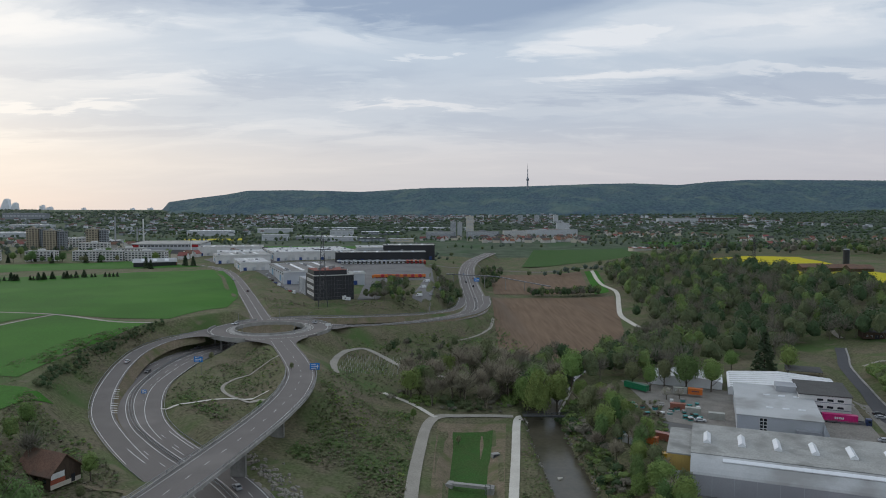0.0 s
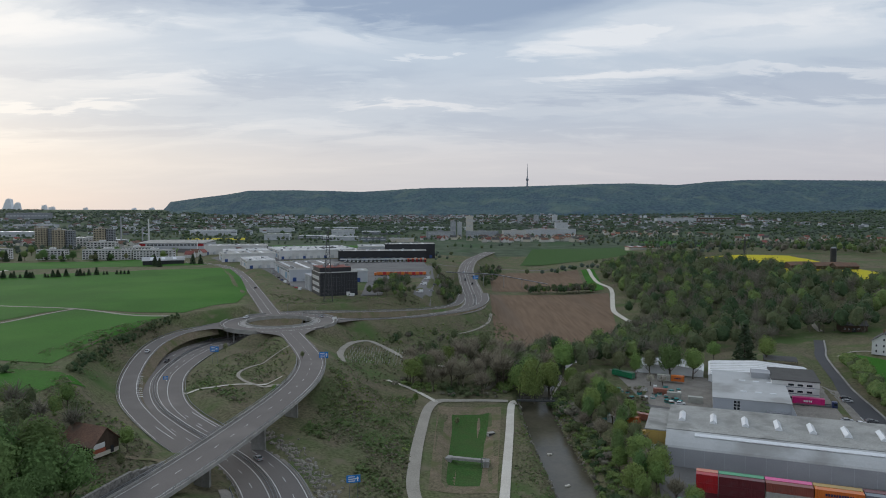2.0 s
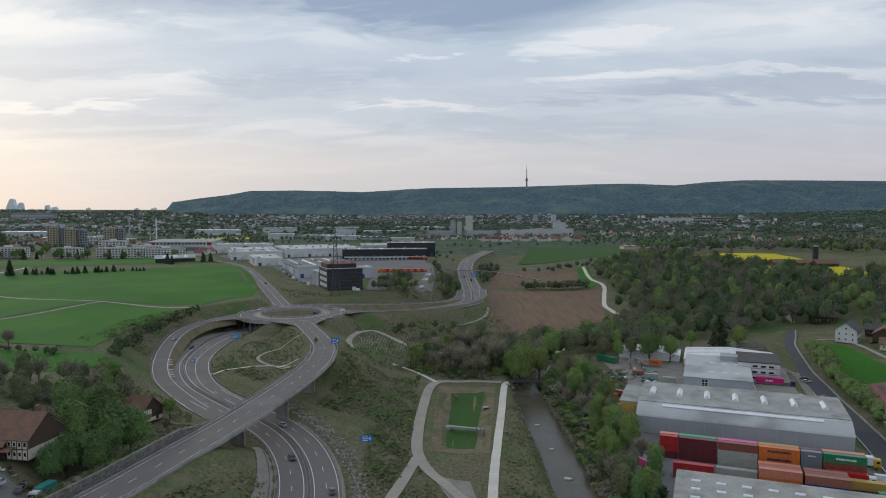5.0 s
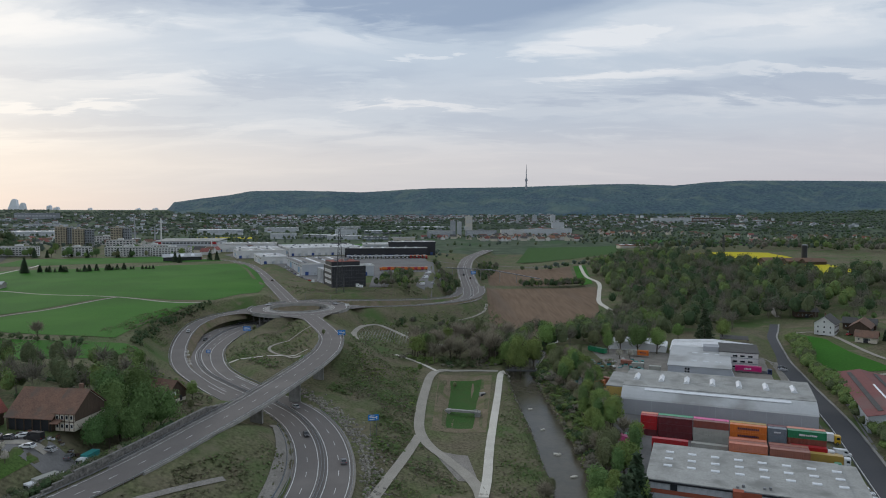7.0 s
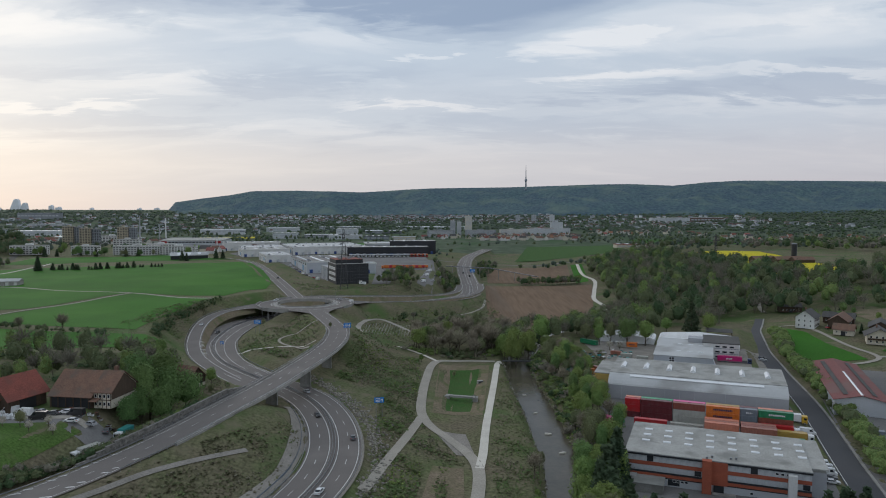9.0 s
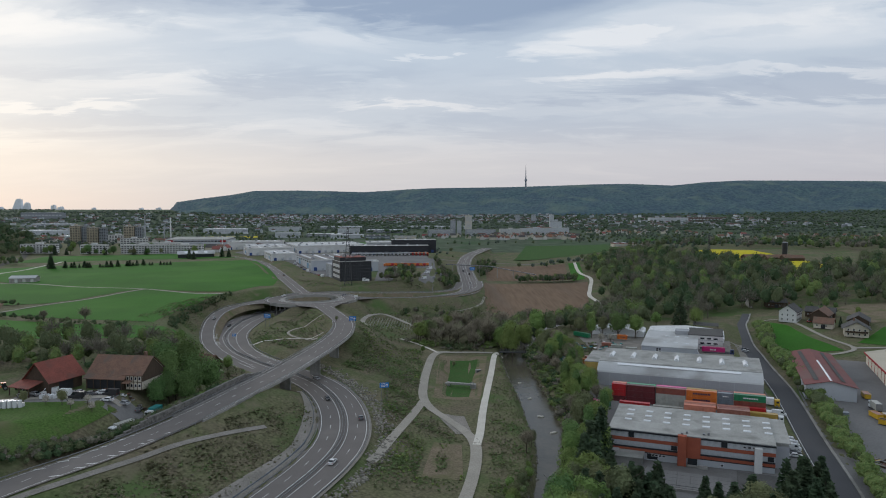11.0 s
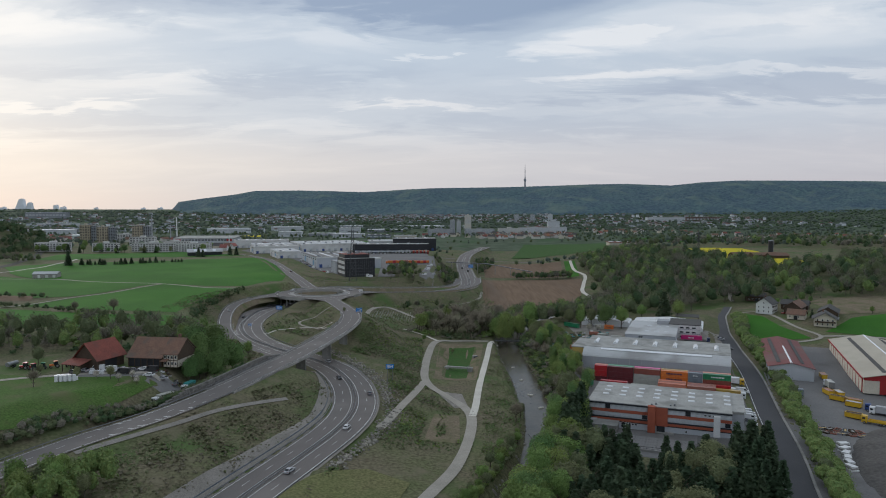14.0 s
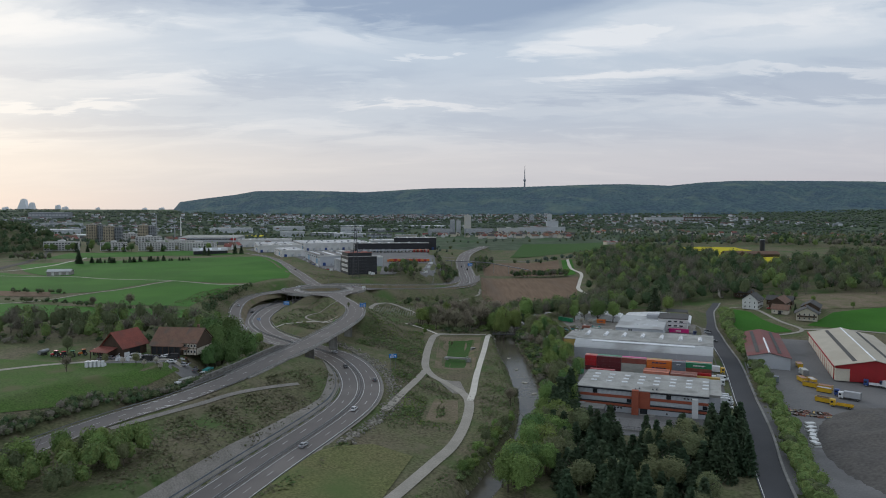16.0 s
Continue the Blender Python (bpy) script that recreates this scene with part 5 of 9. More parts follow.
mat("tent_white", (0.74, 0.75, 0.76), (0.68, 0.69, 0.7), 0.2, 0.6, grain=1.5, amount=0.05)
mat("red_panel", (0.34, 0.02, 0.025), (0.29, 0.02, 0.022), 0.2, 0.6, grain=2, amount=0.08)
WIN = {}


def window_mesh(w, h):
    """A window in the xz plane, facing -y: frame with a recessed pane."""
    if (w, h) not in WIN:
        s = Shape()
        s.use(0).box(-w / 2, w / 2, -0.06, 0.0, -h / 2, -h / 2 + 0.09).box(-w / 2, w / 2, -0.06, 0.0, h / 2 - 0.09, h / 2).box(-w / 2, -w / 2 + 0.09, -0.06, 0, -h / 2, h / 2).box(w / 2 - 0.09, w / 2, -0.06, 0, -h / 2, h / 2)
        s.use(1).box(-w / 2 + 0.05, w / 2 - 0.05, -0.03, 0.0, -h / 2 + 0.05, h / 2 - 0.05)
        WIN[w, h] = s.mesh("window", ["white_paint", "glass_dark"])
    return WIN[w, h]


def windows(parent, w, h, spots, turn=0.0):
    for x, y, z in spots:
        part("window", window_mesh(w, h), None, parent, at=pose(x, y, z, 0, 0, turn))


def yard_pose(x, y, z):
    return pose(*yard(x, y), z, 0, 0, math.degrees(YARD))


Y = lambda *pts: [yard(*p) for p in pts]
field("yard_paving_main", Y((-22, 92), (62, 80)), Y((-6, -30), (69, -32)), "yard_paving", "worn asphalt of the freight yard", 4, 0.10, "yard")
field("yard_paving_upper", Y((-45, 150), (62, 146)), Y((-22, 92.2), (62, 80.2)), "verge_gravel", "pale worn paving of the upper yard", 5, 0.10, "yard")
field("yard_paving_front", Y((-4, -30.2), (69, -32.2)), Y((8, -92), (72, -92)), "yard_paving", "grey paving in front of the works building", 4, 0.10, "yard")
field("yard_paving_east", Y((78, 118), (118, 112), (165, 105)), Y((82, -130), (120, -135), (180, -135)), "yard_paving", "grey paving of the builder's yard", 5, 0.10, "yard")

# works building with brick bands
Z0 = -0.2
works = thing("works_building", yard_pose(7.3, -62, Z0), "three-storey works building with brick bands and flat roof", "building")
LX, DY_ = 53.8, 32.0
part("wall", Shape().box(0, LX, 0, DY_, 0, 9.9), "wall_light_grey", works)
part("roof", Shape().box(-0.4, LX + 0.2, -0.4, DY_ + 0.3, 9.9, 10.2), "roof_gravel", works, "weathered gravel roof with stains")
part("annex_wall", Shape().box(LX, LX + 4.6, 4.6, DY_, 0, 8.6), "wall_grey", works)
part("annex_roof", Shape().box(LX + 0.22, LX + 5.0, 4.2, DY_ + 0.2, 9.6, 9.95).box(LX + 0.05, LX + 4.4, 5, DY_ - 0.4, 8.6, 9.6), "roof_gravel", works)
part("cornice", Shape().box(-0.45, LX + 0.25, -0.5, -0.05, 9.35, 9.95), "wall_black", works, "dark band under the roof edge")
part("gutter", Shape().box(-0.5, LX + 0.3, -0.62, -0.5, 9.9, 10.1), "steel", works)
for z0, z1 in ((6.2, 7.35), (2.75, 3.7)):
    part("brick_band", Shape().box(-0.06, 23.2, -0.22, -0.02, z0, z1), "brick_red", works)
    part("brick_band", Shape().box(30.6, LX + 0.05, -0.22, -0.02, z0, z1), "brick_red", works)
for z0, z1 in ((7.35, 9.3), (4.35, 6.1)):
    for a, b in ((0.3, 23.0), (30.9, LX - 0.3)):
        n = int((b - a) / 1.9)
        me = Shape().box(0.05, (b - a) / n - 0.07, -0.12, -0.03, z0 + 0.08, z1 - 0.08).mesh("window_panel", "panel_strip")
        gm = Shape().box(0.05, (b - a) / n - 0.07, -0.10, -0.02, z0 + 0.08, z1 - 0.08).mesh("window_panel", "glass_dark")
        for k in range(n):
            part("window_panel", gm if (k * 7 + int(z0)) % 23 == 5 else me, None, works, at=pose(a + (b - a) * k / n, 0, 0))
for a, b in ((0, 23.2), (30.6, LX)):
    part("dark_band", Shape().box(a, b, -0.14, -0.02, 3.72, 4.3), "wall_black", works)
    part("dark_band", Shape().box(a, b, -0.05, -0.01, 2.35, 2.72), "wall_black", works)
part("stair_tower", Shape().box(23.2, 26.0, -2.2, 0, 0, 10.4), "brick_red", works)
part("stair_wall", Shape().box(26.0, 30.6, -0.7, 0, 2.6, 9.9), "brick_red", works)
part("entrance_door", Shape().box(26.6, 29.6, -0.5, -0.02, 0.3, 2.6), "glass_dark", works)
part("entrance_step", Shape().box(26.2, 31.5, -2.4, -0.7, 0, 0.35).box(29.8, 33.0, -2.8, -1.6, 0, 0.9), "concrete", works)
part("lift_shaft", Shape().box(47.4, 49.8, -2.0, -0.05, 0, 8.9), "wall_white", works, "pale concrete shaft")
windows(works, 1.0, 0.8, [(15.0 + k * 1.2, -0.02, 1.9) for k in range(4)] + [(44.4 + k * 1.5, -0.13, 8.4) for k in range(3)] + [(37.5, -0.02, 1.2)])
part("garage", Shape().box(2.5, 12.0, -7.5, 0, 0, 2.7), "concrete", works, "low concrete garage wing")
part("garage_roof", Shape().box(2.2, 12.3, -7.8, 0, 2.7, 2.95), "roof_gravel", works)
windows(works, 3.8, 2.2, [(14.8, -0.02, 1.4)])
part("canopy", Shape().box(-0.5, 3.5, -3.0, 0, 3.0, 3.2), "roof_sheet", works)
dome = Shape().bar([(-0.55, 0), (0.55, 0), (0.5, 0.25), (0.25, 0.42), (-0.25, 0.42), (-0.5, 0.25)], -1.25, 1.25).mesh("skylight", "skylight_white")
for i in range(8):
    for j in range(3):
        part("skylight", dome, None, works, at=pose(5.2 + i * 6.75, 12.0 + j * 6.2, 10.2))
for k, (vx, vy) in enumerate(((24.5, 1.0), (26.0, 2.2), (31.5, 2.6), (33.0, 3.0))):
    part("roof_vent", Shape().cyl(vx, vy, 10.2, 10.8 + 0.2 * (k % 2), 0.4, n=8), "steel", works)
lot = thing("low_deck", yard_pose(10, -86, -0.5), "low flat deck of grey slabs with joints and fence", "deck")
slab = Shape().box(0.04, 4.16, 0.04, 2.96, 0, 0.75).mesh("slab", "yard_paving")
for i in range(9):
    for j in range(5):
        part("slab", slab, None, lot, at=pose(i * 4.2, j * 3.0, 0))
part("edge_beam", Shape().box(-0.3, 38.2, -0.5, -0.02, 0, 0.95), "concrete", lot)
fp = Shape().box(-0.04, 0.04, -0.04, 0.04, 0.7, 2.0).mesh("fence_post", "dark_steel")
for k in range(20):
    part("fence_post", fp, None, lot, at=pose(k * 2.0, -0.25, 0))
part("fence_rail", Shape().box(0, 38, -0.28, -0.22, 1.9, 1.98).box(0, 38, -0.28, -0.22, 1.2, 1.26), "dark_steel", lot)
gar = thing("garage_block", yard_pose(49.5, -87, -0.6), "low garage with dark flat roof", "garage")
part("wall", Shape().box(0, 11, 0, 17, 0, 2.6), "wall_white", gar)
part("roof", Shape().bar([(-0.4, 2.55), (17.4, 2.75), (17.4, 3.0), (-0.4, 2.8)], -0.4, 11.4), "roof_dark", gar)
for k in range(3):
    part("gate", Shape().box(0.7 + k * 3.4, 3.5 + k * 3.4, -0.06, 0, 0.1, 2.2), "wall_black", gar)

# long warehouse with a rounded eave
W0 = 3.4
wh = thing("warehouse", yard_pose(-10, 23, W0), "long grey warehouse with a rounded eave and skylights", "warehouse")
WL = 73.0
prof = [(0.0, 0.0), (0.0, 6.3), (0.5, 6.9), (2.0, 7.9), (4.0, 8.9), (6.2, 9.7), (7.6, 10.0), (36, 10.7), (36, 0)]
part("wall", Shape().bar([(0.02, 0)] + [(max(0.02, a), b - 0.06) for a, b in prof[1:8]] + [(36, 0)], 0, WL), "wall_grey", wh)
cap = [(0.0, 6.3), (0.5, 6.9), (2.0, 7.9), (4.0, 8.9), (6.2, 9.7), (7.6, 10.0)]
part("rounded_eave", Shape().strip([(-0.1, a - 0.02, b + 0.03) for a, b in cap], [(WL + 0.1, a - 0.02, b + 0.03) for a, b in cap]), "roof_sheet", wh, "curved sheet metal eave")
part("roof", Shape().bar([(8.0, 9.95), (36.3, 10.7), (36.3, 10.95), (8.0, 10.2)], -0.2, WL + 0.2), "roof_gravel", wh, "weathered flat roof with stains")
part("skylight_band", Shape().bar([(4.6, 9.3), (6.0, 9.8), (6.0, 10.05), (4.6, 9.55)], 9, 64), "skylight_white", wh, "long translucent strip")
for k in range(1, 12):
    part("wall_seam", Shape().box(k * 6.1 - 0.05, k * 6.1 + 0.05, -0.03, 0.0, 0, 6.3), "wall_light_grey", wh)
tri = Shape().bar([(-1.1, -0.2), (1.1, -0.2), (1.1, 0.45), (0, 1.3), (-1.1, 0.45)], -4.6, 4.6).mesh("skylight", "skylight_white")
for k in range(7):
    part("skylight", tri, None, wh, at=pose(4.5 + k * 10.3, 22.0, 10.45, 0, 0, 90))
part("side_annex", Shape().box(-7.0, 0, 8, 34, 0, 9.0), "wall_yellow", wh, "ochre yellow rendered side wing")
part("annex_roof", Shape().box(-7.3, 0.0, 7.8, 34.4, 9.0, 9.4), "roof_gravel", wh)
part("roller_gate", Shape().box(-5.6, -2.4, 7.9, 8.02, 0, 4.0), "white_paint", wh)
part("side_gate", Shape().box(WL, WL + 0.06, 8, 13, 0, 4.5), "white_paint", wh)

# second hall and its office wing
hall2 = thing("hall", yard_pose(5, 87, 4.6), "grey hall with pale flat roof and ladder window", "hall")
part("wall", Shape().bar([(0, 0), (0, 6.6), (46, 7.6), (46, 0)], 0, 29), "wall_light_grey", hall2)
part("roof", Shape().bar([(-0.3, 6.6), (46.3, 7.62), (46.3, 7.9), (-0.3, 6.9)], -0.3, 29.3), "roof_sheet", hall2)
windows(hall2, 1.2, 1.2, [(8.4 + 1.3 * (k % 2), -0.02, 1.6 + 1.3 * (k // 2)) for k in range(8)])
for i in range(3):
    for j in range(2):
        part("skylight", dome, None, hall2, at=pose(12 + i * 5.6, 12 + j * 18, 7.1 + j * 0.4))
part("loading_dock", Shape().box(20, 28, -2.2, 0, 0, 3.2), "wall_grey", hall2)
part("stair_case", Shape().bar_y([(29.0, 0), (31.5, 0), (31.5, 1), (29, 6.5)], -1, 4), "wall_light_grey", hall2)
office = thing("office_wing", yard_pose(29, 116, 4.8), "white three-storey office wing with dark flat roof", "building")
part("wall", Shape().box(0, 18.5, 0, 24, 0, 9.2), "wall_white", office)
part("roof", Shape().box(-0.4, 18.9, -0.4, 24.4, 9.2, 9.6), "roof_dark", office)
for r in range(3):
    windows(office, 2.4, 1.1, [(7.5 + 3.6 * k, -0.02, 2.0 + 2.8 * r) for k in range(3)])
    part("blue_band", Shape().box(5.5, 18.5, -0.05, -0.01, 0.9 + 2.8 * r, 1.15 + 2.8 * r), "paint_slate", office)
part("stair_head", Shape().box(-8, 0, 8, 16, 0, 9.9), "wall_grey", office)
for nme, x, y, L, D in (("storage_tent", 3, 141, 46, 32), ("storage_tent", -32, 148, 33, 18)):
    tent = thing(nme, yard_pose(x, y, 4.9), "white fabric storage tent with ribs", "tent")
    n = 8
    part("roof", Shape().bar_y([(0, 3.2), (L, 3.2), (L - 1, 3.6), (L / 2, 5.2), (1, 3.6)], 0, D), "tent_white", tent)
    part("wall", Shape().box(0.2, L - 0.2, 0.2, D - 0.2, 0, 3.25), "tent_white", tent)
    rib = Shape().beam((0.9, 0, 3.66), (L / 2, 0, 5.26), 0.25).beam((L / 2, 0, 5.26), (L - 0.9, 0, 3.66), 0.25).mesh("rib", "white_paint")
    for k in range(n + 1):
        part("rib", rib, None, tent, at=pose(0, D * k / n, 0))
shelter = thing("shelter", yard_pose(30, 178, 5.2), "open shelter with dark sheet roof", "shelter")
part("roof", Shape().bar([(0, 4.6), (10, 5.2), (10, 5.45), (0, 4.85)], 0, 16), "roof_dark", shelter)
for px in (0.4, 15.6):
    for py in (0.4, 9.6):
        part("post", Shape().box(px - .12, px + .12, py - .12, py + .12, 0, 4.7), "wood_dark", shelter)

# the container stacks: columns of three tiers along the yard
STACK = [(0.0, False, ("maroon", "red", "red"), None), (6.3, True, ("maroon", "maroon", "maroon"), None), (18.8, True, ("stone", "stone", "brown"), None),
         (31.3, True, ("orange", "orange", "orange"), ("navy", 2.6, 9.6, 1.0, 1.7)), (43.8, False, ("slate", "slate", "slate"), ("white", 2.0, 4.2, 1.0, 1.5)), (50.2, True, ("brown", "brown", "green"), ("white", 3.6, 9.2, 1.0, 1.6))]
WORD = {"maroon": "dark red", "stone": "pale grey", "slate": "blue-grey", "green": "green", "orange": "orange", "brown": "red-brown", "red": "bright red", "pink": "bright pink", "mint": "light green", "salmon": "pale orange", "rust": "rust-red", "ochre": "ochre yellow", "blue": "blue", "magenta": "magenta", "navy": "dark blue"}
for x, long, cols, mark in STACK:
    for k, c in enumerate(cols):
        container(yard_pose(x, 0, 2.45 + 2.62 * k), c, WORD[c] + " steel freight container in a tall stack", long, mark if k == 2 or c == "orange" and k == 1 else None)
for x, c, long in ((0.0, "salmon", False), (6.3, "mint", True), (18.8, "pink", True), (31.3, "ochre", True), (43.8, "maroon", False), (50.2, "salmon", True)):
    for k in range(3):
        container(yard_pose(x, 2.7, 2.45 + 2.62 * k), c if k == 2 else "brown", WORD[c if k == 2 else "brown"] + " steel freight container behind the front row", long)
for x, y, c, k in ((5.3, -16.5, "red", 1), (5.3, -16.5, "brown", 0), (30.8, -7.2, "salmon", 1), (30.8, -9.75, "rust", 1), (30.8, -12.3, "salmon", 1), (30.8, -12.3, "orange", 0), (43.6, -8.6, "rust", 1), (43.6, -11.1, "brown", 1),
                   (43.6, -13.6, "rust", 1), (43.6, -13.6, "blue", 0), (30.8, -7.2, "brown", 0), (30.8, -9.75, "blue", 0), (43.6, -8.6, "brown", 0), (43.6, -11.1, "green", 0), (53.5, -4.5, "ochre", 0), (18.3, -9, "stone", 0)):
    container(yard_pose(x, y, 2.0 + 2.62 * k), c, WORD[c] + " steel freight container in a low row")
for k, (c, a) in enumerate((("pink", 30), ("mint", 30))):
    container(pose(*yard(-8 + k * 2.4, -9 + k * 1.6), 2.2, 0, 0, -51), c, WORD[c] + " freight container set askew", False)
lorry(*yard(62.0, -2.5), 2.3, -111, "white", "red", "white lorry with a red container on its trailer", 11)
lorry(*yard(66.0, -8.0), 2.0, -111, "white", "ochre", "white lorry with an ochre box", 11)
lorry(*yard(62.5, -13.5), 1.7, -111, "green", "green", "green flatbed lorry beside the containers", 10, True)
lorry(*yard(66.2, 13.0), 3.2, -111, "yellow", "white", "white box van with a yellow cab", 6)
car(*yard(67.5, 1.5), 2.6, -111, "white", "white delivery van beside the containers", "van", "parked vans")
for k in range(5):
    car(*yard(68.2 + 0.2 * k, -32 - 3.4 * k), land_at(*yard(68.2, -32 - 3.4 * k)) + 0.12, -111, "white" if k != 3 else "grey", "white van parked beside the works building", "van" if k < 3 else "car", "parked vans")
car(*yard(63.5, -69), land_at(*yard(63.5, -69)) + 0.12, -60, "white", "white van parked by the garage", "van", "parked vans")
big = container(yard_pose(36.5, 109, 6.2), "magenta", "magenta freight container on a lorry trailer", True, ("white", 4.2, 7.4, 0.9, 1.7))
lorry(*yard(51.0, 110.3), 4.8, -111, "navy", "grey", "dark blue lorry with an empty trailer", 13, True)
container(yard_pose(-20, 131, 5.8), "stone", "pale grey freight container on a trailer", False, ("white", 1, 4, 1.2, 1.7))
container(yard_pose(-13.6, 131.4, 5.8), "orange", "orange freight container on a trailer", False, ("navy", 1.5, 4.5, 1.2, 1.7))
container(pose(*yard(-42, 136), 5.6, 0, 0, -52), "green", "green freight container under the trees", True)
for k, (x, y, c, tw) in enumerate(((-28, 62, "orange", -18), (-24, 68, "rust", -18), (-34, 60, "white", -30), (-37, 64, "teal", -30), (-20, 45, "yellow", 10), (0, 78, "blue", 0), (-14, 104, "stone", 0), (-20, 108, "rust", 0), (-5, 100, "stone", 0))):
    container(pose(*yard(x, y), land_at(*yard(x, y)) + 0.15, 0, 0, -21 + tw), c, {"white": "white", "teal": "teal", "yellow": "yellow"}.get(c, WORD.get(c, c)) + " roll-off container in the yard", k in (5,))
for x, y, c in ((60, 132, "black"), (60, 127, "silver"), (64, 99, "grey"), (59, 92, "white"), (54, 91, "silver"), (-8, 96, "white")):
    car(*yard(x, y), land_at(*yard(x, y)) + 0.12, -100, c, c + " car parked in the upper yard", "car", "parked cars")
rnd = random.Random(4)
for k in range(26):
    x, y = rnd.uniform(-36, -8), rnd.uniform(92, 122)
    pl = thing("pallet_stack", on_land(*yard(x, y), rnd.uniform(0, 90), 0.12), "stack of grey and brown pallets and scrap", "pallets", "pallet stacks")
    for j in range(3):
        part("pallet", Shape().box(-0.9, 0.9, -0.7, 0.7, j * 0.5, j * 0.5 + 0.4), rnd.choice(["wood_dark", "concrete", "paint_teal", "white_paint"]), pl)

# builder's yard on the far side of the service road
shed = thing("open_shed", yard_pose(80, 29, 3.7), "long shed with a faded maroon roof", "shed")
part("wall", Shape().bar_y([(0.3, 0), (20.3, 0), (20.3, 6.4), (10.3, 8.6), (0.3, 6.4)], 0.4, 74), "wall_light_grey", shed)
for a, b in (((-0.3, 6.45), (10.3, 8.85)), ((20.9, 6.45), (10.3, 8.85))):
    part("roof_slope", Shape().bar_y([a, b, (b[0], b[1] + 0.2), (a[0], a[1] + 0.2)], -0.6, 74.8), "roof_maroon", shed)
part("ridge_cap", Shape().bar_y([(9.8, 8.98), (10.8, 8.98), (10.3, 9.25)], 0, 44), "skylight_white", shed)
for sx in (5.0, 15.6):
    part("roof_light", Shape().bar_y([(sx - 0.9, 7.68 + 0.2), (sx + 0.9, 8.08 + 0.2), (sx + 0.9, 8.14 + 0.2), (sx - 0.9, 7.74 + 0.2)] if sx < 10 else [(sx - 0.9, 8.08 + 0.2), (sx + 0.9, 7.68 + 0.2), (sx + 0.9, 7.74 + 0.2), (sx - 0.9, 8.14 + 0.2)], 4, 70), "roof_dark", shed)
hall = thing("storage_hall", yard_pose(118, 14, 4.1), "large hall with beige roof and red gable", "hall")
HW, HL = 34.0, 96.0
part("wall", Shape().bar_y([(0.3, 0), (HW, 0), (HW, 7.2), (HW / 2, 10.9), (0.3, 7.2)], 0.3, HL), "wall_cream", hall)
part("gable", Shape().bar_y([(6.5, 0.0), (HW + 0.1, 0.0), (HW + 0.1, 7.1), (HW / 2, 10.8), (0.2, 7.1), (0.2, 6.0), (6.5, 6.0)], 0.1, 0.28), "red_panel", hall, "dark red sheet gable")
for a, b in (((-0.6, 7.2), (HW / 2, 11.0)), ((HW + 0.6, 7.2), (HW / 2, 11.0))):
    part("roof_slope", Shape().bar_y([a, b, (b[0], b[1] + 0.25), (a[0], a[1] + 0.25)], -1.0, HL + 1), "roof_beige", hall)
part("fascia", Shape().box(-0.8, -0.55, -1.0, HL + 1, 6.7, 7.5), "red_panel", hall, "red roof edge")
for sx in (9.0, 25.0):
    z = 7.2 + 3.8 * (sx + 0.6) / (HW / 2 + 0.6) if sx < HW / 2 else 7.2 + 3.8 * (HW + 0.6 - sx) / (HW / 2 + 0.6)
    sl = 3.8 / (HW / 2 + 0.6) * (1 if sx < HW / 2 else -1)
    part("roof_light", Shape().bar_y([(sx - 0.9, z - 0.9 * sl + 0.27), (sx + 0.9, z + 0.9 * sl + 0.27), (sx + 0.9, z + 0.9 * sl + 0.33), (sx - 0.9, z - 0.9 * sl + 0.33)], 3, HL - 3), "roof_dark", hall)
part("ridge_cap", Shape().bar_y([(HW / 2 - 0.5, 11.2), (HW / 2 + 0.5, 11.2), (HW / 2, 11.5)], 0, HL), "skylight_white", hall)
gate = Shape().box(-0.05, 0.25, 0.2, 6.6, 0, 5.6).mesh("gate", "wall_cream")
post = Shape().box(-0.12, 0.3, -0.15, 0.15, 0, 6.7).mesh("post", "red_panel")
for k in range(13):
    part("gate", gate, None, hall, at=pose(0, 3 + k * 7.1, 0))
    part("post", post, None, hall, at=pose(0, 2.9 + k * 7.1, 0))
YELLOW = ((103.5, 9, 20), (107.5, 8, 15), (106, 1, 62), (112, -2, 65), (111, -6, 65), (108.5, -21, 62), (105.5, 40, 5))
for k, (x, y, tw) in enumerate(YELLOW):
    s = thing("skip", on_land(*yard(x, y), tw - 21, 0.12), "yellow steel skip for building rubble", "skip", "yellow skips")
    b = Shape().bar_y([(-1.2, 0.35), (1.2, 0.35), (1.3, 2.3), (-1.3, 2.3)], -3, 3)
    part("body", b, "paint_yellow", s)
    part("rim", Shape().box(-1.4, 1.4, -3.1, -2.95, 2.15, 2.4).box(-1.4, 1.4, 2.95, 3.1, 2.15, 2.4).box(-1.4, -1.25, -3, 3, 2.15, 2.4).box(1.25, 1.4, -3, 3, 2.15, 2.4), "paint_ochre", s)
    part("load", Shape().box(-1.15, 1.15, -2.8, 2.8, 2.1, 2.32), ("paint_rust", "paint_silver", "wood_dark")[k % 3], s)
    part("skid", Shape().box(-0.8, -0.6, -3, 3, 0, 0.36).box(0.6, 0.8, -3, 3, 0, 0.36), "dark_steel", s)
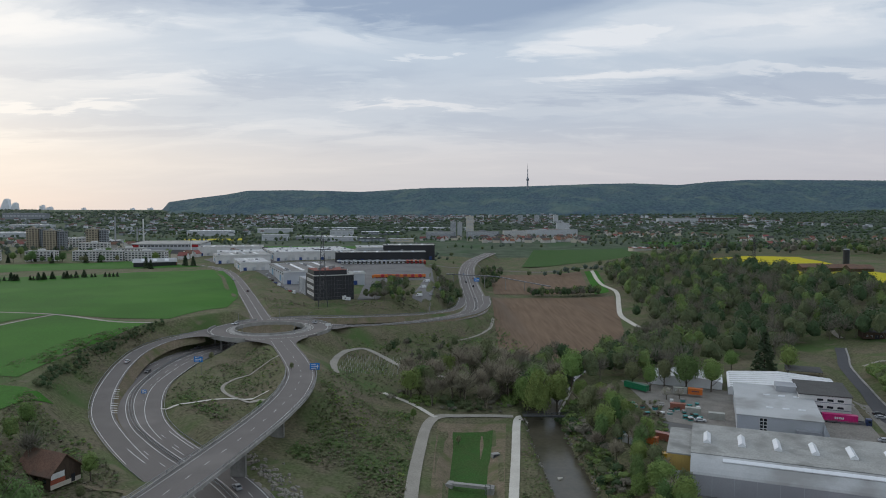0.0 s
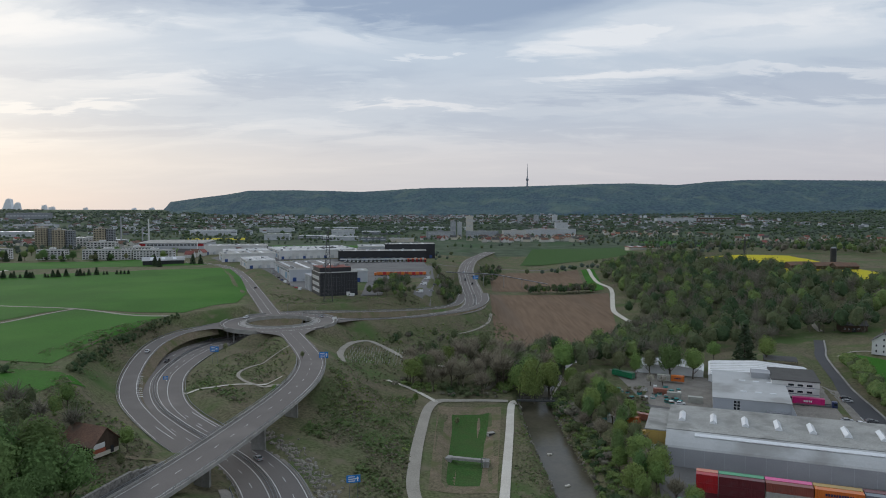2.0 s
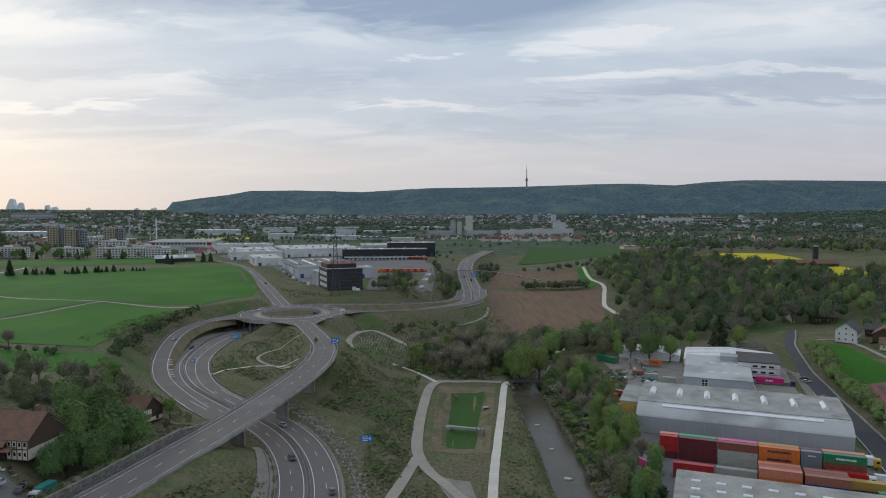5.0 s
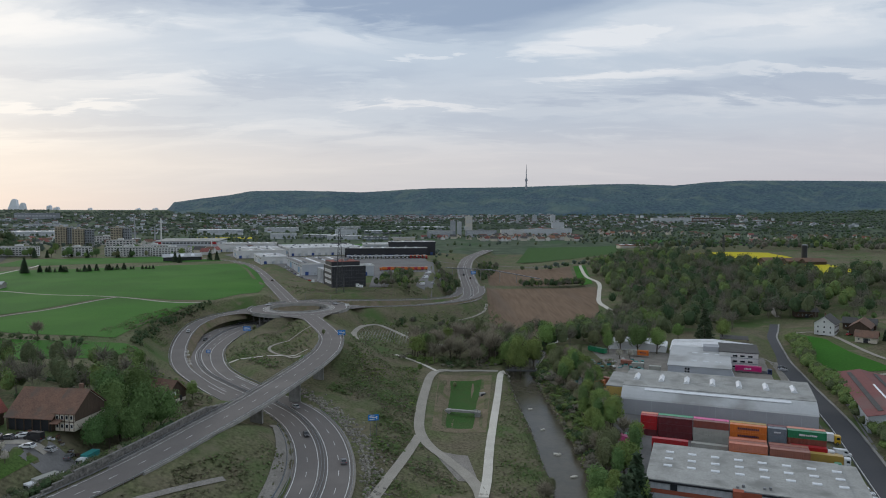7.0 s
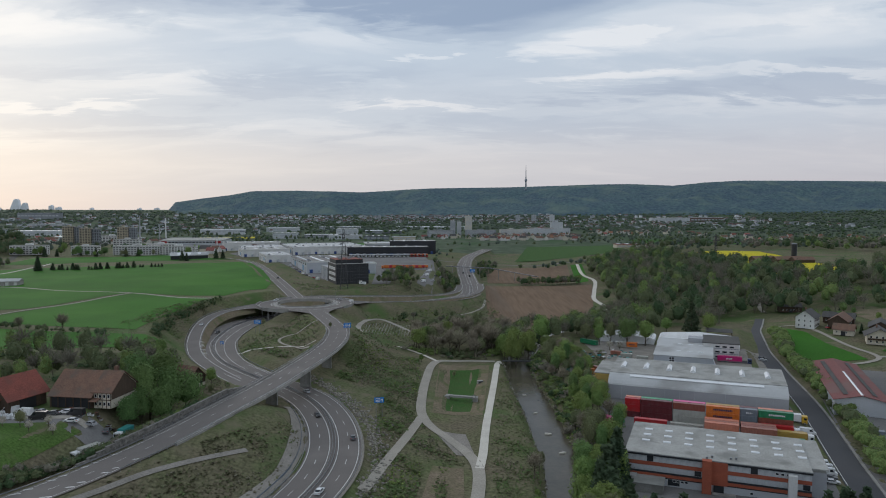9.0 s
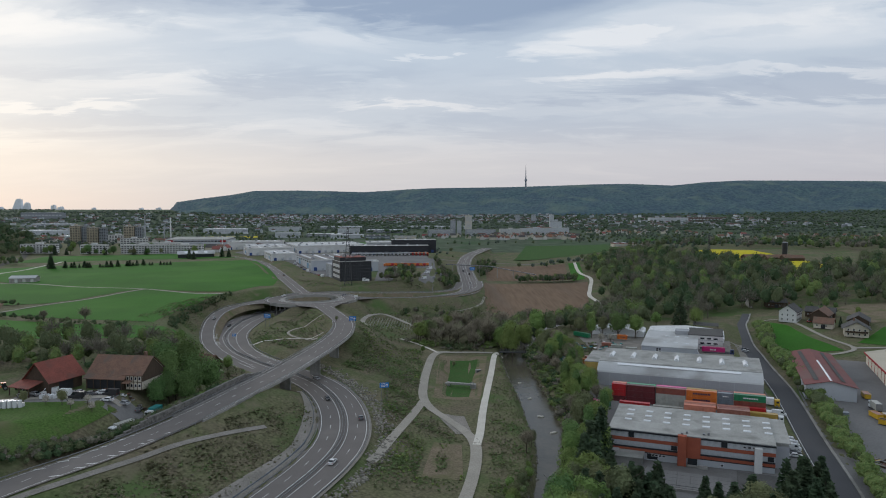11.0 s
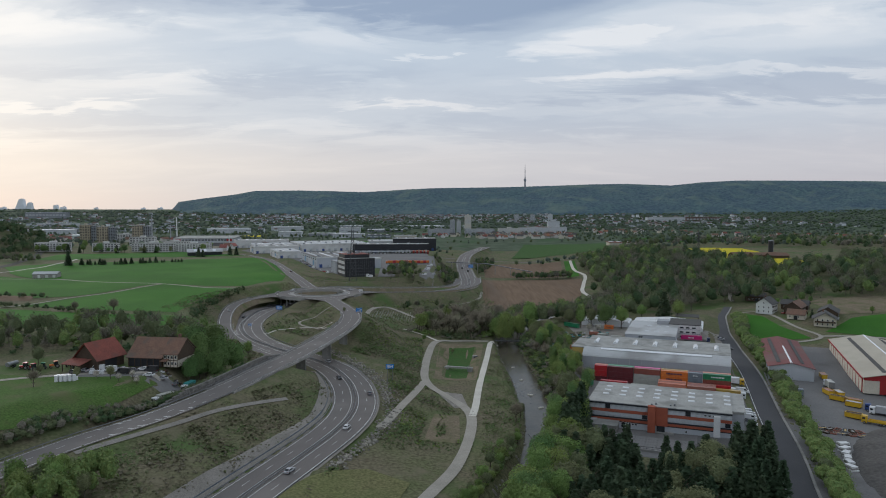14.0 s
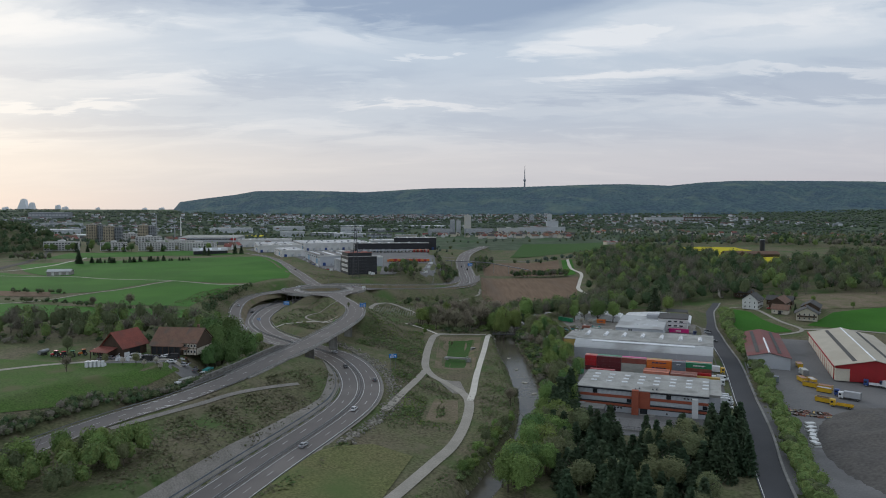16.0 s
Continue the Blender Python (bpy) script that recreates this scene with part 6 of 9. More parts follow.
for k, (x, y, tw, cab, bx) in enumerate(((117, -10, 72, "blue", "silver"), (118, -13.5, 72, "white", "silver"), (113, -26, 72, "yellow", "yellow"), (105, 22, 8, "white", "stone"), (132, 10, 80, "blue", "white"), (138, 8, 20, "navy", "white"), (86, 8, 90, "silver", "stone"), (86, 1, 90, "silver", "slate"))):
    lorry(*yard(x, y), land_at(*yard(x, y)) + 0.12, tw - 21, cab, bx, "builder's lorry parked on the yard", 6.5, k % 2 == 0, "yard lorries")
for k in range(6):
    x, y = 96 - 0.2 * k, -58 - 4.4 * k
    rb = thing("rubble_heap", on_land(*yard(x + 3, y), 20 * k, 0.1), "pile of pale concrete slabs under sheeting", "rubble", "slab piles")
    for j in range(3):
        part("slab", Shape().prism([(-2.2 + 0.3 * j, -1.3), (2.0, -1.2 + 0.2 * j), (2.3 - 0.3 * j, 1.1), (-1.9, 1.4 - 0.2 * j)], 0.55 * j, 0.55 * j + 0.48), ("white_paint", "concrete", "white_paint")[j], rb)
for k in range(14):
    x, y = 92 + 2.6 * (k % 7), -40 - 4.5 * (k // 7)
    rb = thing("scrap_frame", on_land(*yard(x, y), 15 * k, 0.1), "rusty steel frame and timber lying in the yard", "scrap", "scrap frames")
    part("frame", Shape().box(-2, 2, -1, -0.8, 0, 0.6).box(-2, 2, 0.8, 1, 0, 0.6).box(-2, -1.8, -1, 1, 0, 0.6).box(1.8, 2, -1, 1, 0, 0.6), ("paint_rust", "steel", "wood_dark")[k % 3], rb)
    part("board", Shape().box(-1.7, 1.7, -0.5, 0.2, 0.1, 0.5), ("wood_dark", "paint_ochre", "concrete")[k % 3], rb)
# the great earth heap
HC = yard(136, -78)
n = 46
hv, hf = [], []
for i in range(n):
    for j in range(n):
        u, w = (i / (n - 1) - 0.5) * 84, (j / (n - 1) - 0.5) * 120
        r = math.hypot(u / 36, w / 56)
        hgt = 9.5 * max(0.0, 1 - r) ** 0.75 if r < 1 else 0.0
        hgt += 1.4 * noise.noise((u / 9, w / 9, 0.3)) * min(1, hgt / 2)
        cx, cy = HC[0] + u * math.cos(YARD) - w * math.sin(YARD), HC[1] + u * math.sin(YARD) + w * math.cos(YARD)
        hv.append((cx, cy, hgt))
base = land([p[0] for p in hv], [p[1] for p in hv])
hv = [(p[0], p[1], p[2] + b - (0.25 if p[2] <= 0 else -0.1)) for p, b in zip(hv, base)]
hf = [(i * n + j, (i + 1) * n + j, (i + 1) * n + j + 1, i * n + j + 1) for i in range(n - 1) for j in range(n - 1)]
mat("heap_earth", (0.105, 0.098, 0.09), (0.085, 0.08, 0.075), 0.08, 0.95, grain=0.9, amount=0.25, bump=0.3)
tagged(new("earth_heap", mesh_of("earth_heap", hv, hf, "heap_earth", smooth_faces=True)), "great heap of grey-brown excavated earth", "heap")
# pale kerb along the service road
kb = shifted(SERVICE_ROAD, -0.5 - svc_half)
tagged(new("kerb", Shape().sweep(kb, [(-0.45, -0.3), (0.45, -0.3), (0.45, 0.35), (-0.45, 0.35)]).mesh("kerb", "concrete")), "pale concrete kerb beside the service road", "kerb", kind="structure")

# ---- the farm beneath the big trees ----
FZ = 22.3


def gable(t, L, Wd, eave, ridge, wall, roof, over=0.5, roof_label=""):
    """A gabled house along its own x, centred; walls and two roof slopes as parts."""
    part("wall", Shape().bar([(-Wd / 2, 0), (Wd / 2, 0), (Wd / 2, eave), (0, ridge - 0.1), (-Wd / 2, eave)], -L / 2, L / 2), wall, t)
    k = (ridge - eave) / (Wd / 2)
    for s in (-1, 1):
        e = (s * (Wd / 2 + over), eave - k * over)
        part("roof_slope", Shape().bar([e, (0, ridge), (0, ridge + 0.22), (e[0], e[1] + 0.22)], -L / 2 - over, L / 2 + over), roof, t, roof_label)


barn = thing("barn", pose(-142.3, 124, FZ, 0, 0, 70), "dark timber barn with a red tiled roof", "barn")
gable(barn, 14, 11.5, 4.9, 10.8, "wood_dark", "roof_red", 1.0, "red clay tile roof")
part("lean_to_roof", Shape().bar_y([(-13.0, 3.0), (-6.9, 4.4), (-6.9, 4.6), (-13.0, 3.2)], -3, 7), "roof_red", barn)
for py in (-2.6, 2, 6.6):
    part("post", Shape().box(-12.7, -12.4, py - .15, py + .15, 0, 3.1), "wood_dark", barn)
part("barn_door", Shape().box(-3, 3, -5.83, -5.75, 0, 4.0), "wall_black", barn)
house = thing("farmhouse", pose(-121.9, 130.7, FZ, 0, 0, -9), "long old farmhouse with brown tiled roof and timber front", "farmhouse")
gable(house, 14.5, 16, 4.4, 10.8, "wood_dark", "roof_tile", 0.9, "weathered brown tile roof")
dwelling = thing("farm_dwelling", pose(-111.3, 129.0, FZ, 0, 0, -9), "half-timbered farm dwelling with tiled roof", "farmhouse")
gable(dwelling, 6.5, 14, 5.6, 10.9, "wall_cream", "roof_tile", 0.6, "newer red-brown tile roof")
for k in range(5):
    part("timber", Shape().box(-3.2 + k * 1.55, -3.0 + k * 1.55, -7.08, -6.98, 0, 5.4), "wood_dark", dwelling)
part("timber", Shape().box(-3.25, 3.25, -7.1, -6.97, 2.7, 2.95), "wood_dark", dwelling)
windows(dwelling, 0.9, 1.2, [(-2.3 + k * 1.55, -7.02, z) for k in range(4) for z in (1.5, 4.1)])
part("gable_board", Shape().bar([(-6.9, 2.9), (6.9, 2.9), (6.9, 5.4), (0, 10.6), (-6.9, 5.4)], 3.27, 3.33), "wood_dark", dwelling, "dark weathered gable boards")
part("chimney", Shape().box(-0.5, 0.5, 0.5, 1.5, 9, 12.4), "roof_tile", dwelling)
part("porch_roof", Shape().bar([(-9.6, 2.7), (-7.0, 3.3), (-7.0, 3.5), (-9.6, 2.9)], -3.2, -0.4), "roof_tile", dwelling)
for k in range(6):
    part("post", Shape().box(-7.1 + k * 2.78, -6.85 + k * 2.78, -8.8, -8.55, 0, 4.0), "wood_dark", house)
# flat black panel stands in for the shade inside the cart shed bays
part("open_bay", Shape().box(-7.0, 7.0, -8.08, -8.0, 0.1, 3.6), "wall_black", house, "black panel standing for the shaded open bays of the cart shed")
hutch = thing("field_barn", on_land(-111.5, 192.5, -24), "brown timber barn with a worn tiled roof", "barn")
gable(hutch, 14, 9.5, 4.2, 8.6, "wood_dark", "roof_tile", 0.7, "worn brown tile roof")
part("plinth", Shape().box(7.02, 7.08, -4.7, 4.7, 0, 1.3), "wall_cream", hutch, "pale rendered plinth")
part("red_boards", Shape().box(7.02, 7.07, -4.7, -0.2, 1.35, 2.6), "brick_red", hutch, "red-brown boards")
part("white_panel", Shape().box(7.02, 7.1, -4.5, -0.4, 2.7, 4.3), "white_paint", hutch)
part("barn_door", Shape().box(7.09, 7.14, 1.6, 2.8, 0.2, 2.4), "wall_black", hutch)
for k in range(4):
    part("window", Shape().box(-5.5 + 3.2 * k, -4.2 + 3.2 * k, -4.82, -4.75, 1.6, 2.8), "glass_dark", hutch)
track_yard = field("farm_yard", [(-150, 120), (-128, 118), (-100, 116)], [(-150, 106), (-124, 106), (-98, 104)], "yard_paving", "worn asphalt farmyard", 4, 0.2, "yard")
rnd = random.Random(9)
COL = ("white", "silver", "grey", "white", "black", "silver", "grey", "white")
for k, (x, y, tw) in enumerate(((-134, 115, 80), (-130, 117, 70), (-125, 115, 95), (-121, 116, 90), (-117, 114.5, 80), (-112, 113, 75), (-108, 116, 10), (-116, 109.5, 85), (-140, 117, 100), (-144.5, 115.5, 60), (-148, 113, 40), (-106, 107, 120), (-127, 111, 88))):
    car(x, y, land_at(x, y) + 0.22, tw, COL[k % 8], COL[k % 8] + " car parked in the farmyard", "car" if k % 4 else "van", "farmyard cars")
lorry(-108, 99, land_at(-108, 99) + 0.05, 152, "white", "stone", "old white cattle lorry in the grass", 6.5)
lorry(-104, 117, land_at(-104, 117) + 0.05, 170, "white", "teal", "green and white box lorry beside the hedge", 5.0)
mat("bale_wrap", (0.72, 0.73, 0.75), (0.66, 0.67, 0.69), 1.5, 0.35, grain=4, amount=0.06)
bale = Shape().cyl(0, 0, 0, 1.2, 0.66, n=14).mesh("silage_bale", "bale_wrap")
for k in range(10):
    x, y = -146.5 + (k % 5) * 1.45, 98.6 + (k % 5) * 0.5 + (k // 5) * 1.4
    for lv in range(2 if k < 8 else 1):
        tagged(new("silage_bale", bale), "white film-wrapped silage bale in a stack", "bale", "silage bales").matrix_basis = pose(x, y, land_at(x, y) + 0.22 + 1.2 * lv)
for k in range(7):
    x, y = -140 + (k % 4) * 1.6, 111.5 + (k // 4) * 1.3
    tagged(new("silage_bale", bale), "white film-wrapped silage bale beside the yard", "bale", "silage bales").matrix_basis = pose(x, y, land_at(x, y) + 0.22)


def tractor(x, y, turn, colour, label):
    t = thing("tractor", on_land(x, y, turn, 0.15), label, "tractor", "tractors")
    part("bonnet", Shape().box(-0.4, 0.4, 0.3, 2.0, 0.8, 1.6), paint(colour, (.5, .5, .5)), t)
    part("cab", Shape().box(-0.7, 0.7, -1.0, 0.4, 1.2, 2.6), "glass_dark", t)
    part("cab_roof", Shape().box(-0.8, 0.8, -1.1, 0.5, 2.6, 2.75), paint(colour, (.5, .5, .5)), t)
    wheels(t, (-0.85, 0.85), (-0.8,), 0.8, 0.45)
    wheels(t, (-0.75, 0.75), (1.6,), 0.5, 0.35)
    return t


for x, y, tw, c in ((-166, 117, 60, "red"), (-163, 119, 20, "green"), (-170, 118, 90, "red"), (-151, 121, 40, "red"), (-155, 124, 10, "orange"), (-148, 127, 70, "red"), (-160, 122, 130, "orange")):
    tractor(x, y, tw, c, c + " farm tractor parked in the grass")
tank = thing("slurry_tank", on_land(-177, 121, 80, 0.15), "grey slurry tank trailer on two wheels", "trailer")
part("tank", Shape().bar([(0.95 * math.cos(6.283 * k / 12), 1.5 + 0.95 * math.sin(6.283 * k / 12)) for k in range(12)], -2.6, 2.6), "steel", tank)
wheels(tank, (-0.5, 0.5), (-0.9, 0.9), 0.5, 0.3)
for k in range(22):
    x, y = rnd.uniform(-140, -104), rnd.uniform(117.5, 121)
    o = thing("farm_clutter", on_land(x, y, rnd.uniform(0, 180), 0.2), "crates and implements standing along the barn", "clutter", "farm clutter")
    part("crate", Shape().box(-0.5, 0.5, -0.35, 0.35, 0, 0.7), rnd.choice(["wood_dark", "concrete", "wood_dark", "paint_white", "paint_rust"]), o)
    part("lid", Shape().box(-0.54, 0.54, -0.39, 0.39, 0.7, 0.78), rnd.choice(["wood_dark", "steel"]), o)
hut = thing("field_barn", on_land(-363, 473, 8), "weathered grey plank barn alone in the field", "barn")
mat("plank_grey", (0.33, 0.31, 0.29), (0.25, 0.24, 0.23), 0.6, 0.9, grain=2, amount=0.25, stretch=(2.5, 2.5, 0.4))
gable(hut, 21, 9, 3.8, 5.6, "plank_grey", "roof_sheet", 0.5, "pale grey sheet roof")
for k in range(6):
    part("door_panel", Shape().box(-9.4 + 3.2 * k, -7.0 + 3.2 * k, -4.58, -4.5, 0.1, 3.0), "wall_white" if k % 2 else "plank_grey", hut)

# ---- the farm by the wood on the other side ----
white_house = thing("white_house", on_land(238, 346, 50), "white three-storey farmhouse with dark roof and shutters", "house")
gable(white_house, 15, 11, 7.4, 11.6, "wall_white", "roof_dark", 0.8, "dark tiled roof")
windows(white_house, 0.9, 1.3, [(-5.4 + 2.7 * k, -5.52, z) for k in range(5) for z in (2.0, 5.2)])
windows(white_house, 0.9, 1.3, [(-7.52, y, z) for y in (-3.4, 0.0, 3.4) for z in (2.0, 5.0)] + [(-7.52, 0, 8.2)], -90)
shut = Shape().box(-0.22, 0.22, -0.08, -0.02, -0.65, 0.65).mesh("shutter", "wood_dark")
for k in range(5):
    for z in (2.0, 5.2):
        for s in (-0.7, 0.7):
            part("shutter", shut, None, white_house, at=pose(-5.4 + 2.7 * k + s, -5.5, z))
part("chimney", Shape().box(-0.4, 0.4, 0.6, 1.4, 10, 12.9), "roof_tile", white_house)
cream = thing("cream_house", on_land(254, 297, 62), "cream country house with brown balconies and broad roof", "house")
gable(cream, 14, 13, 5.4, 9.2, "wall_cream", "roof_dark", 1.4, "broad dark tiled roof")
windows(cream, 1.0, 1.3, [(-7.02, y, z) for y in (-4.4, -1.5, 1.5, 4.4) for z in (1.7, 4.3)], -90)
windows(cream, 1.0, 1.3, [(-4.8 + 3.2 * k, -6.52, z) for k in range(4) for z in (1.7, 4.3)])
part("balcony", Shape().box(-8.4, -7.05, -6.0, 6.0, 2.7, 2.85).box(-8.45, -8.35, -6.0, 6.0, 2.85, 3.8), "wood_dark", cream, "brown timber balcony")
part("chimney", Shape().box(1.4, 2.2, 0.8, 1.6, 8, 10.6), "roof_tile", cream)
FARM = (("farm_building", 256, 340, 52, 20, 11, 4.4, 8.2, "wood_dark", "roof_tile", "brown timber barn with weathered tile roof"), ("farm_building", 268, 318, 58, 20, 12, 4.4, 7.8, "wood_dark", "roof_dark", "dark timber barn with black roof"),
        ("farm_building", 247, 320, -38, 11, 8, 3.6, 6.6, "wall_cream", "roof_tile", "low cream annex with brown tiled roof"), ("farm_building", 262, 352, -34, 18, 10, 4.0, 6.8, "wood_dark", "roof_dark", "long black-roofed cattle shed"),
        ("farm_building", 262, 418, -14, 15, 10, 4.4, 6.6, "wood_dark", "roof_dark", "small dark field barn"))
for nme, x, y, tw, L, Wd, e, r, wl, rf, lab in FARM:
    t = thing(nme, on_land(x, y, tw), lab, "farm building", "farm buildings")
    gable(t, L, Wd, e, r, wl, rf, 0.7)
    windows(t, 0.9, 1.1, [(-L / 2 + 2 + 2.6 * k, -Wd / 2 - 0.02, 1.9) for k in range(int((L - 3) / 2.6))])
    part("door", Shape().box(-1.2, 1.2, -Wd / 2 - 0.08, -Wd / 2, 0, 2.6), "wall_black", t)
for k, (x, y) in enumerate(((270, 312), (266, 308), (250, 340), (246, 336))):
    car(x, y, land_at(x, y) + 0.2, 40 * k, ("white", "silver", "teal", "red")[k], "car parked at the farm", "car", "farm cars")

# silo, its farm and the bungalow roofs in the wood
silo = thing("silo", on_land(404, 694), "tall dark blue tower silo with steel ladder", "silo")
part("tower", Shape().cyl(0, 0, 0, 19, 3.0, n=24), "wall_black", silo)
part("dome", Shape().cyl(0, 0, 19, 20.0, 3.0, 1.6, 24), "steel", silo)
part("ladder", Shape().beam((3.15, -0.3, 0), (3.15, -0.3, 20), 0.3).beam((3.15, 0.3, 0), (3.15, 0.3, 20), 0.3), "steel", silo)
for x, y, tw, L in ((385, 672, 5, 30), (366, 690, 8, 26), (396, 660, 0, 22)):
    t = thing("cattle_shed", on_land(x, y, tw), "low cattle shed with brown roof beside the silo", "farm building", "silo farm sheds")
    gable(t, L, 13, 3.6, 6.6, "wood_dark", "roof_tile", 0.6)

# ---- the logistics quarter north of the roundabout ----
BA = 22.0
black = thing("black_office_building", pose(-95, 511, 19.6, 0, 0, BA), "black clad office block with pale window bands", "building")
part("wall", Shape().box(0, 30, 0, 31, -1, 18.4), "wall_black", black)
part("roof", Shape().box(-0.2, 30.2, -0.2, 31.2, 18.4, 18.7), "roof_gravel", black)
part("roof_storey", Shape().box(1, 26, 5, 29, 18.7, 22.0), "wall_black", black)
part("roof_deck", Shape().box(1, 26, 5, 29, 22.0, 22.3), "roof_red", black, "reddish roof surface with plant")
for k in range(3):
    z = 3.2 + 4.9 * k
    part("window_band", Shape().box(-0.14, -0.02, 2, 27, z, z + 2.6), "wall_white", black, "pale horizontal band")
    for j in range(8):
        part("window", Shape().box(-0.2, -0.15, 3.0 + 2.9 * j, 5.0 + 2.9 * j, z + 0.6, z + 2.0), "panel_strip", black)
for k in range(14):
    part("cladding_seam", Shape().box(2.1 * k + 0.5, 2.1 * k + 0.58, -0.05, -0.01, 0, 18.2), "paint_grey", black)
for k in range(5):
    part("cladding_joint", Shape().box(0, 30, -0.06, -0.01, 3.0 * k + 2.6, 3.0 * k + 2.7), "paint_grey", black)
part("gate", Shape().box(21, 24, -0.1, -0.02, 0, 3.2), "white_paint", black)
for k, (x, y) in enumerate(((5, 10), (9, 22), (14, 12), (19, 24), (24, 14), (16, 18))):
    part("roof_unit", Shape().box(x, x + 2.4, y, y + 2.0, 22.3, 23.8 + 0.4 * (k % 2)), "steel", black)
part("side_wing", Shape().box(-0.5, 24, 31.2, 58, -1, 13.5), "wall_grey", black, "lower grey wing with printed pattern")
for k in range(9):
    part("wing_panel", Shape().box(-0.58, -0.52, 32 + 2.8 * k, 34.4 + 2.8 * k, 1 + (k % 3), 12.4), "wall_light_grey" if k % 2 else "paint_slate", black)
for k in range(5):
    part("duct", Shape().cyl(3 + 4 * k, 36 + (k % 2) * 6, 13.5, 17.0 + (k % 2), 0.7, n=10), "steel", black)

HALLS = [  # name, x, y, turn, length, depth, height, wall, roof, label
    ("logistics_hall", -142, 618, 22, 58, 92, 12, "wall_light_grey", "roof_felt", "pale logistics hall with blue stripes and grey felt roof"),
    ("logistics_hall", -205, 845, 22, 104, 96, 11, "wall_white", "roof_sheet", "long white hall with ribbed roof"),
    ("logistics_hall", -208, 712, 22, 30, 66, 9, "wall_white", "roof_sheet", "white workshop hall with blue trim"),
    ("logistics_hall", -262, 800, 22, 62, 44, 10, "wall_white", "roof_gravel", "white hall with grey flat roof"),
    ("logistics_hall", -282, 868, 18, 58, 50, 9, "wall_light_grey", "roof_sheet", "low pale hall with sheet roof"),
    ("logistics_hall", -330, 935, 12, 84, 40, 12, "wall_white", "roof_gravel", "white industrial block with flat roof"),
    ("logistics_hall", -120, 975, 10, 70, 44, 9, "wall_light_grey", "roof_sheet", "grey hall with light sheet roof"),
    ("depot_hall", -128, 826, 4, 108, 34, 12, "wall_black", "roof_gravel", "black depot hall with flat roof"),
    ("depot_hall", -74, 864, 4, 64, 40, 18, "wall_black", "roof_gravel", "tall black depot block"),
    ("office_block", -82, 612, 14, 13, 14, 11, "wall_light_grey", "roof_gravel", "small white office block with dark windows"),
]
for nme, x, y, tw, L, D, H, wl, rf, lab in HALLS:
    z = land_at(x, y)
    t = thing(nme, pose(x, y, z - 0.5, 0, 0, tw), lab, "hall", "logistics halls")
    part("wall", Shape().box(0, L, 0, D, 0, H), wl, t)
    part("roof", Shape().box(-0.4, L + 0.4, -0.4, D + 0.4, H, H + 0.4), rf, t)
    for y0 in (-0.55, D + 0.4):
        part("parapet", Shape().box(-0.5, L + 0.5, y0, y0 + 0.15, H - 0.6, H + 0.7), "wall_white" if wl != "wall_black" else "wall_black", t)
    for k in range(int(L / 9)):
        part("loading_gate", Shape().box(3 + 9 * k, 6.4 + 9 * k, -0.1, -0.01, 0.5, 4.4), "panel_strip" if k % 3 else "paint_blue", t)
    for k in range(int(D / 12)):
        part("side_panel", Shape().box(-0.1, -0.01, 2 + 12 * k, 11 + 12 * k, 0.5 + (k % 2) * 2, H * (0.55 + 0.12 * (k % 3))), ("wall_grey", "facade_blue", "panel_strip", "wall_light_grey")[k % 4], t)
        part("window_strip", Shape().box(-0.16, -0.11, 3 + 12 * k, 9 + 12 * k, H * 0.76, H * 0.88), "glass_dark", t)
    ribs = max(2, int(L / 14)) if rf != "roof_sheet" else int(L / 6)
    for k in range(ribs):
        w_ = 3.0 if rf != "roof_sheet" else 1.4
        part("roof_light", Shape().box(4 + (L - 6) * k / ribs, 4 + w_ + (L - 6) * k / ribs, 4, D - 4, H + 0.4, H + 0.75), "skylight_white" if k % 2 else "panel_strip", t)
    for k in range(int(D * L / 700)):
        ux, uy = 3 + (k * 37.7) % (L - 8), 5 + (k * 23.3) % (D - 10)
        part("roof_unit", Shape().box(ux, ux + 2.6, uy, uy + 2.0, H + 0.75, H + 2.2), "steel", t)
# ribbed roof stripes of the long hall and the covered bays
canopy = thing("bay_canopy", pose(-124, 812, 20, 0, 0, 4), "long dark canopy over the loading bays", "canopy")
part("roof", Shape().box(0, 104, 0, 12, 6.0, 6.6), "wall_black", canopy)
part("edge", Shape().box(0, 104, -0.2, 0.0, 5.7, 6.9), "skylight_white", canopy)
for k in range(8):
    part("column", Shape().box(2 + 14 * k, 2.4 + 14 * k, 0.2, 0.6, -1, 6.0), "dark_steel", canopy)
field("hall_yard", [(-226, 800), (-190, 705), (-146, 612), (-112, 545)], [(-130, 860), (-110, 800), (-84, 700), (-66, 640)], "yard_paving", "worn asphalt between the halls", 8, 0.24, "yard")
field("hall_yard_north", [(-300, 870), (-262, 800), (-226, 800)], [(-300, 960), (-200, 960), (-120, 900)], "yard_paving", "worn asphalt round the northern halls", 8, 0.2, "yard")
field("depot_yard", [(-130, 806), (-60, 811), (4, 812)], [(-72, 652), (-40, 652), (0, 660)], "yard_paving", "wide asphalt yard of the depot", 8, 0.3, "yard")
field("depot_forecourt", [(-72, 652), (-50, 655)], [(-64, 516), (-48, 520)], "yard_paving", "asphalt forecourt beside the black building", 6, 0.3, "yard")
field("parking_lot", [(-16, 700), (-5, 702)], [(-24, 537), (-10, 540)], "yard_paving", "narrow gravel car park", 5, 0.3, "yard")
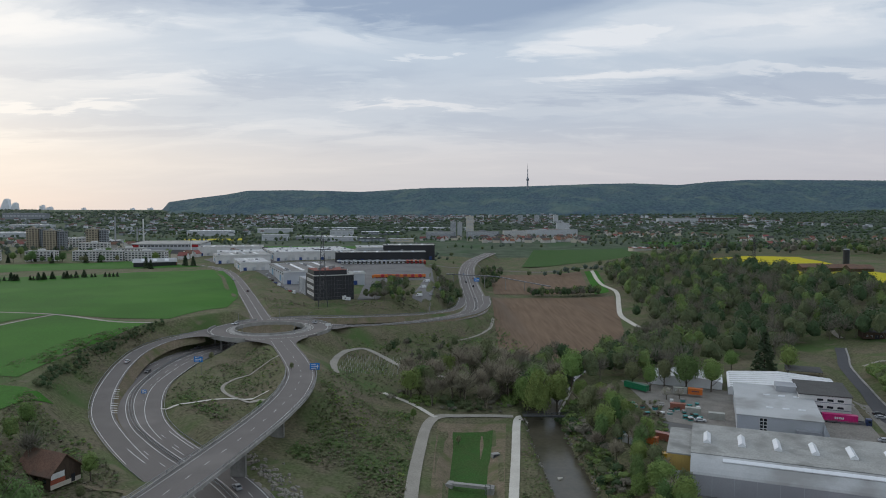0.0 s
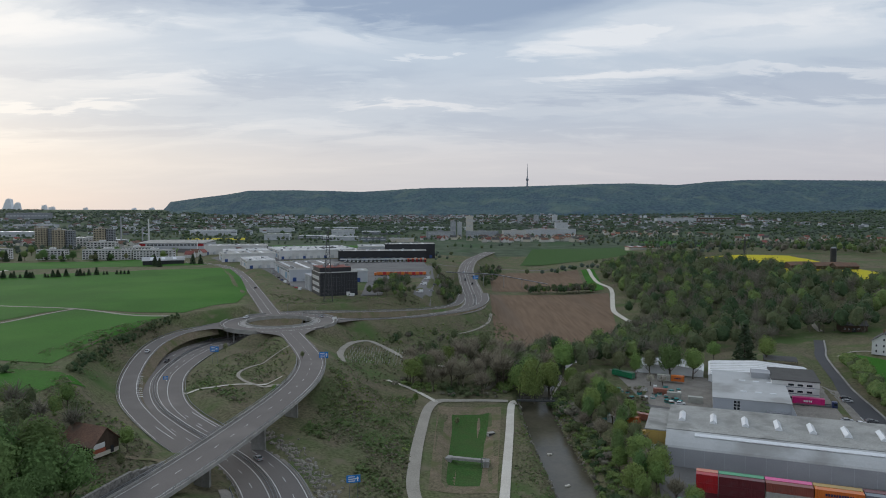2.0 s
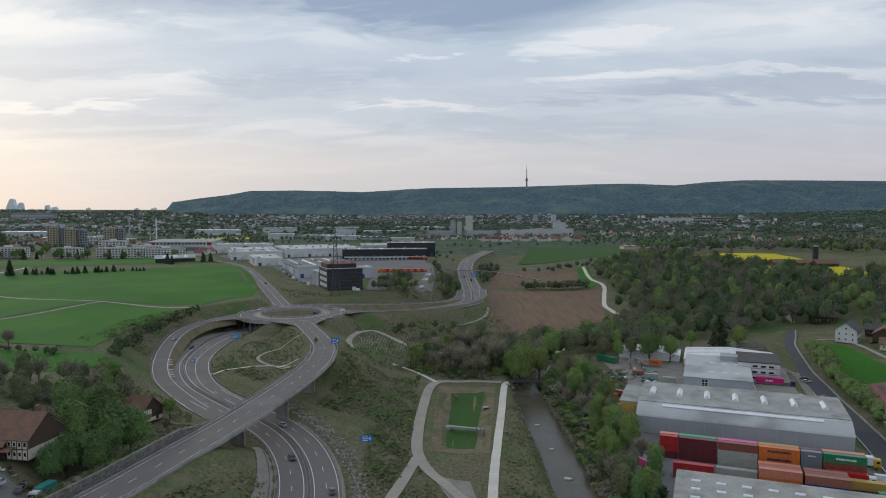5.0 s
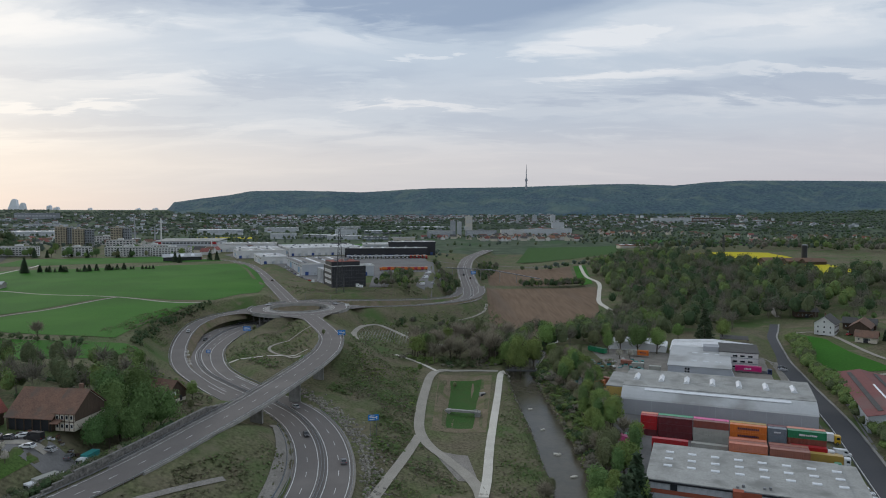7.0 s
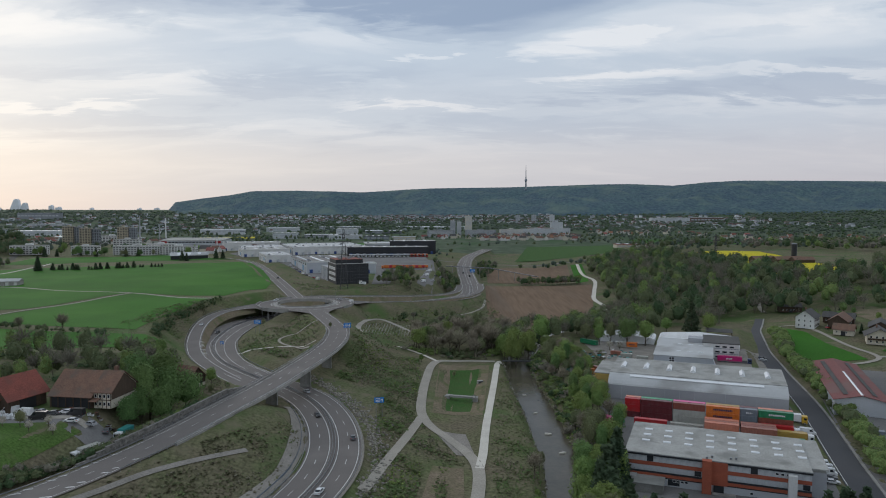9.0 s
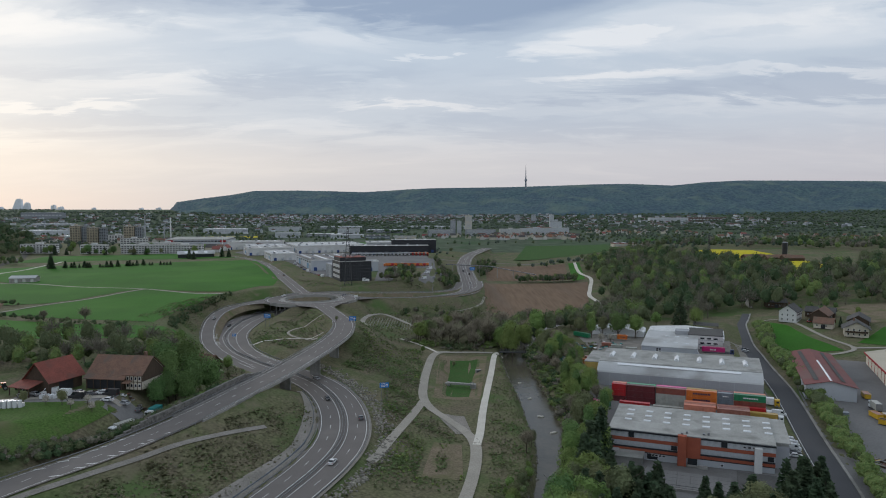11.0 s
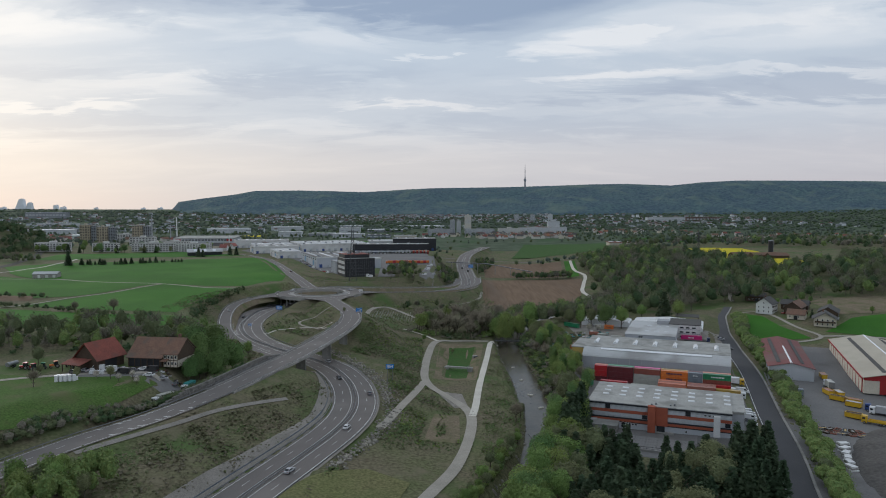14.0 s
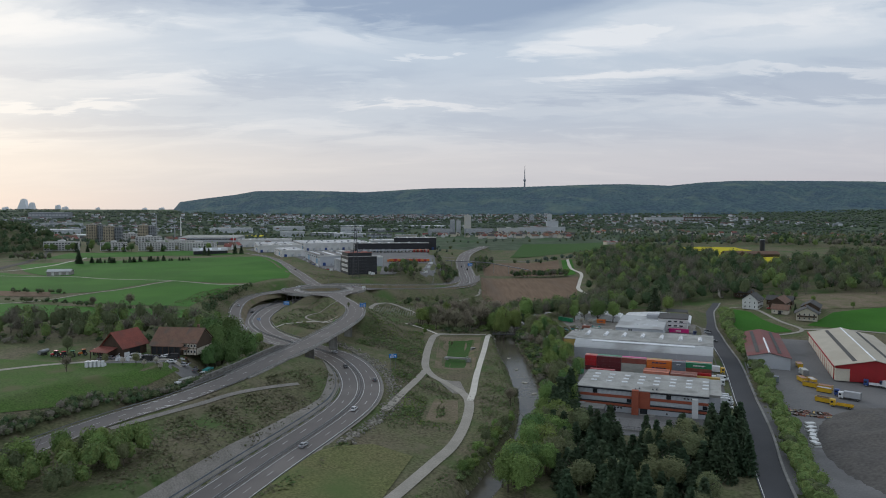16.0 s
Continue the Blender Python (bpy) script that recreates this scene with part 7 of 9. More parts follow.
for k in range(20):
    x, y = -116 + k * 5.0, 803 + k * 0.35
    c = "white" if k < 15 else "red"
    lorry(x, y, land_at(x, y) + 0.3, 184, c, "silver" if k < 15 else "orange", ("white" if k < 15 else "red") + " lorry backed up to the loading bay", 9, False, "depot lorries", True)
for k in range(13):
    x, y = -66 + k * 3.6, 668 + 0.8 * k
    lorry(x, y, land_at(x, y) + 0.3, 100, "red" if k % 3 else "orange", "red" if k % 2 else "orange", "red lorry parked along the fence", 6, False, "red lorries", True)
for k in range(6):
    x, y = -19 + (k % 2) * 8 + k, 548 + 22 * k
    car(x, y, land_at(x, y) + 0.35, 95, ("white", "silver", "white", "grey", "white", "black")[k], "vehicle in the narrow car park", "van" if k % 2 == 0 else "car", "car park vehicles")
for k in range(9):
    x, y = -118 - k * 6.5, 548 + k * 15
    car(x, y, land_at(x, y) + 0.2, 30, ("white", "red", "silver", "grey", "white", "blue", "black", "white", "silver")[k], "vehicle parked beside the hall", "van" if k % 4 == 0 else "car", "hall vehicles")
car(-71, 512, land_at(-71, 512) + 0.1, 60, "white", "white van at the corner of the black building", "van")


def lattice_mast(x, y, h, w, label, name="lattice_mast", arms=()):
    t = thing(name, on_land(x, y, 12), label, "mast", "lattice masts")
    top = w * 0.14
    for sx in (-1, 1):
        for sy in (-1, 1):
            part("leg", Shape().beam((sx * w / 2, sy * w / 2, -0.5), (sx * top / 2, sy * top / 2, h), 0.24), "dark_steel", t)
    n = 14
    for k in range(n):
        f0, f1 = k / n, (k + 1) / n
        a, b = w / 2 * (1 - f0) + top / 2 * f0, w / 2 * (1 - f1) + top / 2 * f1
        s = Shape()
        for sg in (-1, 1):
            s.beam((-a, sg * a, h * f0), (b, sg * b, h * f1), 0.12).beam((a, sg * a, h * f0), (-b, sg * b, h * f1), 0.12)
            s.beam((sg * a, -a, h * f0), (sg * b, b, h * f1), 0.12).beam((sg * a, a, h * f0), (sg * b, -b, h * f1), 0.12)
        part("bracing", s, "dark_steel", t)
    for z, L in arms:
        part("cross_arm", Shape().beam((-L, 0, z), (L, 0, z), 0.35, 0.5).beam((-L, 0, z), (0, 0, z + 1.6), 0.15).beam((L, 0, z), (0, 0, z + 1.6), 0.15), "dark_steel", t)
    return t


lattice_mast(-84, 484, 52, 6.5, "tall grey lattice power pylon beside the black building", "power_pylon", ((40, 6), (46, 4.5)))
lattice_mast(330, 735, 34, 4, "slender lattice pylon beyond the rapeseed field", "power_pylon", ((26, 5), (30, 4)))
# footbridge over the far motorway
fb = thing("footbridge", pose(0, 0, 0), "slim dark footbridge across the motorway", "bridge", kind="structure")
part("deck", Shape().beam((4, 790, 13.0), (60, 772, 11.8), 2.6, 0.9).beam((60, 772, 11.8), (118, 755, 2.5), 2.4, 0.8), "paint_grey", fb)
for x, y, z in ((12, 787, 12.6), (47, 776, 11.8), (70, 769, 9.8), (90, 763, 6.6)):
    part("column", Shape().cyl(x, y, land_at(x, y) - 0.5, z, 0.4, n=8), "concrete", fb)

# ---- the wooded ridge that closes the plain ----
RIDGE = [(-400, 362), (270, 374), (284, 371), (300, 358), (350, 351), (400, 345), (440, 338), (520, 337), (640, 340), (760, 333), (900, 331), (1000, 328), (1050, 326), (1120, 325), (1200, 328), (1260, 322), (1320, 319), (1400, 319), (1568, 320), (1900, 330), (2300, 345)]
us = np.linspace(262, 2300, 800)
rows = 60
top_v = np.interp(us, [p[0] for p in RIDGE], [p[1] for p in RIDGE])
hv = []
for j in range(rows):
    s = j / (rows - 1)
    for u, tv in zip(us, top_v):
        bend = 240 * noise.noise((u / 130, 0.5, 0))
        dist = 3600 + 1000 * s + bend * (1 - s) * math.sin(s * math.pi)
        crest = 89 + (367 - tv) / 1230 * 4600
        foot = 30.0
        z = foot + (crest - foot) * (s ** 0.72)
        z += (1 - s) * s * 4 * 44 * noise.noise((u / 80, s * 2.6, 7.1)) + (1 - s) * s * 4 * 22 * noise.noise((u / 28, s * 5.0, 2.2))
        z += 9.0 * noise.noise((u / 3.2, s * 46, 1.0)) * (0.30 + s * (1 - s) * 2.4)
        if u < 300:
            z = foot + (z - foot) * max(0.0, (u - 262) / 38) ** 0.8
        hv.append(((u - 784) / 1230 * dist, dist, z))
nu = len(us)
hf = [(j * nu + i, j * nu + i + 1, (j + 1) * nu + i + 1, (j + 1) * nu + i) for j in range(rows - 1) for i in range(nu - 1)]
back = [((u - 784) / 1230 * 4900, 4900, 20) for u in us]
nb = len(hv)
hf += [((rows - 1) * nu + i, (rows - 1) * nu + i + 1, nb + i + 1, nb + i) for i in range(nu - 1)]
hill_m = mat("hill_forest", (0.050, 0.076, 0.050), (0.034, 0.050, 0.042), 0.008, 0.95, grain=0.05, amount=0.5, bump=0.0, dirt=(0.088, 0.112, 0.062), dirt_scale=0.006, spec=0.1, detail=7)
# haze before the ridge, painted into its material as a faint blue emission
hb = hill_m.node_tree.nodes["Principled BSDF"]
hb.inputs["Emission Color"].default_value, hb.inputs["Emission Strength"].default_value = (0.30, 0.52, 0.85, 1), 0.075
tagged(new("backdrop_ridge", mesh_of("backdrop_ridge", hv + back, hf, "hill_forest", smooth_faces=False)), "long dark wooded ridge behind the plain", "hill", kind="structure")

mast = thing("television_tower", pose(545, 4480, 196), "slender concrete television tower on the ridge", "tower")
mat("mast_grey", (0.26, 0.28, 0.31), (0.23, 0.25, 0.28), 0.05, 0.9)
part("shaft", Shape().cyl(0, 0, 0, 92, 6.5, 3.6, 12), "mast_grey", mast)
part("platform", Shape().cyl(0, 0, 62, 66, 5, 8.5, 14).cyl(0, 0, 66, 76, 8.5, 8.5, 14).cyl(0, 0, 76, 79, 8.5, 4, 14), "mast_grey", mast)
part("antenna", Shape().cyl(0, 0, 92, 140, 2.6, 2.2, 8).cyl(0, 0, 140, 172, 1.4, 0.9, 8), "mast_grey", mast, "steel antenna")

# ---- the town on the plain ----
mat("roof_town", (0.27, 0.115, 0.08), (0.20, 0.10, 0.075), 0.05, 0.9, grain=1, amount=0.15, vary=0.5)
mat("wall_town", (0.58, 0.56, 0.52), (0.5, 0.49, 0.46), 0.05, 0.9, grain=1, amount=0.08, vary=0.3)
mat("far_white", (0.62, 0.64, 0.66), (0.55, 0.57, 0.6), 0.02, 0.9, grain=0.5, amount=0.08, island=0.3)
mat("far_grey", (0.34, 0.36, 0.38), (0.28, 0.3, 0.33), 0.02, 0.9, grain=0.5, amount=0.1, island=0.5)
mat("far_roof", (0.20, 0.135, 0.115), (0.17, 0.125, 0.115), 0.02, 0.9, grain=0.5, amount=0.1, island=0.6)


def slab_block(name, x, y, turn, L, D, H, floors, bays, wall, label, balcony=True, group="apartment blocks", cat="apartment block", roof="roof_gravel", z=None):
    t = thing(name, pose(x, y, (land_at(x, y) if z is None else z) - 0.5, 0, 0, turn), label, cat, group)
    part("wall", Shape().box(0, L, 0, D, 0, H), wall, t)
    part("roof", Shape().box(-0.3, L + 0.3, -0.3, D + 0.3, H, H + 0.6), roof, t)
    part("roof_hut", Shape().box(L * 0.4, L * 0.6, D * 0.3, D * 0.7, H + 0.6, H + 2.8), wall, t)
    fh, bw = (H - 1) / floors, L / bays
    wm = Shape().box(-bw * 0.3, bw * 0.3, -0.12, -0.01, -fh * 0.27, fh * 0.27).mesh("window", "glass_dark")
    bmh = Shape().box(-bw * 0.42, bw * 0.42, -1.2, -0.02, -fh * 0.46, -fh * 0.40).box(-bw * 0.42, bw * 0.42, -1.25, -1.15, -fh * 0.46, -fh * 0.1).mesh("balcony", wall)
    for i in range(floors if y > 1500 else 0):
        part("window_row", Shape().box(L * 0.04, L * 0.96, -0.15, -0.01, 0.6 + (i + 0.25) * fh, 0.6 + (i + 0.75) * fh), "panel_strip", t)
    for i in range(floors if y < 1500 else 0):
        for j in range(bays):
            part("window", wm, None, t, at=pose((j + 0.5) * bw, 0, 0.6 + (i + 0.5) * fh))
            if balcony and j % 2:
                part("balcony", bmh, None, t, at=pose((j + 0.5) * bw, 0, 0.6 + (i + 0.5) * fh))
    sm = Shape().box(-0.12, -0.01, -D * 0.12, D * 0.12, -fh * 0.27, fh * 0.27).mesh("window", "glass_dark")
    for i in range(floors if y < 1500 else 0):
        for k in (0.3, 0.7):
            part("window", sm, None, t, at=pose(0, D * k, 0.6 + (i + 0.5) * fh))
            part("window", sm, None, t, at=pose(L + 0.13, D * k, 0.6 + (i + 0.5) * fh))
    return t


for x, y, H in ((-657, 1095, 33), (-604, 1050, 31), (-560, 1090, 32)):
    slab_block("tower_block", x, y, 8, 17, 13, H, 11, 4, "wall_tan", "tan concrete tower block with balconies", True, "tower blocks", "tower block")
    slab_block("tower_block", x + 17.6, y + 6, 8, 11, 12, H - 1.5, 11, 3, "far_grey", "pale stair wing of a tower block", False, "tower blocks", "tower block")
for x, y, L, tw in ((-585, 832, 46, 6), (-505, 838, 34, 4), (-452, 846, 60, 3), (-388, 846, 48, 2), (-430, 900, 40, 8)):
    slab_block("apartment_block", x, y, tw, L, 13, 12.5, 4, int(L / 4), "wall_white", "white four-storey apartment block with balconies")
for x, y, L, tw in ((-520, 990, 40, 5), (-640, 1180, 50, 10)):
    slab_block("apartment_block", x, y, tw, L, 13, 15, 5, int(L / 5), "wall_white", "pale apartment block among trees")
mart = thing("retail_hall", pose(-455, 1010, 20, 0, 0, 4), "grey retail hall with red signs and window band", "hall")
part("wall", Shape().box(0, 100, 0, 60, 0, 15), "wall_light_grey", mart)
part("roof", Shape().bar([(-0.5, 15), (60.5, 17), (60.5, 17.6), (-0.5, 15.6)], -0.5, 100.5), "roof_gravel", mart)
for k in range(14):
    part("window", Shape().box(14 + 5.4 * k, 18 + 5.4 * k, -0.15, -0.01, 11.5, 13.5), "glass_dark", mart)
for x in (3, 88):
    part("sign", Shape().box(x, x + 9, -0.3, -0.02, 10.6, 14.4), "red_panel", mart, "plain red sign panel")
part("ramp", Shape().bar([(-3, 0), (0, 0), (0, 10)], 20, 60), "wall_grey", mart)
bb = thing("timber_barn", on_land(-322, 776, 22), "long dark barn with a grey striped roof", "barn")
gable(bb, 44, 16, 5, 8.5, "wall_black", "roof_sheet", 1.0)
part("red_end", Shape().box(22.02, 22.3, -7, 7, 0, 4.6), "red_panel", bb)
part("roof_light", Shape().bar([(-7, 5.9), (-2, 8.0), (-2, 8.1), (-7, 6.0)], -14, -10).bar([(-7, 5.9), (-2, 8.0), (-2, 8.1), (-7, 6.0)], -2, 2).bar([(-7, 5.9), (-2, 8.0), (-2, 8.1), (-7, 6.0)], 10, 14), "skylight_white", bb)
for x, y, h, r, m_ in ((-608, 1290, 56, 1.5, "wall_grey"), (-560, 1300, 52, 1.6, "white_paint"), (-585, 1330, 36, 1.5, "wall_grey"), (-330, 910, 22, 0.9, "white_paint")):
    c = thing("chimney", on_land(x, y), "slim factory chimney above the roofs", "chimney", "factory chimneys")
    part("shaft", Shape().cyl(0, 0, -1, h, r, r * 0.75, 12), m_, c)
    part("rim", Shape().cyl(0, 0, h, h + 0.8, r * 0.9, r * 0.9, 12), "dark_steel", c)

# centre: apartment towers and long blocks
slab_block("tower_block", 60, 1760, 0, 18, 16, 54, 17, 5, "wall_cream", "tall cream concrete tower block", False, "tower blocks", "tower block")
slab_block("tower_block", 20, 1790, 0, 14, 14, 40, 13, 4, "far_grey", "grey concrete tower block on the plain", False, "tower blocks", "tower block")
slab_block("tower_block", 38, 1780, 0, 12, 14, 38, 12, 3, "wall_light_grey", "grey concrete tower block on the plain", False, "tower blocks", "tower block")
for x, y, L, w in ((-40, 1690, 70, "far_grey"), (58, 1690, 80, "far_grey"), (150, 1720, 60, "wall_town"), (210, 1760, 90, "far_white"), (300, 1800, 50, "far_white"), (240, 1850, 70, "roof_town")):
    slab_block("apartment_block", x, y, 4, L, 12, 18, 6, int(L / 5), w, "long grey apartment block on the plain", False)
slab_block("tower_block", 305, 1860, 0, 34, 14, 34, 11, 6, "far_white", "white tower block above red roofs", False, "tower blocks", "tower block")
for x, w in ((320, "far_grey"), (390, "far_grey"), (470, "far_white")):
    slab_block("tower_block", x, 2950, 0, 20, 14, 36, 12, 3, w, "distant pale tower block", False, "tower blocks", "tower block", z=land_at(x, 2950))
# factory halls across the plain
FACT = ((-430, 1650, 60, 30, 14, "far_white", "roof_sheet"), (-360, 1700, 90, 40, 8, "far_grey", "roof_sheet"), (-280, 1600, 80, 30, 10, "far_white", "roof_sheet"), (-190, 1560, 60, 30, 9, "paint_slate", "roof_dark"),
        (-120, 1540, 55, 20, 7, "wall_cream", "roof_sheet"), (-300, 1850, 60, 30, 18, "far_white", "roof_gravel"), (-230, 1950, 110, 40, 9, "far_grey", "skylight_white"), (-160, 2300, 150, 50, 9, "far_white", "skylight_white"),
        (-20, 2350, 120, 40, 8, "far_white", "skylight_white"), (-420, 2250, 140, 40, 9, "far_grey", "skylight_white"), (-700, 1900, 120, 40, 14, "far_white", "skylight_white"), (-560, 2100, 100, 40, 12, "far_white", "roof_sheet"),
        (-900, 1500, 160, 50, 9, "far_white", "skylight_white"), (-760, 1420, 90, 40, 9, "far_white", "roof_sheet"), (-1150, 1750, 120, 40, 12, "far_white", "skylight_white"), (-1250, 1450, 110, 40, 9, "far_white", "skylight_white"),
        (-1500, 2400, 140, 40, 14, "far_white", "far_grey"), (-1900, 3000, 180, 40, 26, "far_grey", "far_grey"), (310, 1130, 60, 24, 6, "wall_cream", "roof_red"), (900, 2900, 170, 30, 22, "far_white", "far_roof"), (1080, 2930, 150, 30, 20, "far_roof", "far_roof"))
for x, y, L, D, H, w, r in FACT:
    t = thing("factory_hall", on_land(x, y, 3, -0.5), "large flat-roofed factory hall on the plain", "hall", "factory halls")
    part("wall", Shape().box(0, L, 0, D, 0, H), w, t)
    part("roof", Shape().box(-1, L + 1, -1, D + 1, H, H + 0.8), r, t)
    for k in range(int(L / 15)):
        part("window_band", Shape().box(3 + 15 * k, 14 + 15 * k, -0.3, -0.02, H * 0.45, H * 0.7), "panel_strip", t)
        part("roof_light", Shape().box(4 + 15 * k, 9 + 15 * k, 3, D - 3, H + 0.8, H + 1.4), "skylight_white", t)
# the city far down the valley
# haze over the far towers is put into this pale blue-white colour
mat("city_haze", (0.80, 0.82, 0.85), (0.74, 0.77, 0.81), 0.02, 0.9, grain=0.05, amount=0.06, vary=0.2)
for x, w, h in ((-2960, 74, 152), (-2900, 56, 126), (-2710, 30, 110), (-2660, 40, 98), (-2430, 24, 92), (-2100, 30, 90), (-1980, 36, 92), (-3080, 40, 96)):
    t = thing("distant_tower", pose(x, 4700, 60), "pale stepped tower of the distant city", "tower", "distant towers")
    part("shaft", Shape().bar_y([(-w / 2, 0), (w / 2, 0), (w * 0.36, h - 70), (-w * (0.02 if w > 50 else 0.36), h - 70)], 0, 30), "city_haze", t)
    part("setback", Shape().box(w * 0.05, w * 0.25, 4, 26, h - 70, h - 65), "city_haze", t)

# detached houses: four models, many copies
HOUSES = []
for k, (L, Wd, e, r, w, rf) in enumerate(((13, 10, 5.5, 9.5, "wall_town", "roof_town"), (11, 9, 5.0, 9.2, "wall_white", "roof_town"), (20, 10, 6.0, 10, "wall_town", "roof_tile"), (15, 11, 6.5, 10.5, "wall_cream", "roof_dark"))):
    t = thing("town_house", pose(0, -300 - 40 * k, land_at(0, -300 - 40 * k)), "gabled town house with tiled roof", "house", "town houses")
    gable(t, L, Wd, e, r, w, rf, 0.6)
    HOUSES.append(t)
rnd = random.Random(21)
ZONES = (((90, 330), (1480, 1700), 90), ((-800, -480), (1130, 1400), 46), ((-1300, -760), (1100, 1600), 50), ((420, 700), (1700, 2100), 40), ((620, 1000), (1350, 1700), 22), ((900, 1400), (1300, 1700), 16), ((-60, 90), (1560, 1660), 12), ((-360, -240), (850, 1000), 8))
first = list(HOUSES)
for (x0, x1), (y0, y1), n in ZONES:
    for k in range(n):
        x, y = rnd.uniform(x0, x1), rnd.uniform(y0, y1)
        m = on_land(x, y, rnd.choice((0, 90, 20, 70)) + rnd.uniform(-10, 10), -0.3)
        if first:
            first.pop().matrix_basis = m
        else:
            copy_thing(rnd.choice(HOUSES), m)


def far_houses(name, spots, label):
    """Distant roofs and walls, far too many and too small to count."""
    s = Shape()
    for x, y, z in spots:
        L, D, H = rnd.uniform(9, 20), rnd.uniform(9, 12), rnd.uniform(5, 9)
        s.use(rnd.choice((0, 0, 1))).box(x - L / 2, x + L / 2, y - D / 2, y + D / 2, z - 1, z + H)
        s.use(2 if rnd.random() < 0.55 else 1).bar_y([(x - L / 2 - 0.5, z + H), (x + L / 2 + 0.5, z + H), (x + L / 2 - 2, z + H + 3.5), (x - L / 2 + 2, z + H + 3.5)], y - D / 2 - 0.5, y + D / 2 + 0.5)
    return tagged(new(name, mesh_of(name, s.v, s.f, ["far_white", "far_grey", "far_roof"], s.i)), label, "houses", kind="stuff")


spots = []
for k in range(1000):
    a = rnd.random()
    if a < 0.45:
        x, y = rnd.gauss(-180, 420), rnd.uniform(2900, 3550)
    elif a < 0.75:
        x, y = rnd.uniform(-1900, -500), rnd.uniform(1900, 3400)
    else:
        x, y = rnd.uniform(300, 1500), rnd.uniform(2300, 3400)
    spots.append((x, y))
zz = land([p[0] for p in spots], [p[1] for p in spots])
far_houses("far_houses", [(x, y, z + (4.5 if y > 3300 else 0)) for (x, y), z in zip(spots, zz)], "distant houses scattered at the foot of the ridge")

# ---- trees ----
rng = np.random.default_rng(5)


def leaf_quads(centres, size, up_bias=0.35, r=rng, stretch=1.0, out=None):
    """A small tilted leaf spray at each centre, as one quad each; out turns the sprays to face outwards."""
    n = len(centres)
    a = r.normal(size=(n, 3))
    nrm = r.normal(size=(n, 3)) * (0.55 if out is not None else 1.0)
    if out is not None:
        nrm += out
    nrm[:, 2] += up_bias
    nrm /= np.linalg.norm(nrm, axis=1)[:, None] + 1e-9
    a -= nrm * (a * nrm).sum(1)[:, None]
    a /= np.linalg.norm(a, axis=1)[:, None] + 1e-9
    b = np.cross(nrm, a)
    s = (size * r.uniform(0.5, 1.35, n))[:, None]
    a, b = a * s * stretch, b * s
    v = np.stack([centres - a * 0.5, centres - b * 0.35 + a * 0.05, centres + a * 0.5, centres + b * 0.35 - a * 0.05], 1).reshape(-1, 3)
    return v


def twig_quads(n, R, H, z0, r, wide=0.16):
    """Thin bare twigs that rise outwards from the inside of a crown, and a few stems."""
    d = r.normal(size=(n, 3))
    d /= np.linalg.norm(d, axis=1)[:, None]
    d[:, 2] = np.abs(d[:, 2]) * 0.9 + 0.1
    axes = np.array([R, R, H * 0.5])
    c = np.array([0, 0, z0 + H * 0.42])
    p = c + (r.normal(size=(n, 3)) * 0.10 + d * r.uniform(0.25, 0.95, (n, 1))) * axes
    g = d * np.array([0.75, 0.75, 1.25]) + r.normal(size=(n, 3)) * 0.28
    g /= np.linalg.norm(g, axis=1)[:, None]
    ln = (H * r.uniform(0.08, 0.19, n))[:, None]
    w = np.cross(g, r.normal(size=(n, 3)))
    w *= (wide * r.uniform(0.5, 1.3, n) / (np.linalg.norm(w, axis=1) + 1e-9))[:, None]
    q = np.stack([p - g * ln - w, p - g * ln + w, p + g * ln + w * 0.3, p + g * ln - w * 0.3], 1)
    m = 5
    foot = np.column_stack([r.normal(0, R * 0.05, (m, 2)), np.full(m, -0.5)])
    tip = np.column_stack([r.normal(0, R * 0.35, (m, 2)), z0 + H * r.uniform(0.45, 0.8, m)])
    t = r.uniform(0, 3.14, m)
    sw = np.column_stack([np.cos(t), np.sin(t), np.zeros(m)]) * H * 0.014
    return np.concatenate([q, np.stack([foot - sw, foot + sw, tip + sw * 0.3, tip - sw * 0.3], 1)]).reshape(-1, 3)


def ico(level):
    bm = bmesh.new()
    bmesh.ops.create_icosphere(bm, subdivisions=level, radius=1.0)
    bm.verts.ensure_lookup_table()
    v = np.array([p.co[:] for p in bm.verts])
    f = np.array([[q.index for q in t.verts] for t in bm.faces])
    bm.free()
    return v, f


ICO1, ICO2 = ico(1), ico(2)


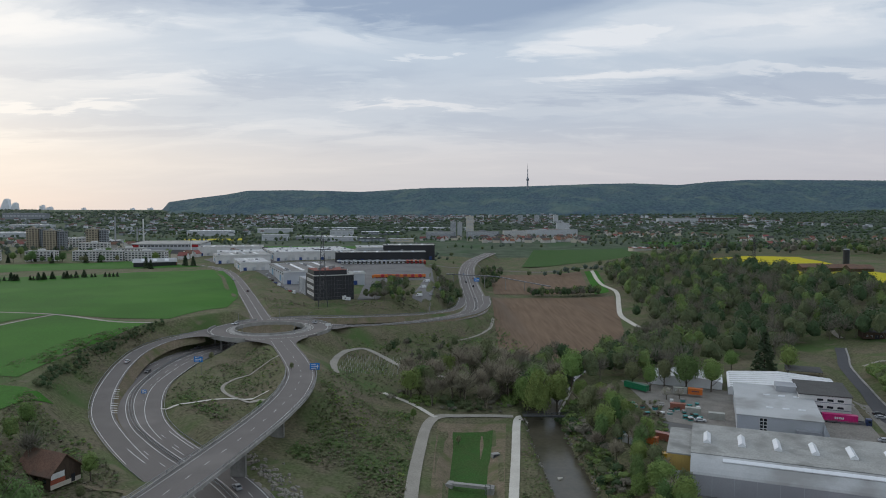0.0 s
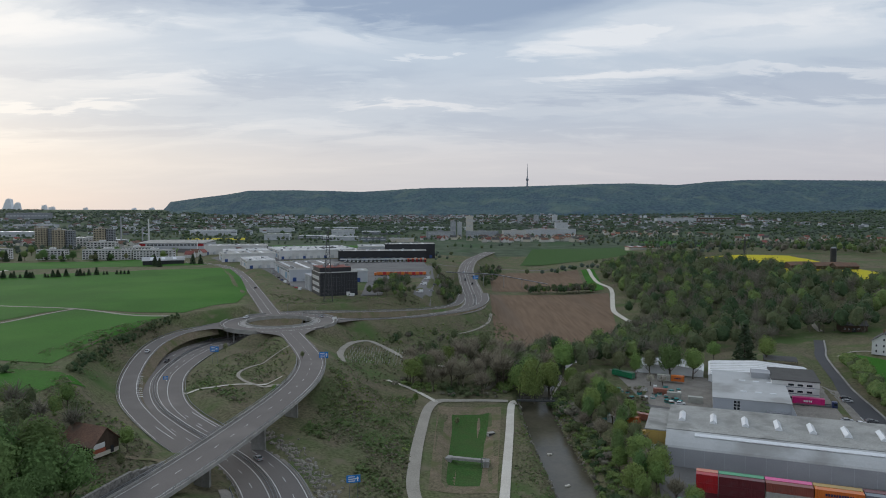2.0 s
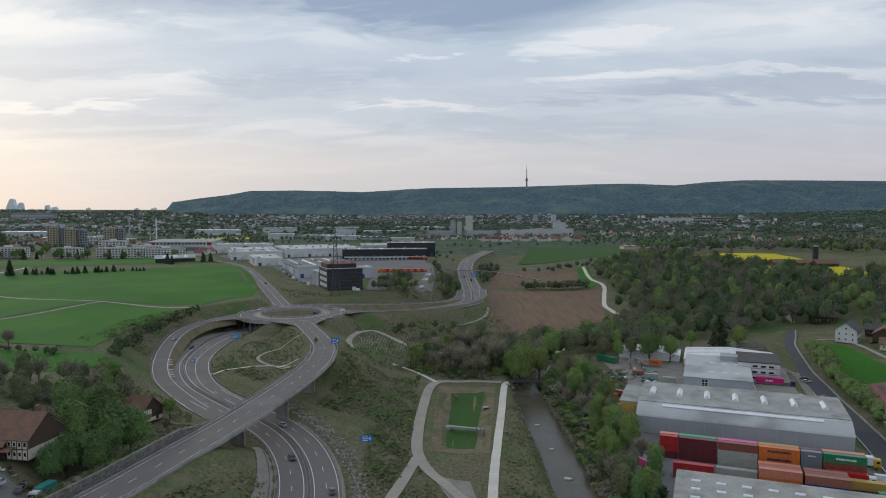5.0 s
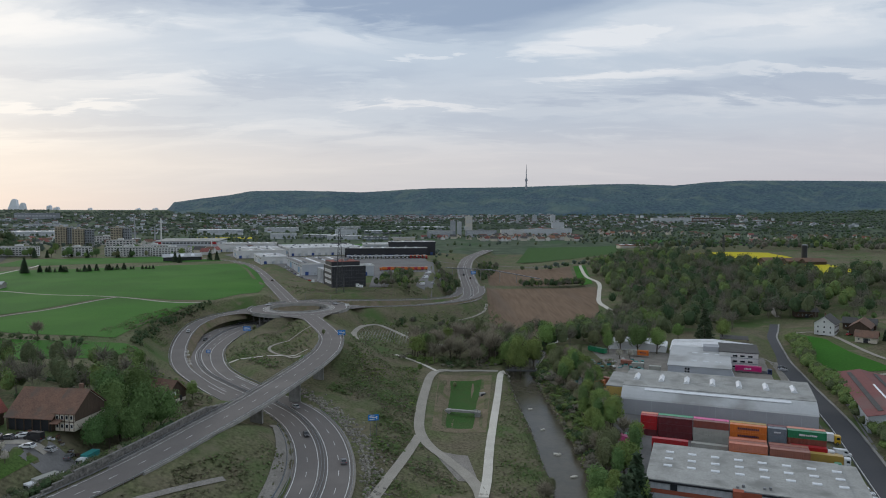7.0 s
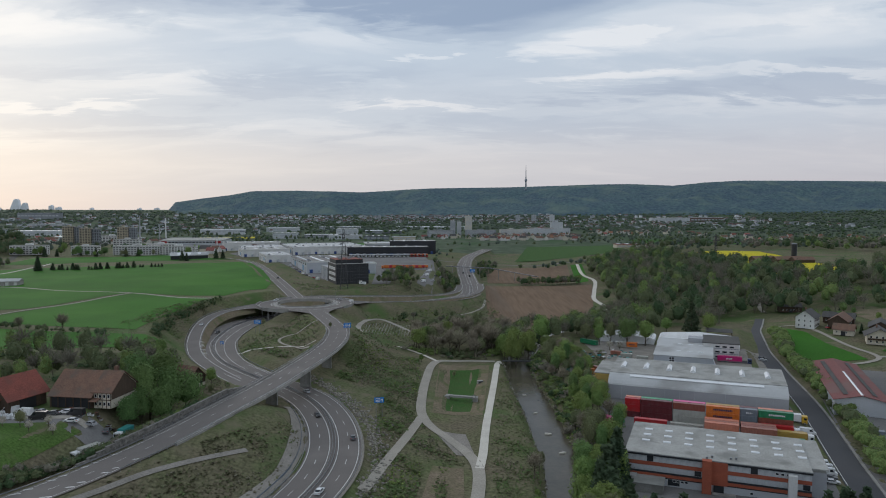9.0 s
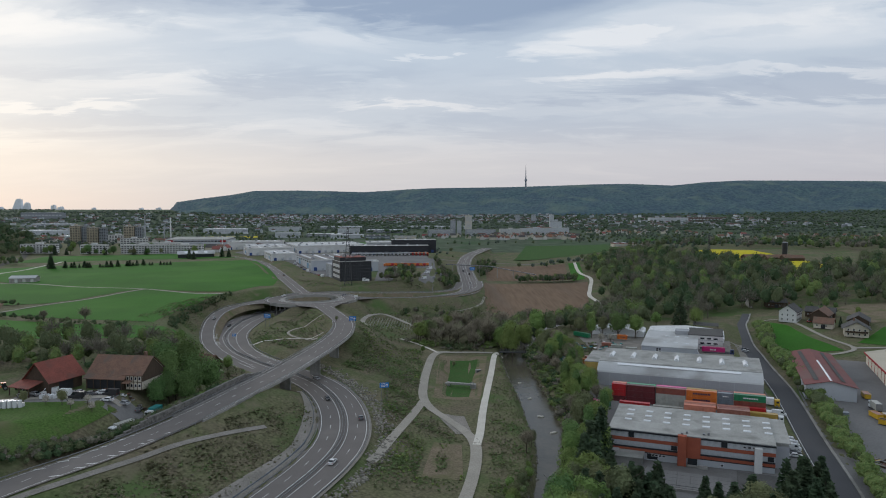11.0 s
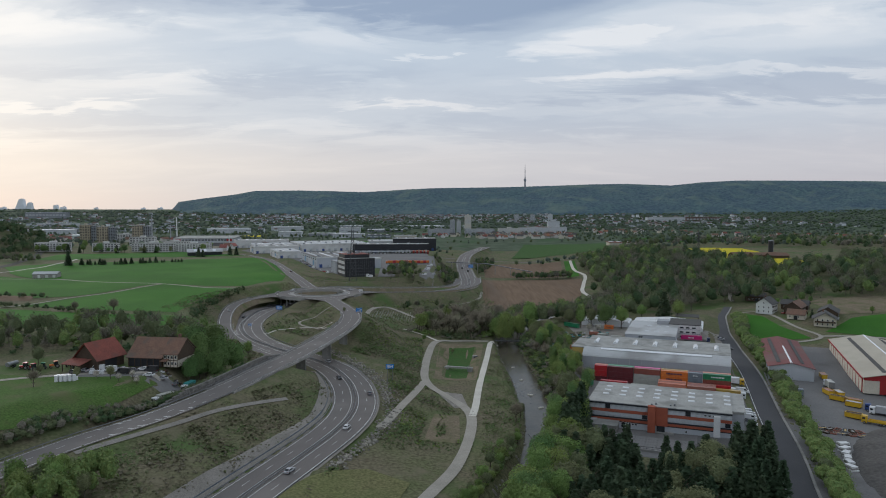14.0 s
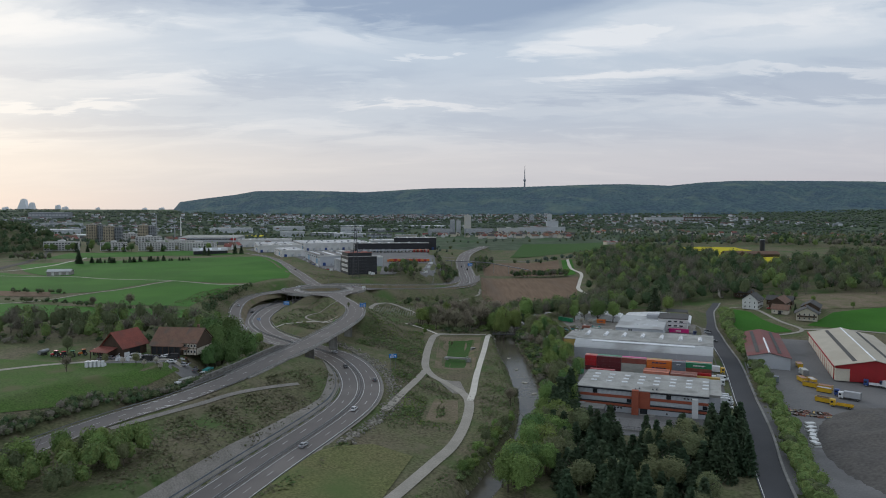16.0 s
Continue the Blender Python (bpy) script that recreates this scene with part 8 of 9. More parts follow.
def crown(n, R, H, z0, clumps, r, size, core=ICO2, hollow=0.78, droop=0.0, core_size=0.83):
    """A crown with an uneven, bulging outline: a ragged leafy body wrapped in loose sprays that face outwards.
    Gives the corners of the sprays (fours) and of the body (threes)."""
    bd = r.normal(size=(clumps, 3))
    bd /= np.linalg.norm(bd, axis=1)[:, None]
    bd[:, 2] = np.where(bd[:, 2] < -0.45, -bd[:, 2], bd[:, 2])
    amp, sharp = r.uniform(0.14, 0.40, clumps), r.uniform(5, 16, clumps)
    axes = np.array([R, R, H * 0.56])
    c = np.array([r.normal(0, R * 0.06), r.normal(0, R * 0.06), z0 + H * 0.47])

    def reach(d):
        return 0.70 + (amp * np.exp((d @ bd.T - 1) * sharp)).max(1) - 0.10 * np.clip(-d[:, 2], 0, 1)
    d = r.normal(size=(n, 3))
    d /= np.linalg.norm(d, axis=1)[:, None]
    d[:, 2] = np.where(d[:, 2] < -0.5, -d[:, 2], d[:, 2])
    k = (reach(d) * r.uniform(hollow, 1.10, n) ** 1.0)[:, None]
    p = c + d * k * axes
    p[:, 2] -= droop * np.hypot(p[:, 0], p[:, 1]) * 0.6
    q = leaf_quads(p, size, 0.25, r, 1.0 + droop, d)
    if not core_size:
        return q, np.zeros((0, 3))
    cv, cf = core
    w = c + cv * (reach(cv) * core_size * r.uniform(0.84, 1.08, len(cv)))[:, None] * axes
    w[:, 2] -= droop * np.hypot(w[:, 0], w[:, 1]) * 0.6
    return q, w[cf].reshape(-1, 3)


def quads_mesh(name, q, material, t=None):
    """A mesh of loose fours and threes of corners."""
    t = np.zeros((0, 3)) if t is None else t
    v = np.concatenate([q, t])
    nq, nt = len(q) // 4, len(t) // 3
    me = bpy.data.meshes.new(name)
    me.vertices.add(len(v))
    me.vertices.foreach_set("co", np.ascontiguousarray(v, np.float32).ravel())
    me.loops.add(len(v))
    me.loops.foreach_set("vertex_index", np.arange(len(v), dtype=np.int32))
    me.polygons.add(nq + nt)
    me.polygons.foreach_set("loop_start", np.concatenate([np.arange(0, nq * 4, 4), nq * 4 + np.arange(0, nt * 3, 3)]).astype(np.int32))
    me.materials.append(MATS[material])
    me.update(calc_edges=True)
    return me


def trunk_mesh(h, r0, r, limbs=6, top=0.75, name="trunk"):
    s = Shape()
    bend = r.uniform(-0.04, 0.04, 2) * h
    n = 5
    pts = [(bend[0] * (k / n) ** 2, bend[1] * (k / n) ** 2, h * top * k / n) for k in range(n + 1)]
    for k in range(n):
        c = 7
        ra, rb = r0 * (1 - 0.75 * k / n), r0 * (1 - 0.75 * (k + 1) / n)
        ring_a = [(pts[k][0] + ra * math.cos(6.283 * j / c), pts[k][1] + ra * math.sin(6.283 * j / c), pts[k][2] - (0.6 if k == 0 else 0)) for j in range(c)]
        ring_b = [(pts[k + 1][0] + rb * math.cos(6.283 * j / c), pts[k + 1][1] + rb * math.sin(6.283 * j / c), pts[k + 1][2]) for j in range(c)]
        s.add(ring_a + ring_b, [(j, (j + 1) % c, c + (j + 1) % c, c + j) for j in range(c)])
    for k in range(limbs):
        t = r.uniform(0, 6.283)
        f = r.uniform(0.3, 0.9)
        p = np.array(pts[min(n, int(f * n))], float)
        L = h * r.uniform(0.22, 0.36)
        q = p + np.array([math.cos(t) * L * 0.8, math.sin(t) * L * 0.8, L * 0.7])
        s.beam(tuple(p), tuple(q), r0 * 0.42)
        s.beam(tuple(q), tuple(q + np.array([math.cos(t + .5) * L * 0.4, math.sin(t + .5) * L * 0.4, L * 0.5])), r0 * 0.22)
    return s.mesh(name, "bark")


def make_species(kind, seed):
    """Trunk and crown meshes of one model, about 12 m high."""
    r = np.random.default_rng(seed)
    if kind == "conifer":
        pts = []
        for k in range(15):
            z = 1.2 + 10.6 * k / 14
            R = 2.6 * (1 - k / 15) ** 0.85 + 0.2
            m = int(20 + 50 * R / 2.5)
            t = r.uniform(0, 6.283, m)
            rr = R * r.uniform(0.35, 1.08, m)
            pts.append(np.stack([rr * np.cos(t), rr * np.sin(t), z - 0.38 * rr + r.normal(0, 0.14, m)], 1))
        c = np.concatenate(pts)
        return trunk_mesh(12, 0.22, r, 0, 0.95), quads_mesh("crown", leaf_quads(c, 0.95, 1.2, r, 1.2), "needles")
    if kind == "bare":
        return trunk_mesh(12, 0.26, r, 14, 0.85), quads_mesh("crown", np.concatenate([twig_quads(900, 3.5, 9.2, 2.6, r, 0.07), crown(240, 3.3, 8.8, 2.8, 14, r, 0.45, hollow=0.5, core_size=0.0)[0]]), "twig_bare")
    R, H, z0, nq, cl, size, m = {"round": (4.3, 10.2, 1.2, 1700, 26, 0.62, "leaf_mid"), "fresh": (3.8, 9.2, 2.2, 1400, 22, 0.6, "leaf_fresh"), "tall": (2.8, 10, 1.7, 1100, 18, 0.55, "leaf_mid"),
                                 "dull": (3.6, 9.0, 2.3, 1300, 20, 0.56, "leaf_dull"), "blossom": (3.2, 6.5, 2.0, 700, 14, 0.5, "blossom"), "willow": (4.5, 9.4, 1.6, 1600, 24, 0.62, "leaf_fresh")}[kind]
    q, t = crown(int(nq * 1.0), R, H, z0, cl, r, size * 0.86, ICO2, droop=0.3 if kind == "willow" else 0.0)
    return trunk_mesh(12, 0.30, r, 7, 0.72), quads_mesh("crown", q, m, t)


SPECIES = {k: [make_species(k, 31 * j + len(k) * 7) for j in range(n)] for k, n in (("round", 4), ("fresh", 4), ("tall", 3), ("dull", 4), ("bare", 4), ("willow", 3), ("conifer", 4), ("blossom", 2))}
TREE_LABEL = {"round": "broadleaf tree in full green leaf", "fresh": "tree with fresh yellow-green leaves", "tall": "slim upright green tree", "dull": "tree with sparse olive leaves", "bare": "nearly bare grey-brown tree",
              "willow": "spreading pale green willow", "conifer": "dark green spruce", "blossom": "small tree in white blossom"}
tr = random.Random(77)


def tree(x, y, h, kind, where, wide=1.0, z=None):
    tm, cm = tr.choice(SPECIES[kind])
    k = h / 12.0
    t = thing("conifer" if kind == "conifer" else "tree", pose(x, y, land_at(x, y) if z is None else z, 0, 0, tr.uniform(0, 360)), TREE_LABEL[kind] + " " + where, "tree", "trees " + where)
    t.scale = (k * wide, k * wide, k)
    part("trunk", tm, None, t)
    part("crown", cm, None, t)
    return t


def keep_off(x, y, gap=2.0):
    """True where no road, path or yard lies."""
    x, y = np.asarray(x, float), np.asarray(y, float)
    ok = np.ones(x.shape, bool)
    for line, half in ((MOTORWAY, 11), (WEST_RAMP, 5), (BRIDGE_ROAD, 7), (NORTH_ROAD, 7), (EAST_RAMP_N, 4.5), (EAST_RAMP_S, 4.5), (SERVICE_ROAD, 6), (RIVER, 5.5)):
        idx, d, _ = near_line(line, x, y, half + gap + 1)
        ok[idx[d < half + gap]] = False
    for pts, w in PATHS:
        ok &= edge_distance(pts, x, y, False) > w + gap * 0.6
    ok &= np.hypot(x - HUB[0], y - HUB[1]) > R_OUT + gap
    return ok


PATHS = [([(-70, 268), (-88, 283), (-96, 300), (-92, 318), (-74, 333), (-66, 330)], 1.0), ([(-118, 276), (-104, 272), (-90, 278), (-70, 276)], 1.0), ([(-112, 46), (-99.5, 64), (-82.5, 88), (-62, 112)], 1.2), ([(-3.5, 126), (-6, 95), (3, 95), (5, 126)], 2.0),
         ([(30, 291), (0, 289), (-6, 276), (-8.5, 243), (-9, 186), (-5, 170), (9, 141), (12, 124), (10, 98), (4, 67), (-12, 22)], 2.5), ([(34, 291), (26, 243), (20, 193), (17, 167), (12.5, 126)], 2.0), ([(-3, 286), (-27, 312)], 1.8),
         ([(-9, 180), (-14, 150), (-24, 100)], 1.5), ([(36, 293), (58, 318), (66, 340)], 2.5), ([(-50, 322), (-56, 352), (-57, 376), (-53, 392), (-45, 399), (-33, 384), (-19, 364), (2, 357)], 2.2), ([(150, 515), (164, 560), (172, 660), (180, 740), (190, 960)], 3.0), ([(-130, 12), (-104, 56), (-74, 100)], 1.8),
         ([(206, 352), (240, 322), (262, 310), (230, 268)], 2.5), ([(-330, 60), (-250, 70), (-190, 84), (-140, 112)], 2.5)]


def scatter(poly, n, gap, rr, apart=2.5):
    xs = [p[0] for p in poly]
    ys = [p[1] for p in poly]
    got, tries = [], 0
    while len(got) < n and tries < 40:
        m = n * 4
        x, y = rr.uniform(min(xs), max(xs), m), rr.uniform(min(ys), max(ys), m)
        ok = inside(poly, x, y) & keep_off(x, y, gap)
        for a, b in zip(x[ok], y[ok]):
            if len(got) >= n:
                break
            if all((a - c) ** 2 + (b - d) ** 2 > apart * apart for c, d in got[-160:]):
                got.append((a, b))
        tries += 1
    return got


def grove(poly, n, lo, hi, kinds, where, gap=2.0, apart=3.0, wide=1.0, seed=0):
    rr = np.random.default_rng(seed + n)
    for x, y in scatter(poly, n, gap, rr, apart):
        tree(x, y, rr.uniform(lo, hi), str(rr.choice(kinds)), where, wide * rr.uniform(0.85, 1.15))


# ---- woods: too many trees to count ----
def wood(name, spots, lo, hi, per, size, materials, label, rr, clumps=8, spread=0.34):
    """One mass of crowns: each tree a dome of clumps; several leaf colours in one object."""
    heights = land([p[0] for p in spots], [p[1] for p in spots])
    qs, ts, qi, ti = [], [], [], []
    for (x, y), z in zip(spots, heights):
        h = rr.uniform(lo, hi)
        k = rr.integers(0, len(materials))
        if "bare" in materials[k] and per > 60:
            q, t = twig_quads(int(per * 0.9), h * spread, h * 0.86, h * 0.12, rr), np.zeros((0, 3))
        else:
            q, t = crown(per, h * spread, h * 0.86, h * 0.12, clumps + 3, rr, size * (h / 12) ** 0.5, ICO2 if per > 60 else ICO1)
        at = np.array([x, y, z])
        qs.append(q + at)
        ts.append(t + at)
        qi.append(np.full(len(q) // 4, k, np.int32))
        ti.append(np.full(len(t) // 3, k, np.int32))
    me = quads_mesh(name, np.concatenate(qs), materials[0], np.concatenate(ts))
    for m in materials[1:]:
        me.materials.append(MATS[m])
    me.polygons.foreach_set("material_index", np.concatenate(qi + ti))
    return tagged(new(name, me), label, "wood", kind="stuff")


rr = np.random.default_rng(12)
leafy("wood_dark_leaf", (0.068, 0.109, 0.049), (0.058, 0.094, 0.044), 0.0, 0.2, island=0.32)
leafy("wood_olive", (0.114, 0.141, 0.068), (0.107, 0.129, 0.064), 0.0, 0.2, island=0.32)
leafy("wood_fresh", (0.160, 0.223, 0.071), (0.136, 0.194, 0.066), 0.0, 0.2, island=0.32)
leafy("wood_bare", (0.175, 0.163, 0.125), (0.155, 0.148, 0.112), 0.0, 0.1, island=0.32)
WMAT = ["wood_dark_leaf", "wood_olive", "wood_fresh", "wood_bare", "wood_olive", "wood_bare", "wood_dark_leaf", "wood_olive", "wood_bare"]


def copse(name, poly, n, lo, hi, label, seed, materials=None, gap=0.8, apart=3.0, per=150, clumps=12, spread=0.34, size=0.95):
    r2 = np.random.default_rng(seed)
    return wood(name, scatter(poly, n, gap, r2, apart), lo, hi, per, size, materials or WMAT, label, r2, clumps, spread)


# single trees that stand out
for x, y, h, k, w in ((-111, 146, 17, "round", 0.95), (-104, 151, 21.5, "round", 0.95), (-99, 145, 20, "round", 0.95), (-107, 140, 17, "round", 0.95), (-96, 152, 17, "round", 0.95), (-103, 137, 13, "round", 1.1), (-105.5, 124.5, 12, "round", 0.9), (-103.5, 131, 14, "round", 0.85), (-98, 133.5, 15, "round", 0.9)):
    tree(x, y, h, k, "beside the farm", w)
for x, y, h, k, w in ((43, 300, 25, "willow", 0.72), (51, 306, 22, "fresh", 0.85), (37, 308, 19, "willow", 0.8), (62, 330, 21, "fresh", 1.0), (42, 320, 20, "fresh", 1.0), (57, 345, 18, "bare", 1.2), (46, 335, 19, "dull", 1.1), (30, 318, 18, "bare", 1.1), (22, 330, 17, "bare", 1.1)):
    tree(x, y, h, k, "where river and path meet", w)
for x, y, h, k, w in ((113, 318, 18, "round", 1.05), (123, 314, 16, "fresh", 1.05), (104, 322, 14, "dull", 1.0), (95, 314, 13, "fresh", 0.9), (88, 318, 14, "dull", 1), (133, 345, 9, "blossom", 1.2), (164, 350, 20, "conifer", 1.3), (170, 338, 15, "fresh", 1), (148, 352, 12, "fresh", 1.1), (98, 300, 8, "blossom", 1.2), (104, 301, 7, "blossom", 1.2)):
    tree(x, y, h, k, "behind the upper yard", w)
for x, y, h, k in ((-108, 12, 11, "fresh"), (-103, 20, 10, "fresh"), (-114, 20, 11, "fresh"), (-97, 26, 7, "dull"), (-119, 10, 12, "fresh"), (-94, 17, 8, "dull"), (-106, 28, 9, "fresh")):
    tree(x, y, h, k, "on the bank below the road", 1.0)
for x, y, h, k in ((-100.5, 194, 8.5, "fresh"), (-120, 104, 5, "blossom"), (-128, 103, 6, "dull"), (-134, 104, 5, "blossom"), (-141, 103, 5.5, "dull"), (-117, 101, 5, "blossom"), (-168, 124, 9, "dull"), (-158, 108, 5, "dull"), (-123, 99, 5, "blossom"), (-150, 90, 7, "bare"), (-130, 214, 9, "fresh"),
                   (-96, 180, 5, "dull"), (6, 262, 4, "dull"), (-12, 280, 5, "fresh"), (-70, 262, 5, "fresh"), (-66, 300, 4, "dull"), (-118, 350, 5, "dull"), (30, 118, 9, "bare"), (33, 128, 7, "dull"), (-202, 262, 11, "bare"), (-230, 270, 8, "bare")):
    tree(x, y, h, k, "standing alone in the grass")
grove([(51, 132), (60, 132), (70, 165), (72, 215), (74, 250), (78, 300), (60, 300), (54, 240), (53, 190)], 64, 8, 14, ["fresh", "willow", "dull", "bare", "tall", "dull", "tall"], "on the river bank", 0.5, 3.0)
grove([(16, 22), (28, 20), (38, 40), (46, 66), (54, 104), (57, 134), (48, 134), (42, 112), (34, 84), (27, 62)], 46, 9, 15, ["fresh", "willow", "fresh", "dull", "round", "willow"], "on the lower river bank", 0.5, 3.0, 1.0)
grove([(18, 40), (26, 70), (34, 104), (30, 106), (20, 84), (6, 38)], 22, 3, 6, ["fresh", "dull", "willow"], "on the near river bank", 0.5, 3.0, 1.2)
grove([(-20, 302), (26, 299), (38, 330), (46, 396), (14, 392), (-6, 352), (-24, 322)], 66, 9, 16, ["dull", "bare", "tall", "bare", "fresh", "bare"], "in the scrub wood", 1.0, 3.2)
copse("river_wood", [(30, 302), (75, 326), (118, 350), (148, 430), (146, 500), (112, 430), (60, 396), (44, 370)], 142, 10, 17, "mixed wood along the river bend", 41)
copse("wood_farm", [(-330, 148), (-150, 150), (-112, 160), (-114, 204), (-200, 206), (-330, 206)], 150, 8, 15, "thin spring wood behind the farm", 42, ["wood_olive", "wood_fresh", "wood_bare", "wood_olive"], per=210, clumps=9, size=0.75, spread=0.3)
copse("wood_depot", [(-58, 506), (-30, 512), (-22, 535), (-30, 610), (-46, 640), (-52, 590), (-58, 540)], 69, 5, 11, "young trees round the black building", 45)
copse("motorway_wood", [(-6, 560), (16, 560), (18, 700), (6, 800), (-14, 800), (-6, 660)], 69, 7, 12, "trees along the far motorway", 43)
copse("motorway_wood_far", [(48, 745), (60, 800), (90, 1000), (60, 1000), (44, 850)], 60, 6, 11, "trees beyond the far motorway", 44)
copse("wood_slope", [(-40, 398), (-10, 372), (4, 362), (30, 392), (30, 440), (0, 440), (-30, 420)], 39, 4, 9, "young trees under the slip road", 46)
copse("hedge_field", [(88, 704), (160, 704), (162, 722), (90, 722)], 60, 7, 12, "hedge between two brown fields", 47)
grove([yard(2, -60), yard(5.5, -60), yard(7, -97), yard(3, -99)], 10, 13, 18, ["conifer"], "beside the works building", 0.3, 2.6, 1.3)
grove([yard(6, -97), yard(26, -97), yard(28, -107), yard(8, -108)], 15, 10, 14, ["conifer", "conifer", "dull"], "in front of the works building", 0.3, 2.8, 1.3)
grove([yard(38, -98), yard(62, -97), yard(66, -112), yard(40, -112)], 20, 9, 14, ["conifer", "conifer", "conifer", "dull"], "in front of the garage", 0.3, 3.0, 1.35)
grove([yard(61, -70), yard(73, -72), yard(74, -128), yard(62, -128)], 22, 11, 16, ["conifer"], "between garage and service road", 0.3, 2.6, 1.25)
grove([yard(2, -110), yard(60, -112), yard(62, -172), yard(24, -172)], 84, 8.5, 13, ["conifer", "conifer", "conifer", "conifer", "dull"], "in the garden", 0.3, 3.6, 1.4)
copse("bank_trees", [(-135, -10), (-122, 26), (-104, 36), (-86, 30), (-92, 5), (-110, -15)], 40, 6, 11, "fresh green trees on the bank below the road", 61, ["wood_fresh", "wood_fresh", "wood_olive"], 1.0, 2.6, 170, 12)
copse("spur_hedge", [(-560, 690), (-520, 700), (-470, 650), (-500, 640)], 30, 5, 10, "bushes by the railway", 62)
# hedges and rows
hr = np.random.default_rng(60)


def hedge(name, line, n, lo, hi, side, label, mats_, per=70, clumps=7):
    """Bushes crowded along a line, standing up to side metres off it."""
    f = hr.uniform(0, len(line) - 1.001, n)
    i = f.astype(int)
    p = line[i] + (line[i + 1] - line[i]) * (f - i)[:, None]
    return wood(name, [(q[0] + hr.uniform(-side, side), q[1] + hr.uniform(-side, side)) for q in p], lo, hi, per, 0.75, mats_, label, hr, clumps, 0.5)


edge = shifted(SERVICE_ROAD, -10.5)
hedge("hedge_service_road", edge[(edge[:, 1] > 8) & (edge[:, 1] < 345)], 390, 3.5, 8.0, 2.8, "fresh green hedge trees along the service road", ["wood_fresh", "wood_olive", "wood_fresh", "wood_fresh"], 80, 9)
edge = shifted(BRIDGE_ROAD[(BRIDGE_ROAD[:, 1] < 122) & (BRIDGE_ROAD[:, 1] > 4)], -13.5)
hedge("hedge_bridge_road", edge, 400, 2.6, 5.0, 2.4, "dense dull green hedge above the road", ["wood_olive", "wood_dark_leaf", "wood_olive", "wood_bare"], 40, 5)
edge = shifted(BRIDGE_ROAD[(BRIDGE_ROAD[:, 1] < 165) & (BRIDGE_ROAD[:, 1] > 100)], -12.5)
hedge("hedge_gabion", edge, 120, 2.2, 4.8, 2.0, "dense bushes above the gabion wall", ["wood_olive", "wood_dark_leaf", "wood_fresh"], 60, 6)
hedge("hedge_fields", spline([(-340, 308, 0), (-260, 284, 0), (-172, 250, 0)]), 90, 1.8, 4.2, 1.8, "low dark hedge between the green crops", ["wood_dark_leaf", "wood_olive"])
hedge("hedge_fields_far", spline([(-330, 345, 0), (-300, 338, 0), (-280, 332, 0)]), 22, 2, 5, 2.0, "clump of bushes by the farm track", ["wood_dark_leaf", "wood_olive"])
hedge("hedge_cutting", spline([(-160, 396, 0), (-165, 376, 0), (-168, 348, 0), (-168, 330, 0), (-165, 306, 0), (-160, 282, 0), (-150, 256, 0)]), 190, 1.4, 3.2, 2.2, "low bushes above the cutting", ["wood_olive", "wood_dark_leaf"])
for k in range(34):
    f = k / 33
    if k in (4, 9, 10, 17, 18, 23, 25, 28, 29):
        continue
    x, y = -404 + 96 * f + tr.uniform(-1, 1), 610 + 46 * f + tr.uniform(-2, 2)
    tree(x, y, tr.uniform(3.5, 7.5), "conifer", "in the row on the terrace field", 1.7)
for x, y, h in ((-414, 604, 15), (-411, 600, 12), (-322, 752, 12), (-312, 740, 10), (-286, 770, 12), (-278, 772, 11)):
    tree(x, y, h, "conifer", "at the field's edge", 1.3)
for k in range(16):
    x, y = tr.uniform(-600, -340), tr.uniform(800, 835)
    tree(x, y, tr.uniform(7, 14), tr.choice(["round", "dull", "conifer", "fresh"]), "among the apartment blocks", 1.1)
for k in range(26):
    x, y = tr.uniform(-585, -335), tr.choice((tr.uniform(812, 828), tr.uniform(865, 960)))
    tree(x, y, tr.uniform(8, 15), tr.choice(["round", "dull", "fresh", "round", "conifer"]), "among the apartment blocks", 1.1)
for k in range(14):
    x, y = 236 + tr.uniform(0, 70), 300 + tr.uniform(0, 90)
    tree(x, y, tr.uniform(5, 9), tr.choice(["round", "fresh", "conifer"]), "round the farm houses", 1.0)
WOOD_EAST = [(112, 352), (150, 368), (196, 392), (232, 412), (300, 396), (420, 420), (760, 440), (820, 640), (520, 610), (424, 596), (408, 532), (335, 545), (318, 770), (300, 900), (215, 900), (188, 800), (188, 718), (168, 640), (156, 582), (156, 520), (152, 490), (146, 440)]
rr = np.random.default_rng(12)
wood("wood_east", scatter(WOOD_EAST, 1500, 1.0, rr, 3.8), 12, 20, 130, 1.0, WMAT, "mixed spring woodland on the eastern slope", rr, 10, 0.35)
wood("wood_behind_hall", scatter([(345, 372), (420, 350), (760, 330), (760, 440), (420, 425), (320, 408)], 250, 1.0, rr, 4.5), 11, 18, 110, 1.1, WMAT, "woodland edge behind the fields", rr)
wood("wood_spur", scatter([(-572, 700), (-582, 630), (-780, 600), (-820, 1000), (-670, 1000), (-590, 880), (-572, 800)], 700, 0, rr, 4.5), 10, 16, 40, 1.8, ["wood_dark_leaf", "wood_olive", "wood_dark_leaf"], "dark wood on the western spur", rr, 7, 0.42)
wood("wood_far_east", scatter([(300, 905), (460, 890), (620, 790), (1400, 800), (1500, 1300), (760, 1250), (560, 1040), (330, 1000), (220, 930)], 900, 0, rr, 6), 11, 18, 20, 2.8, WMAT, "belt of woodland beyond the rapeseed", rr, 6, 0.4)
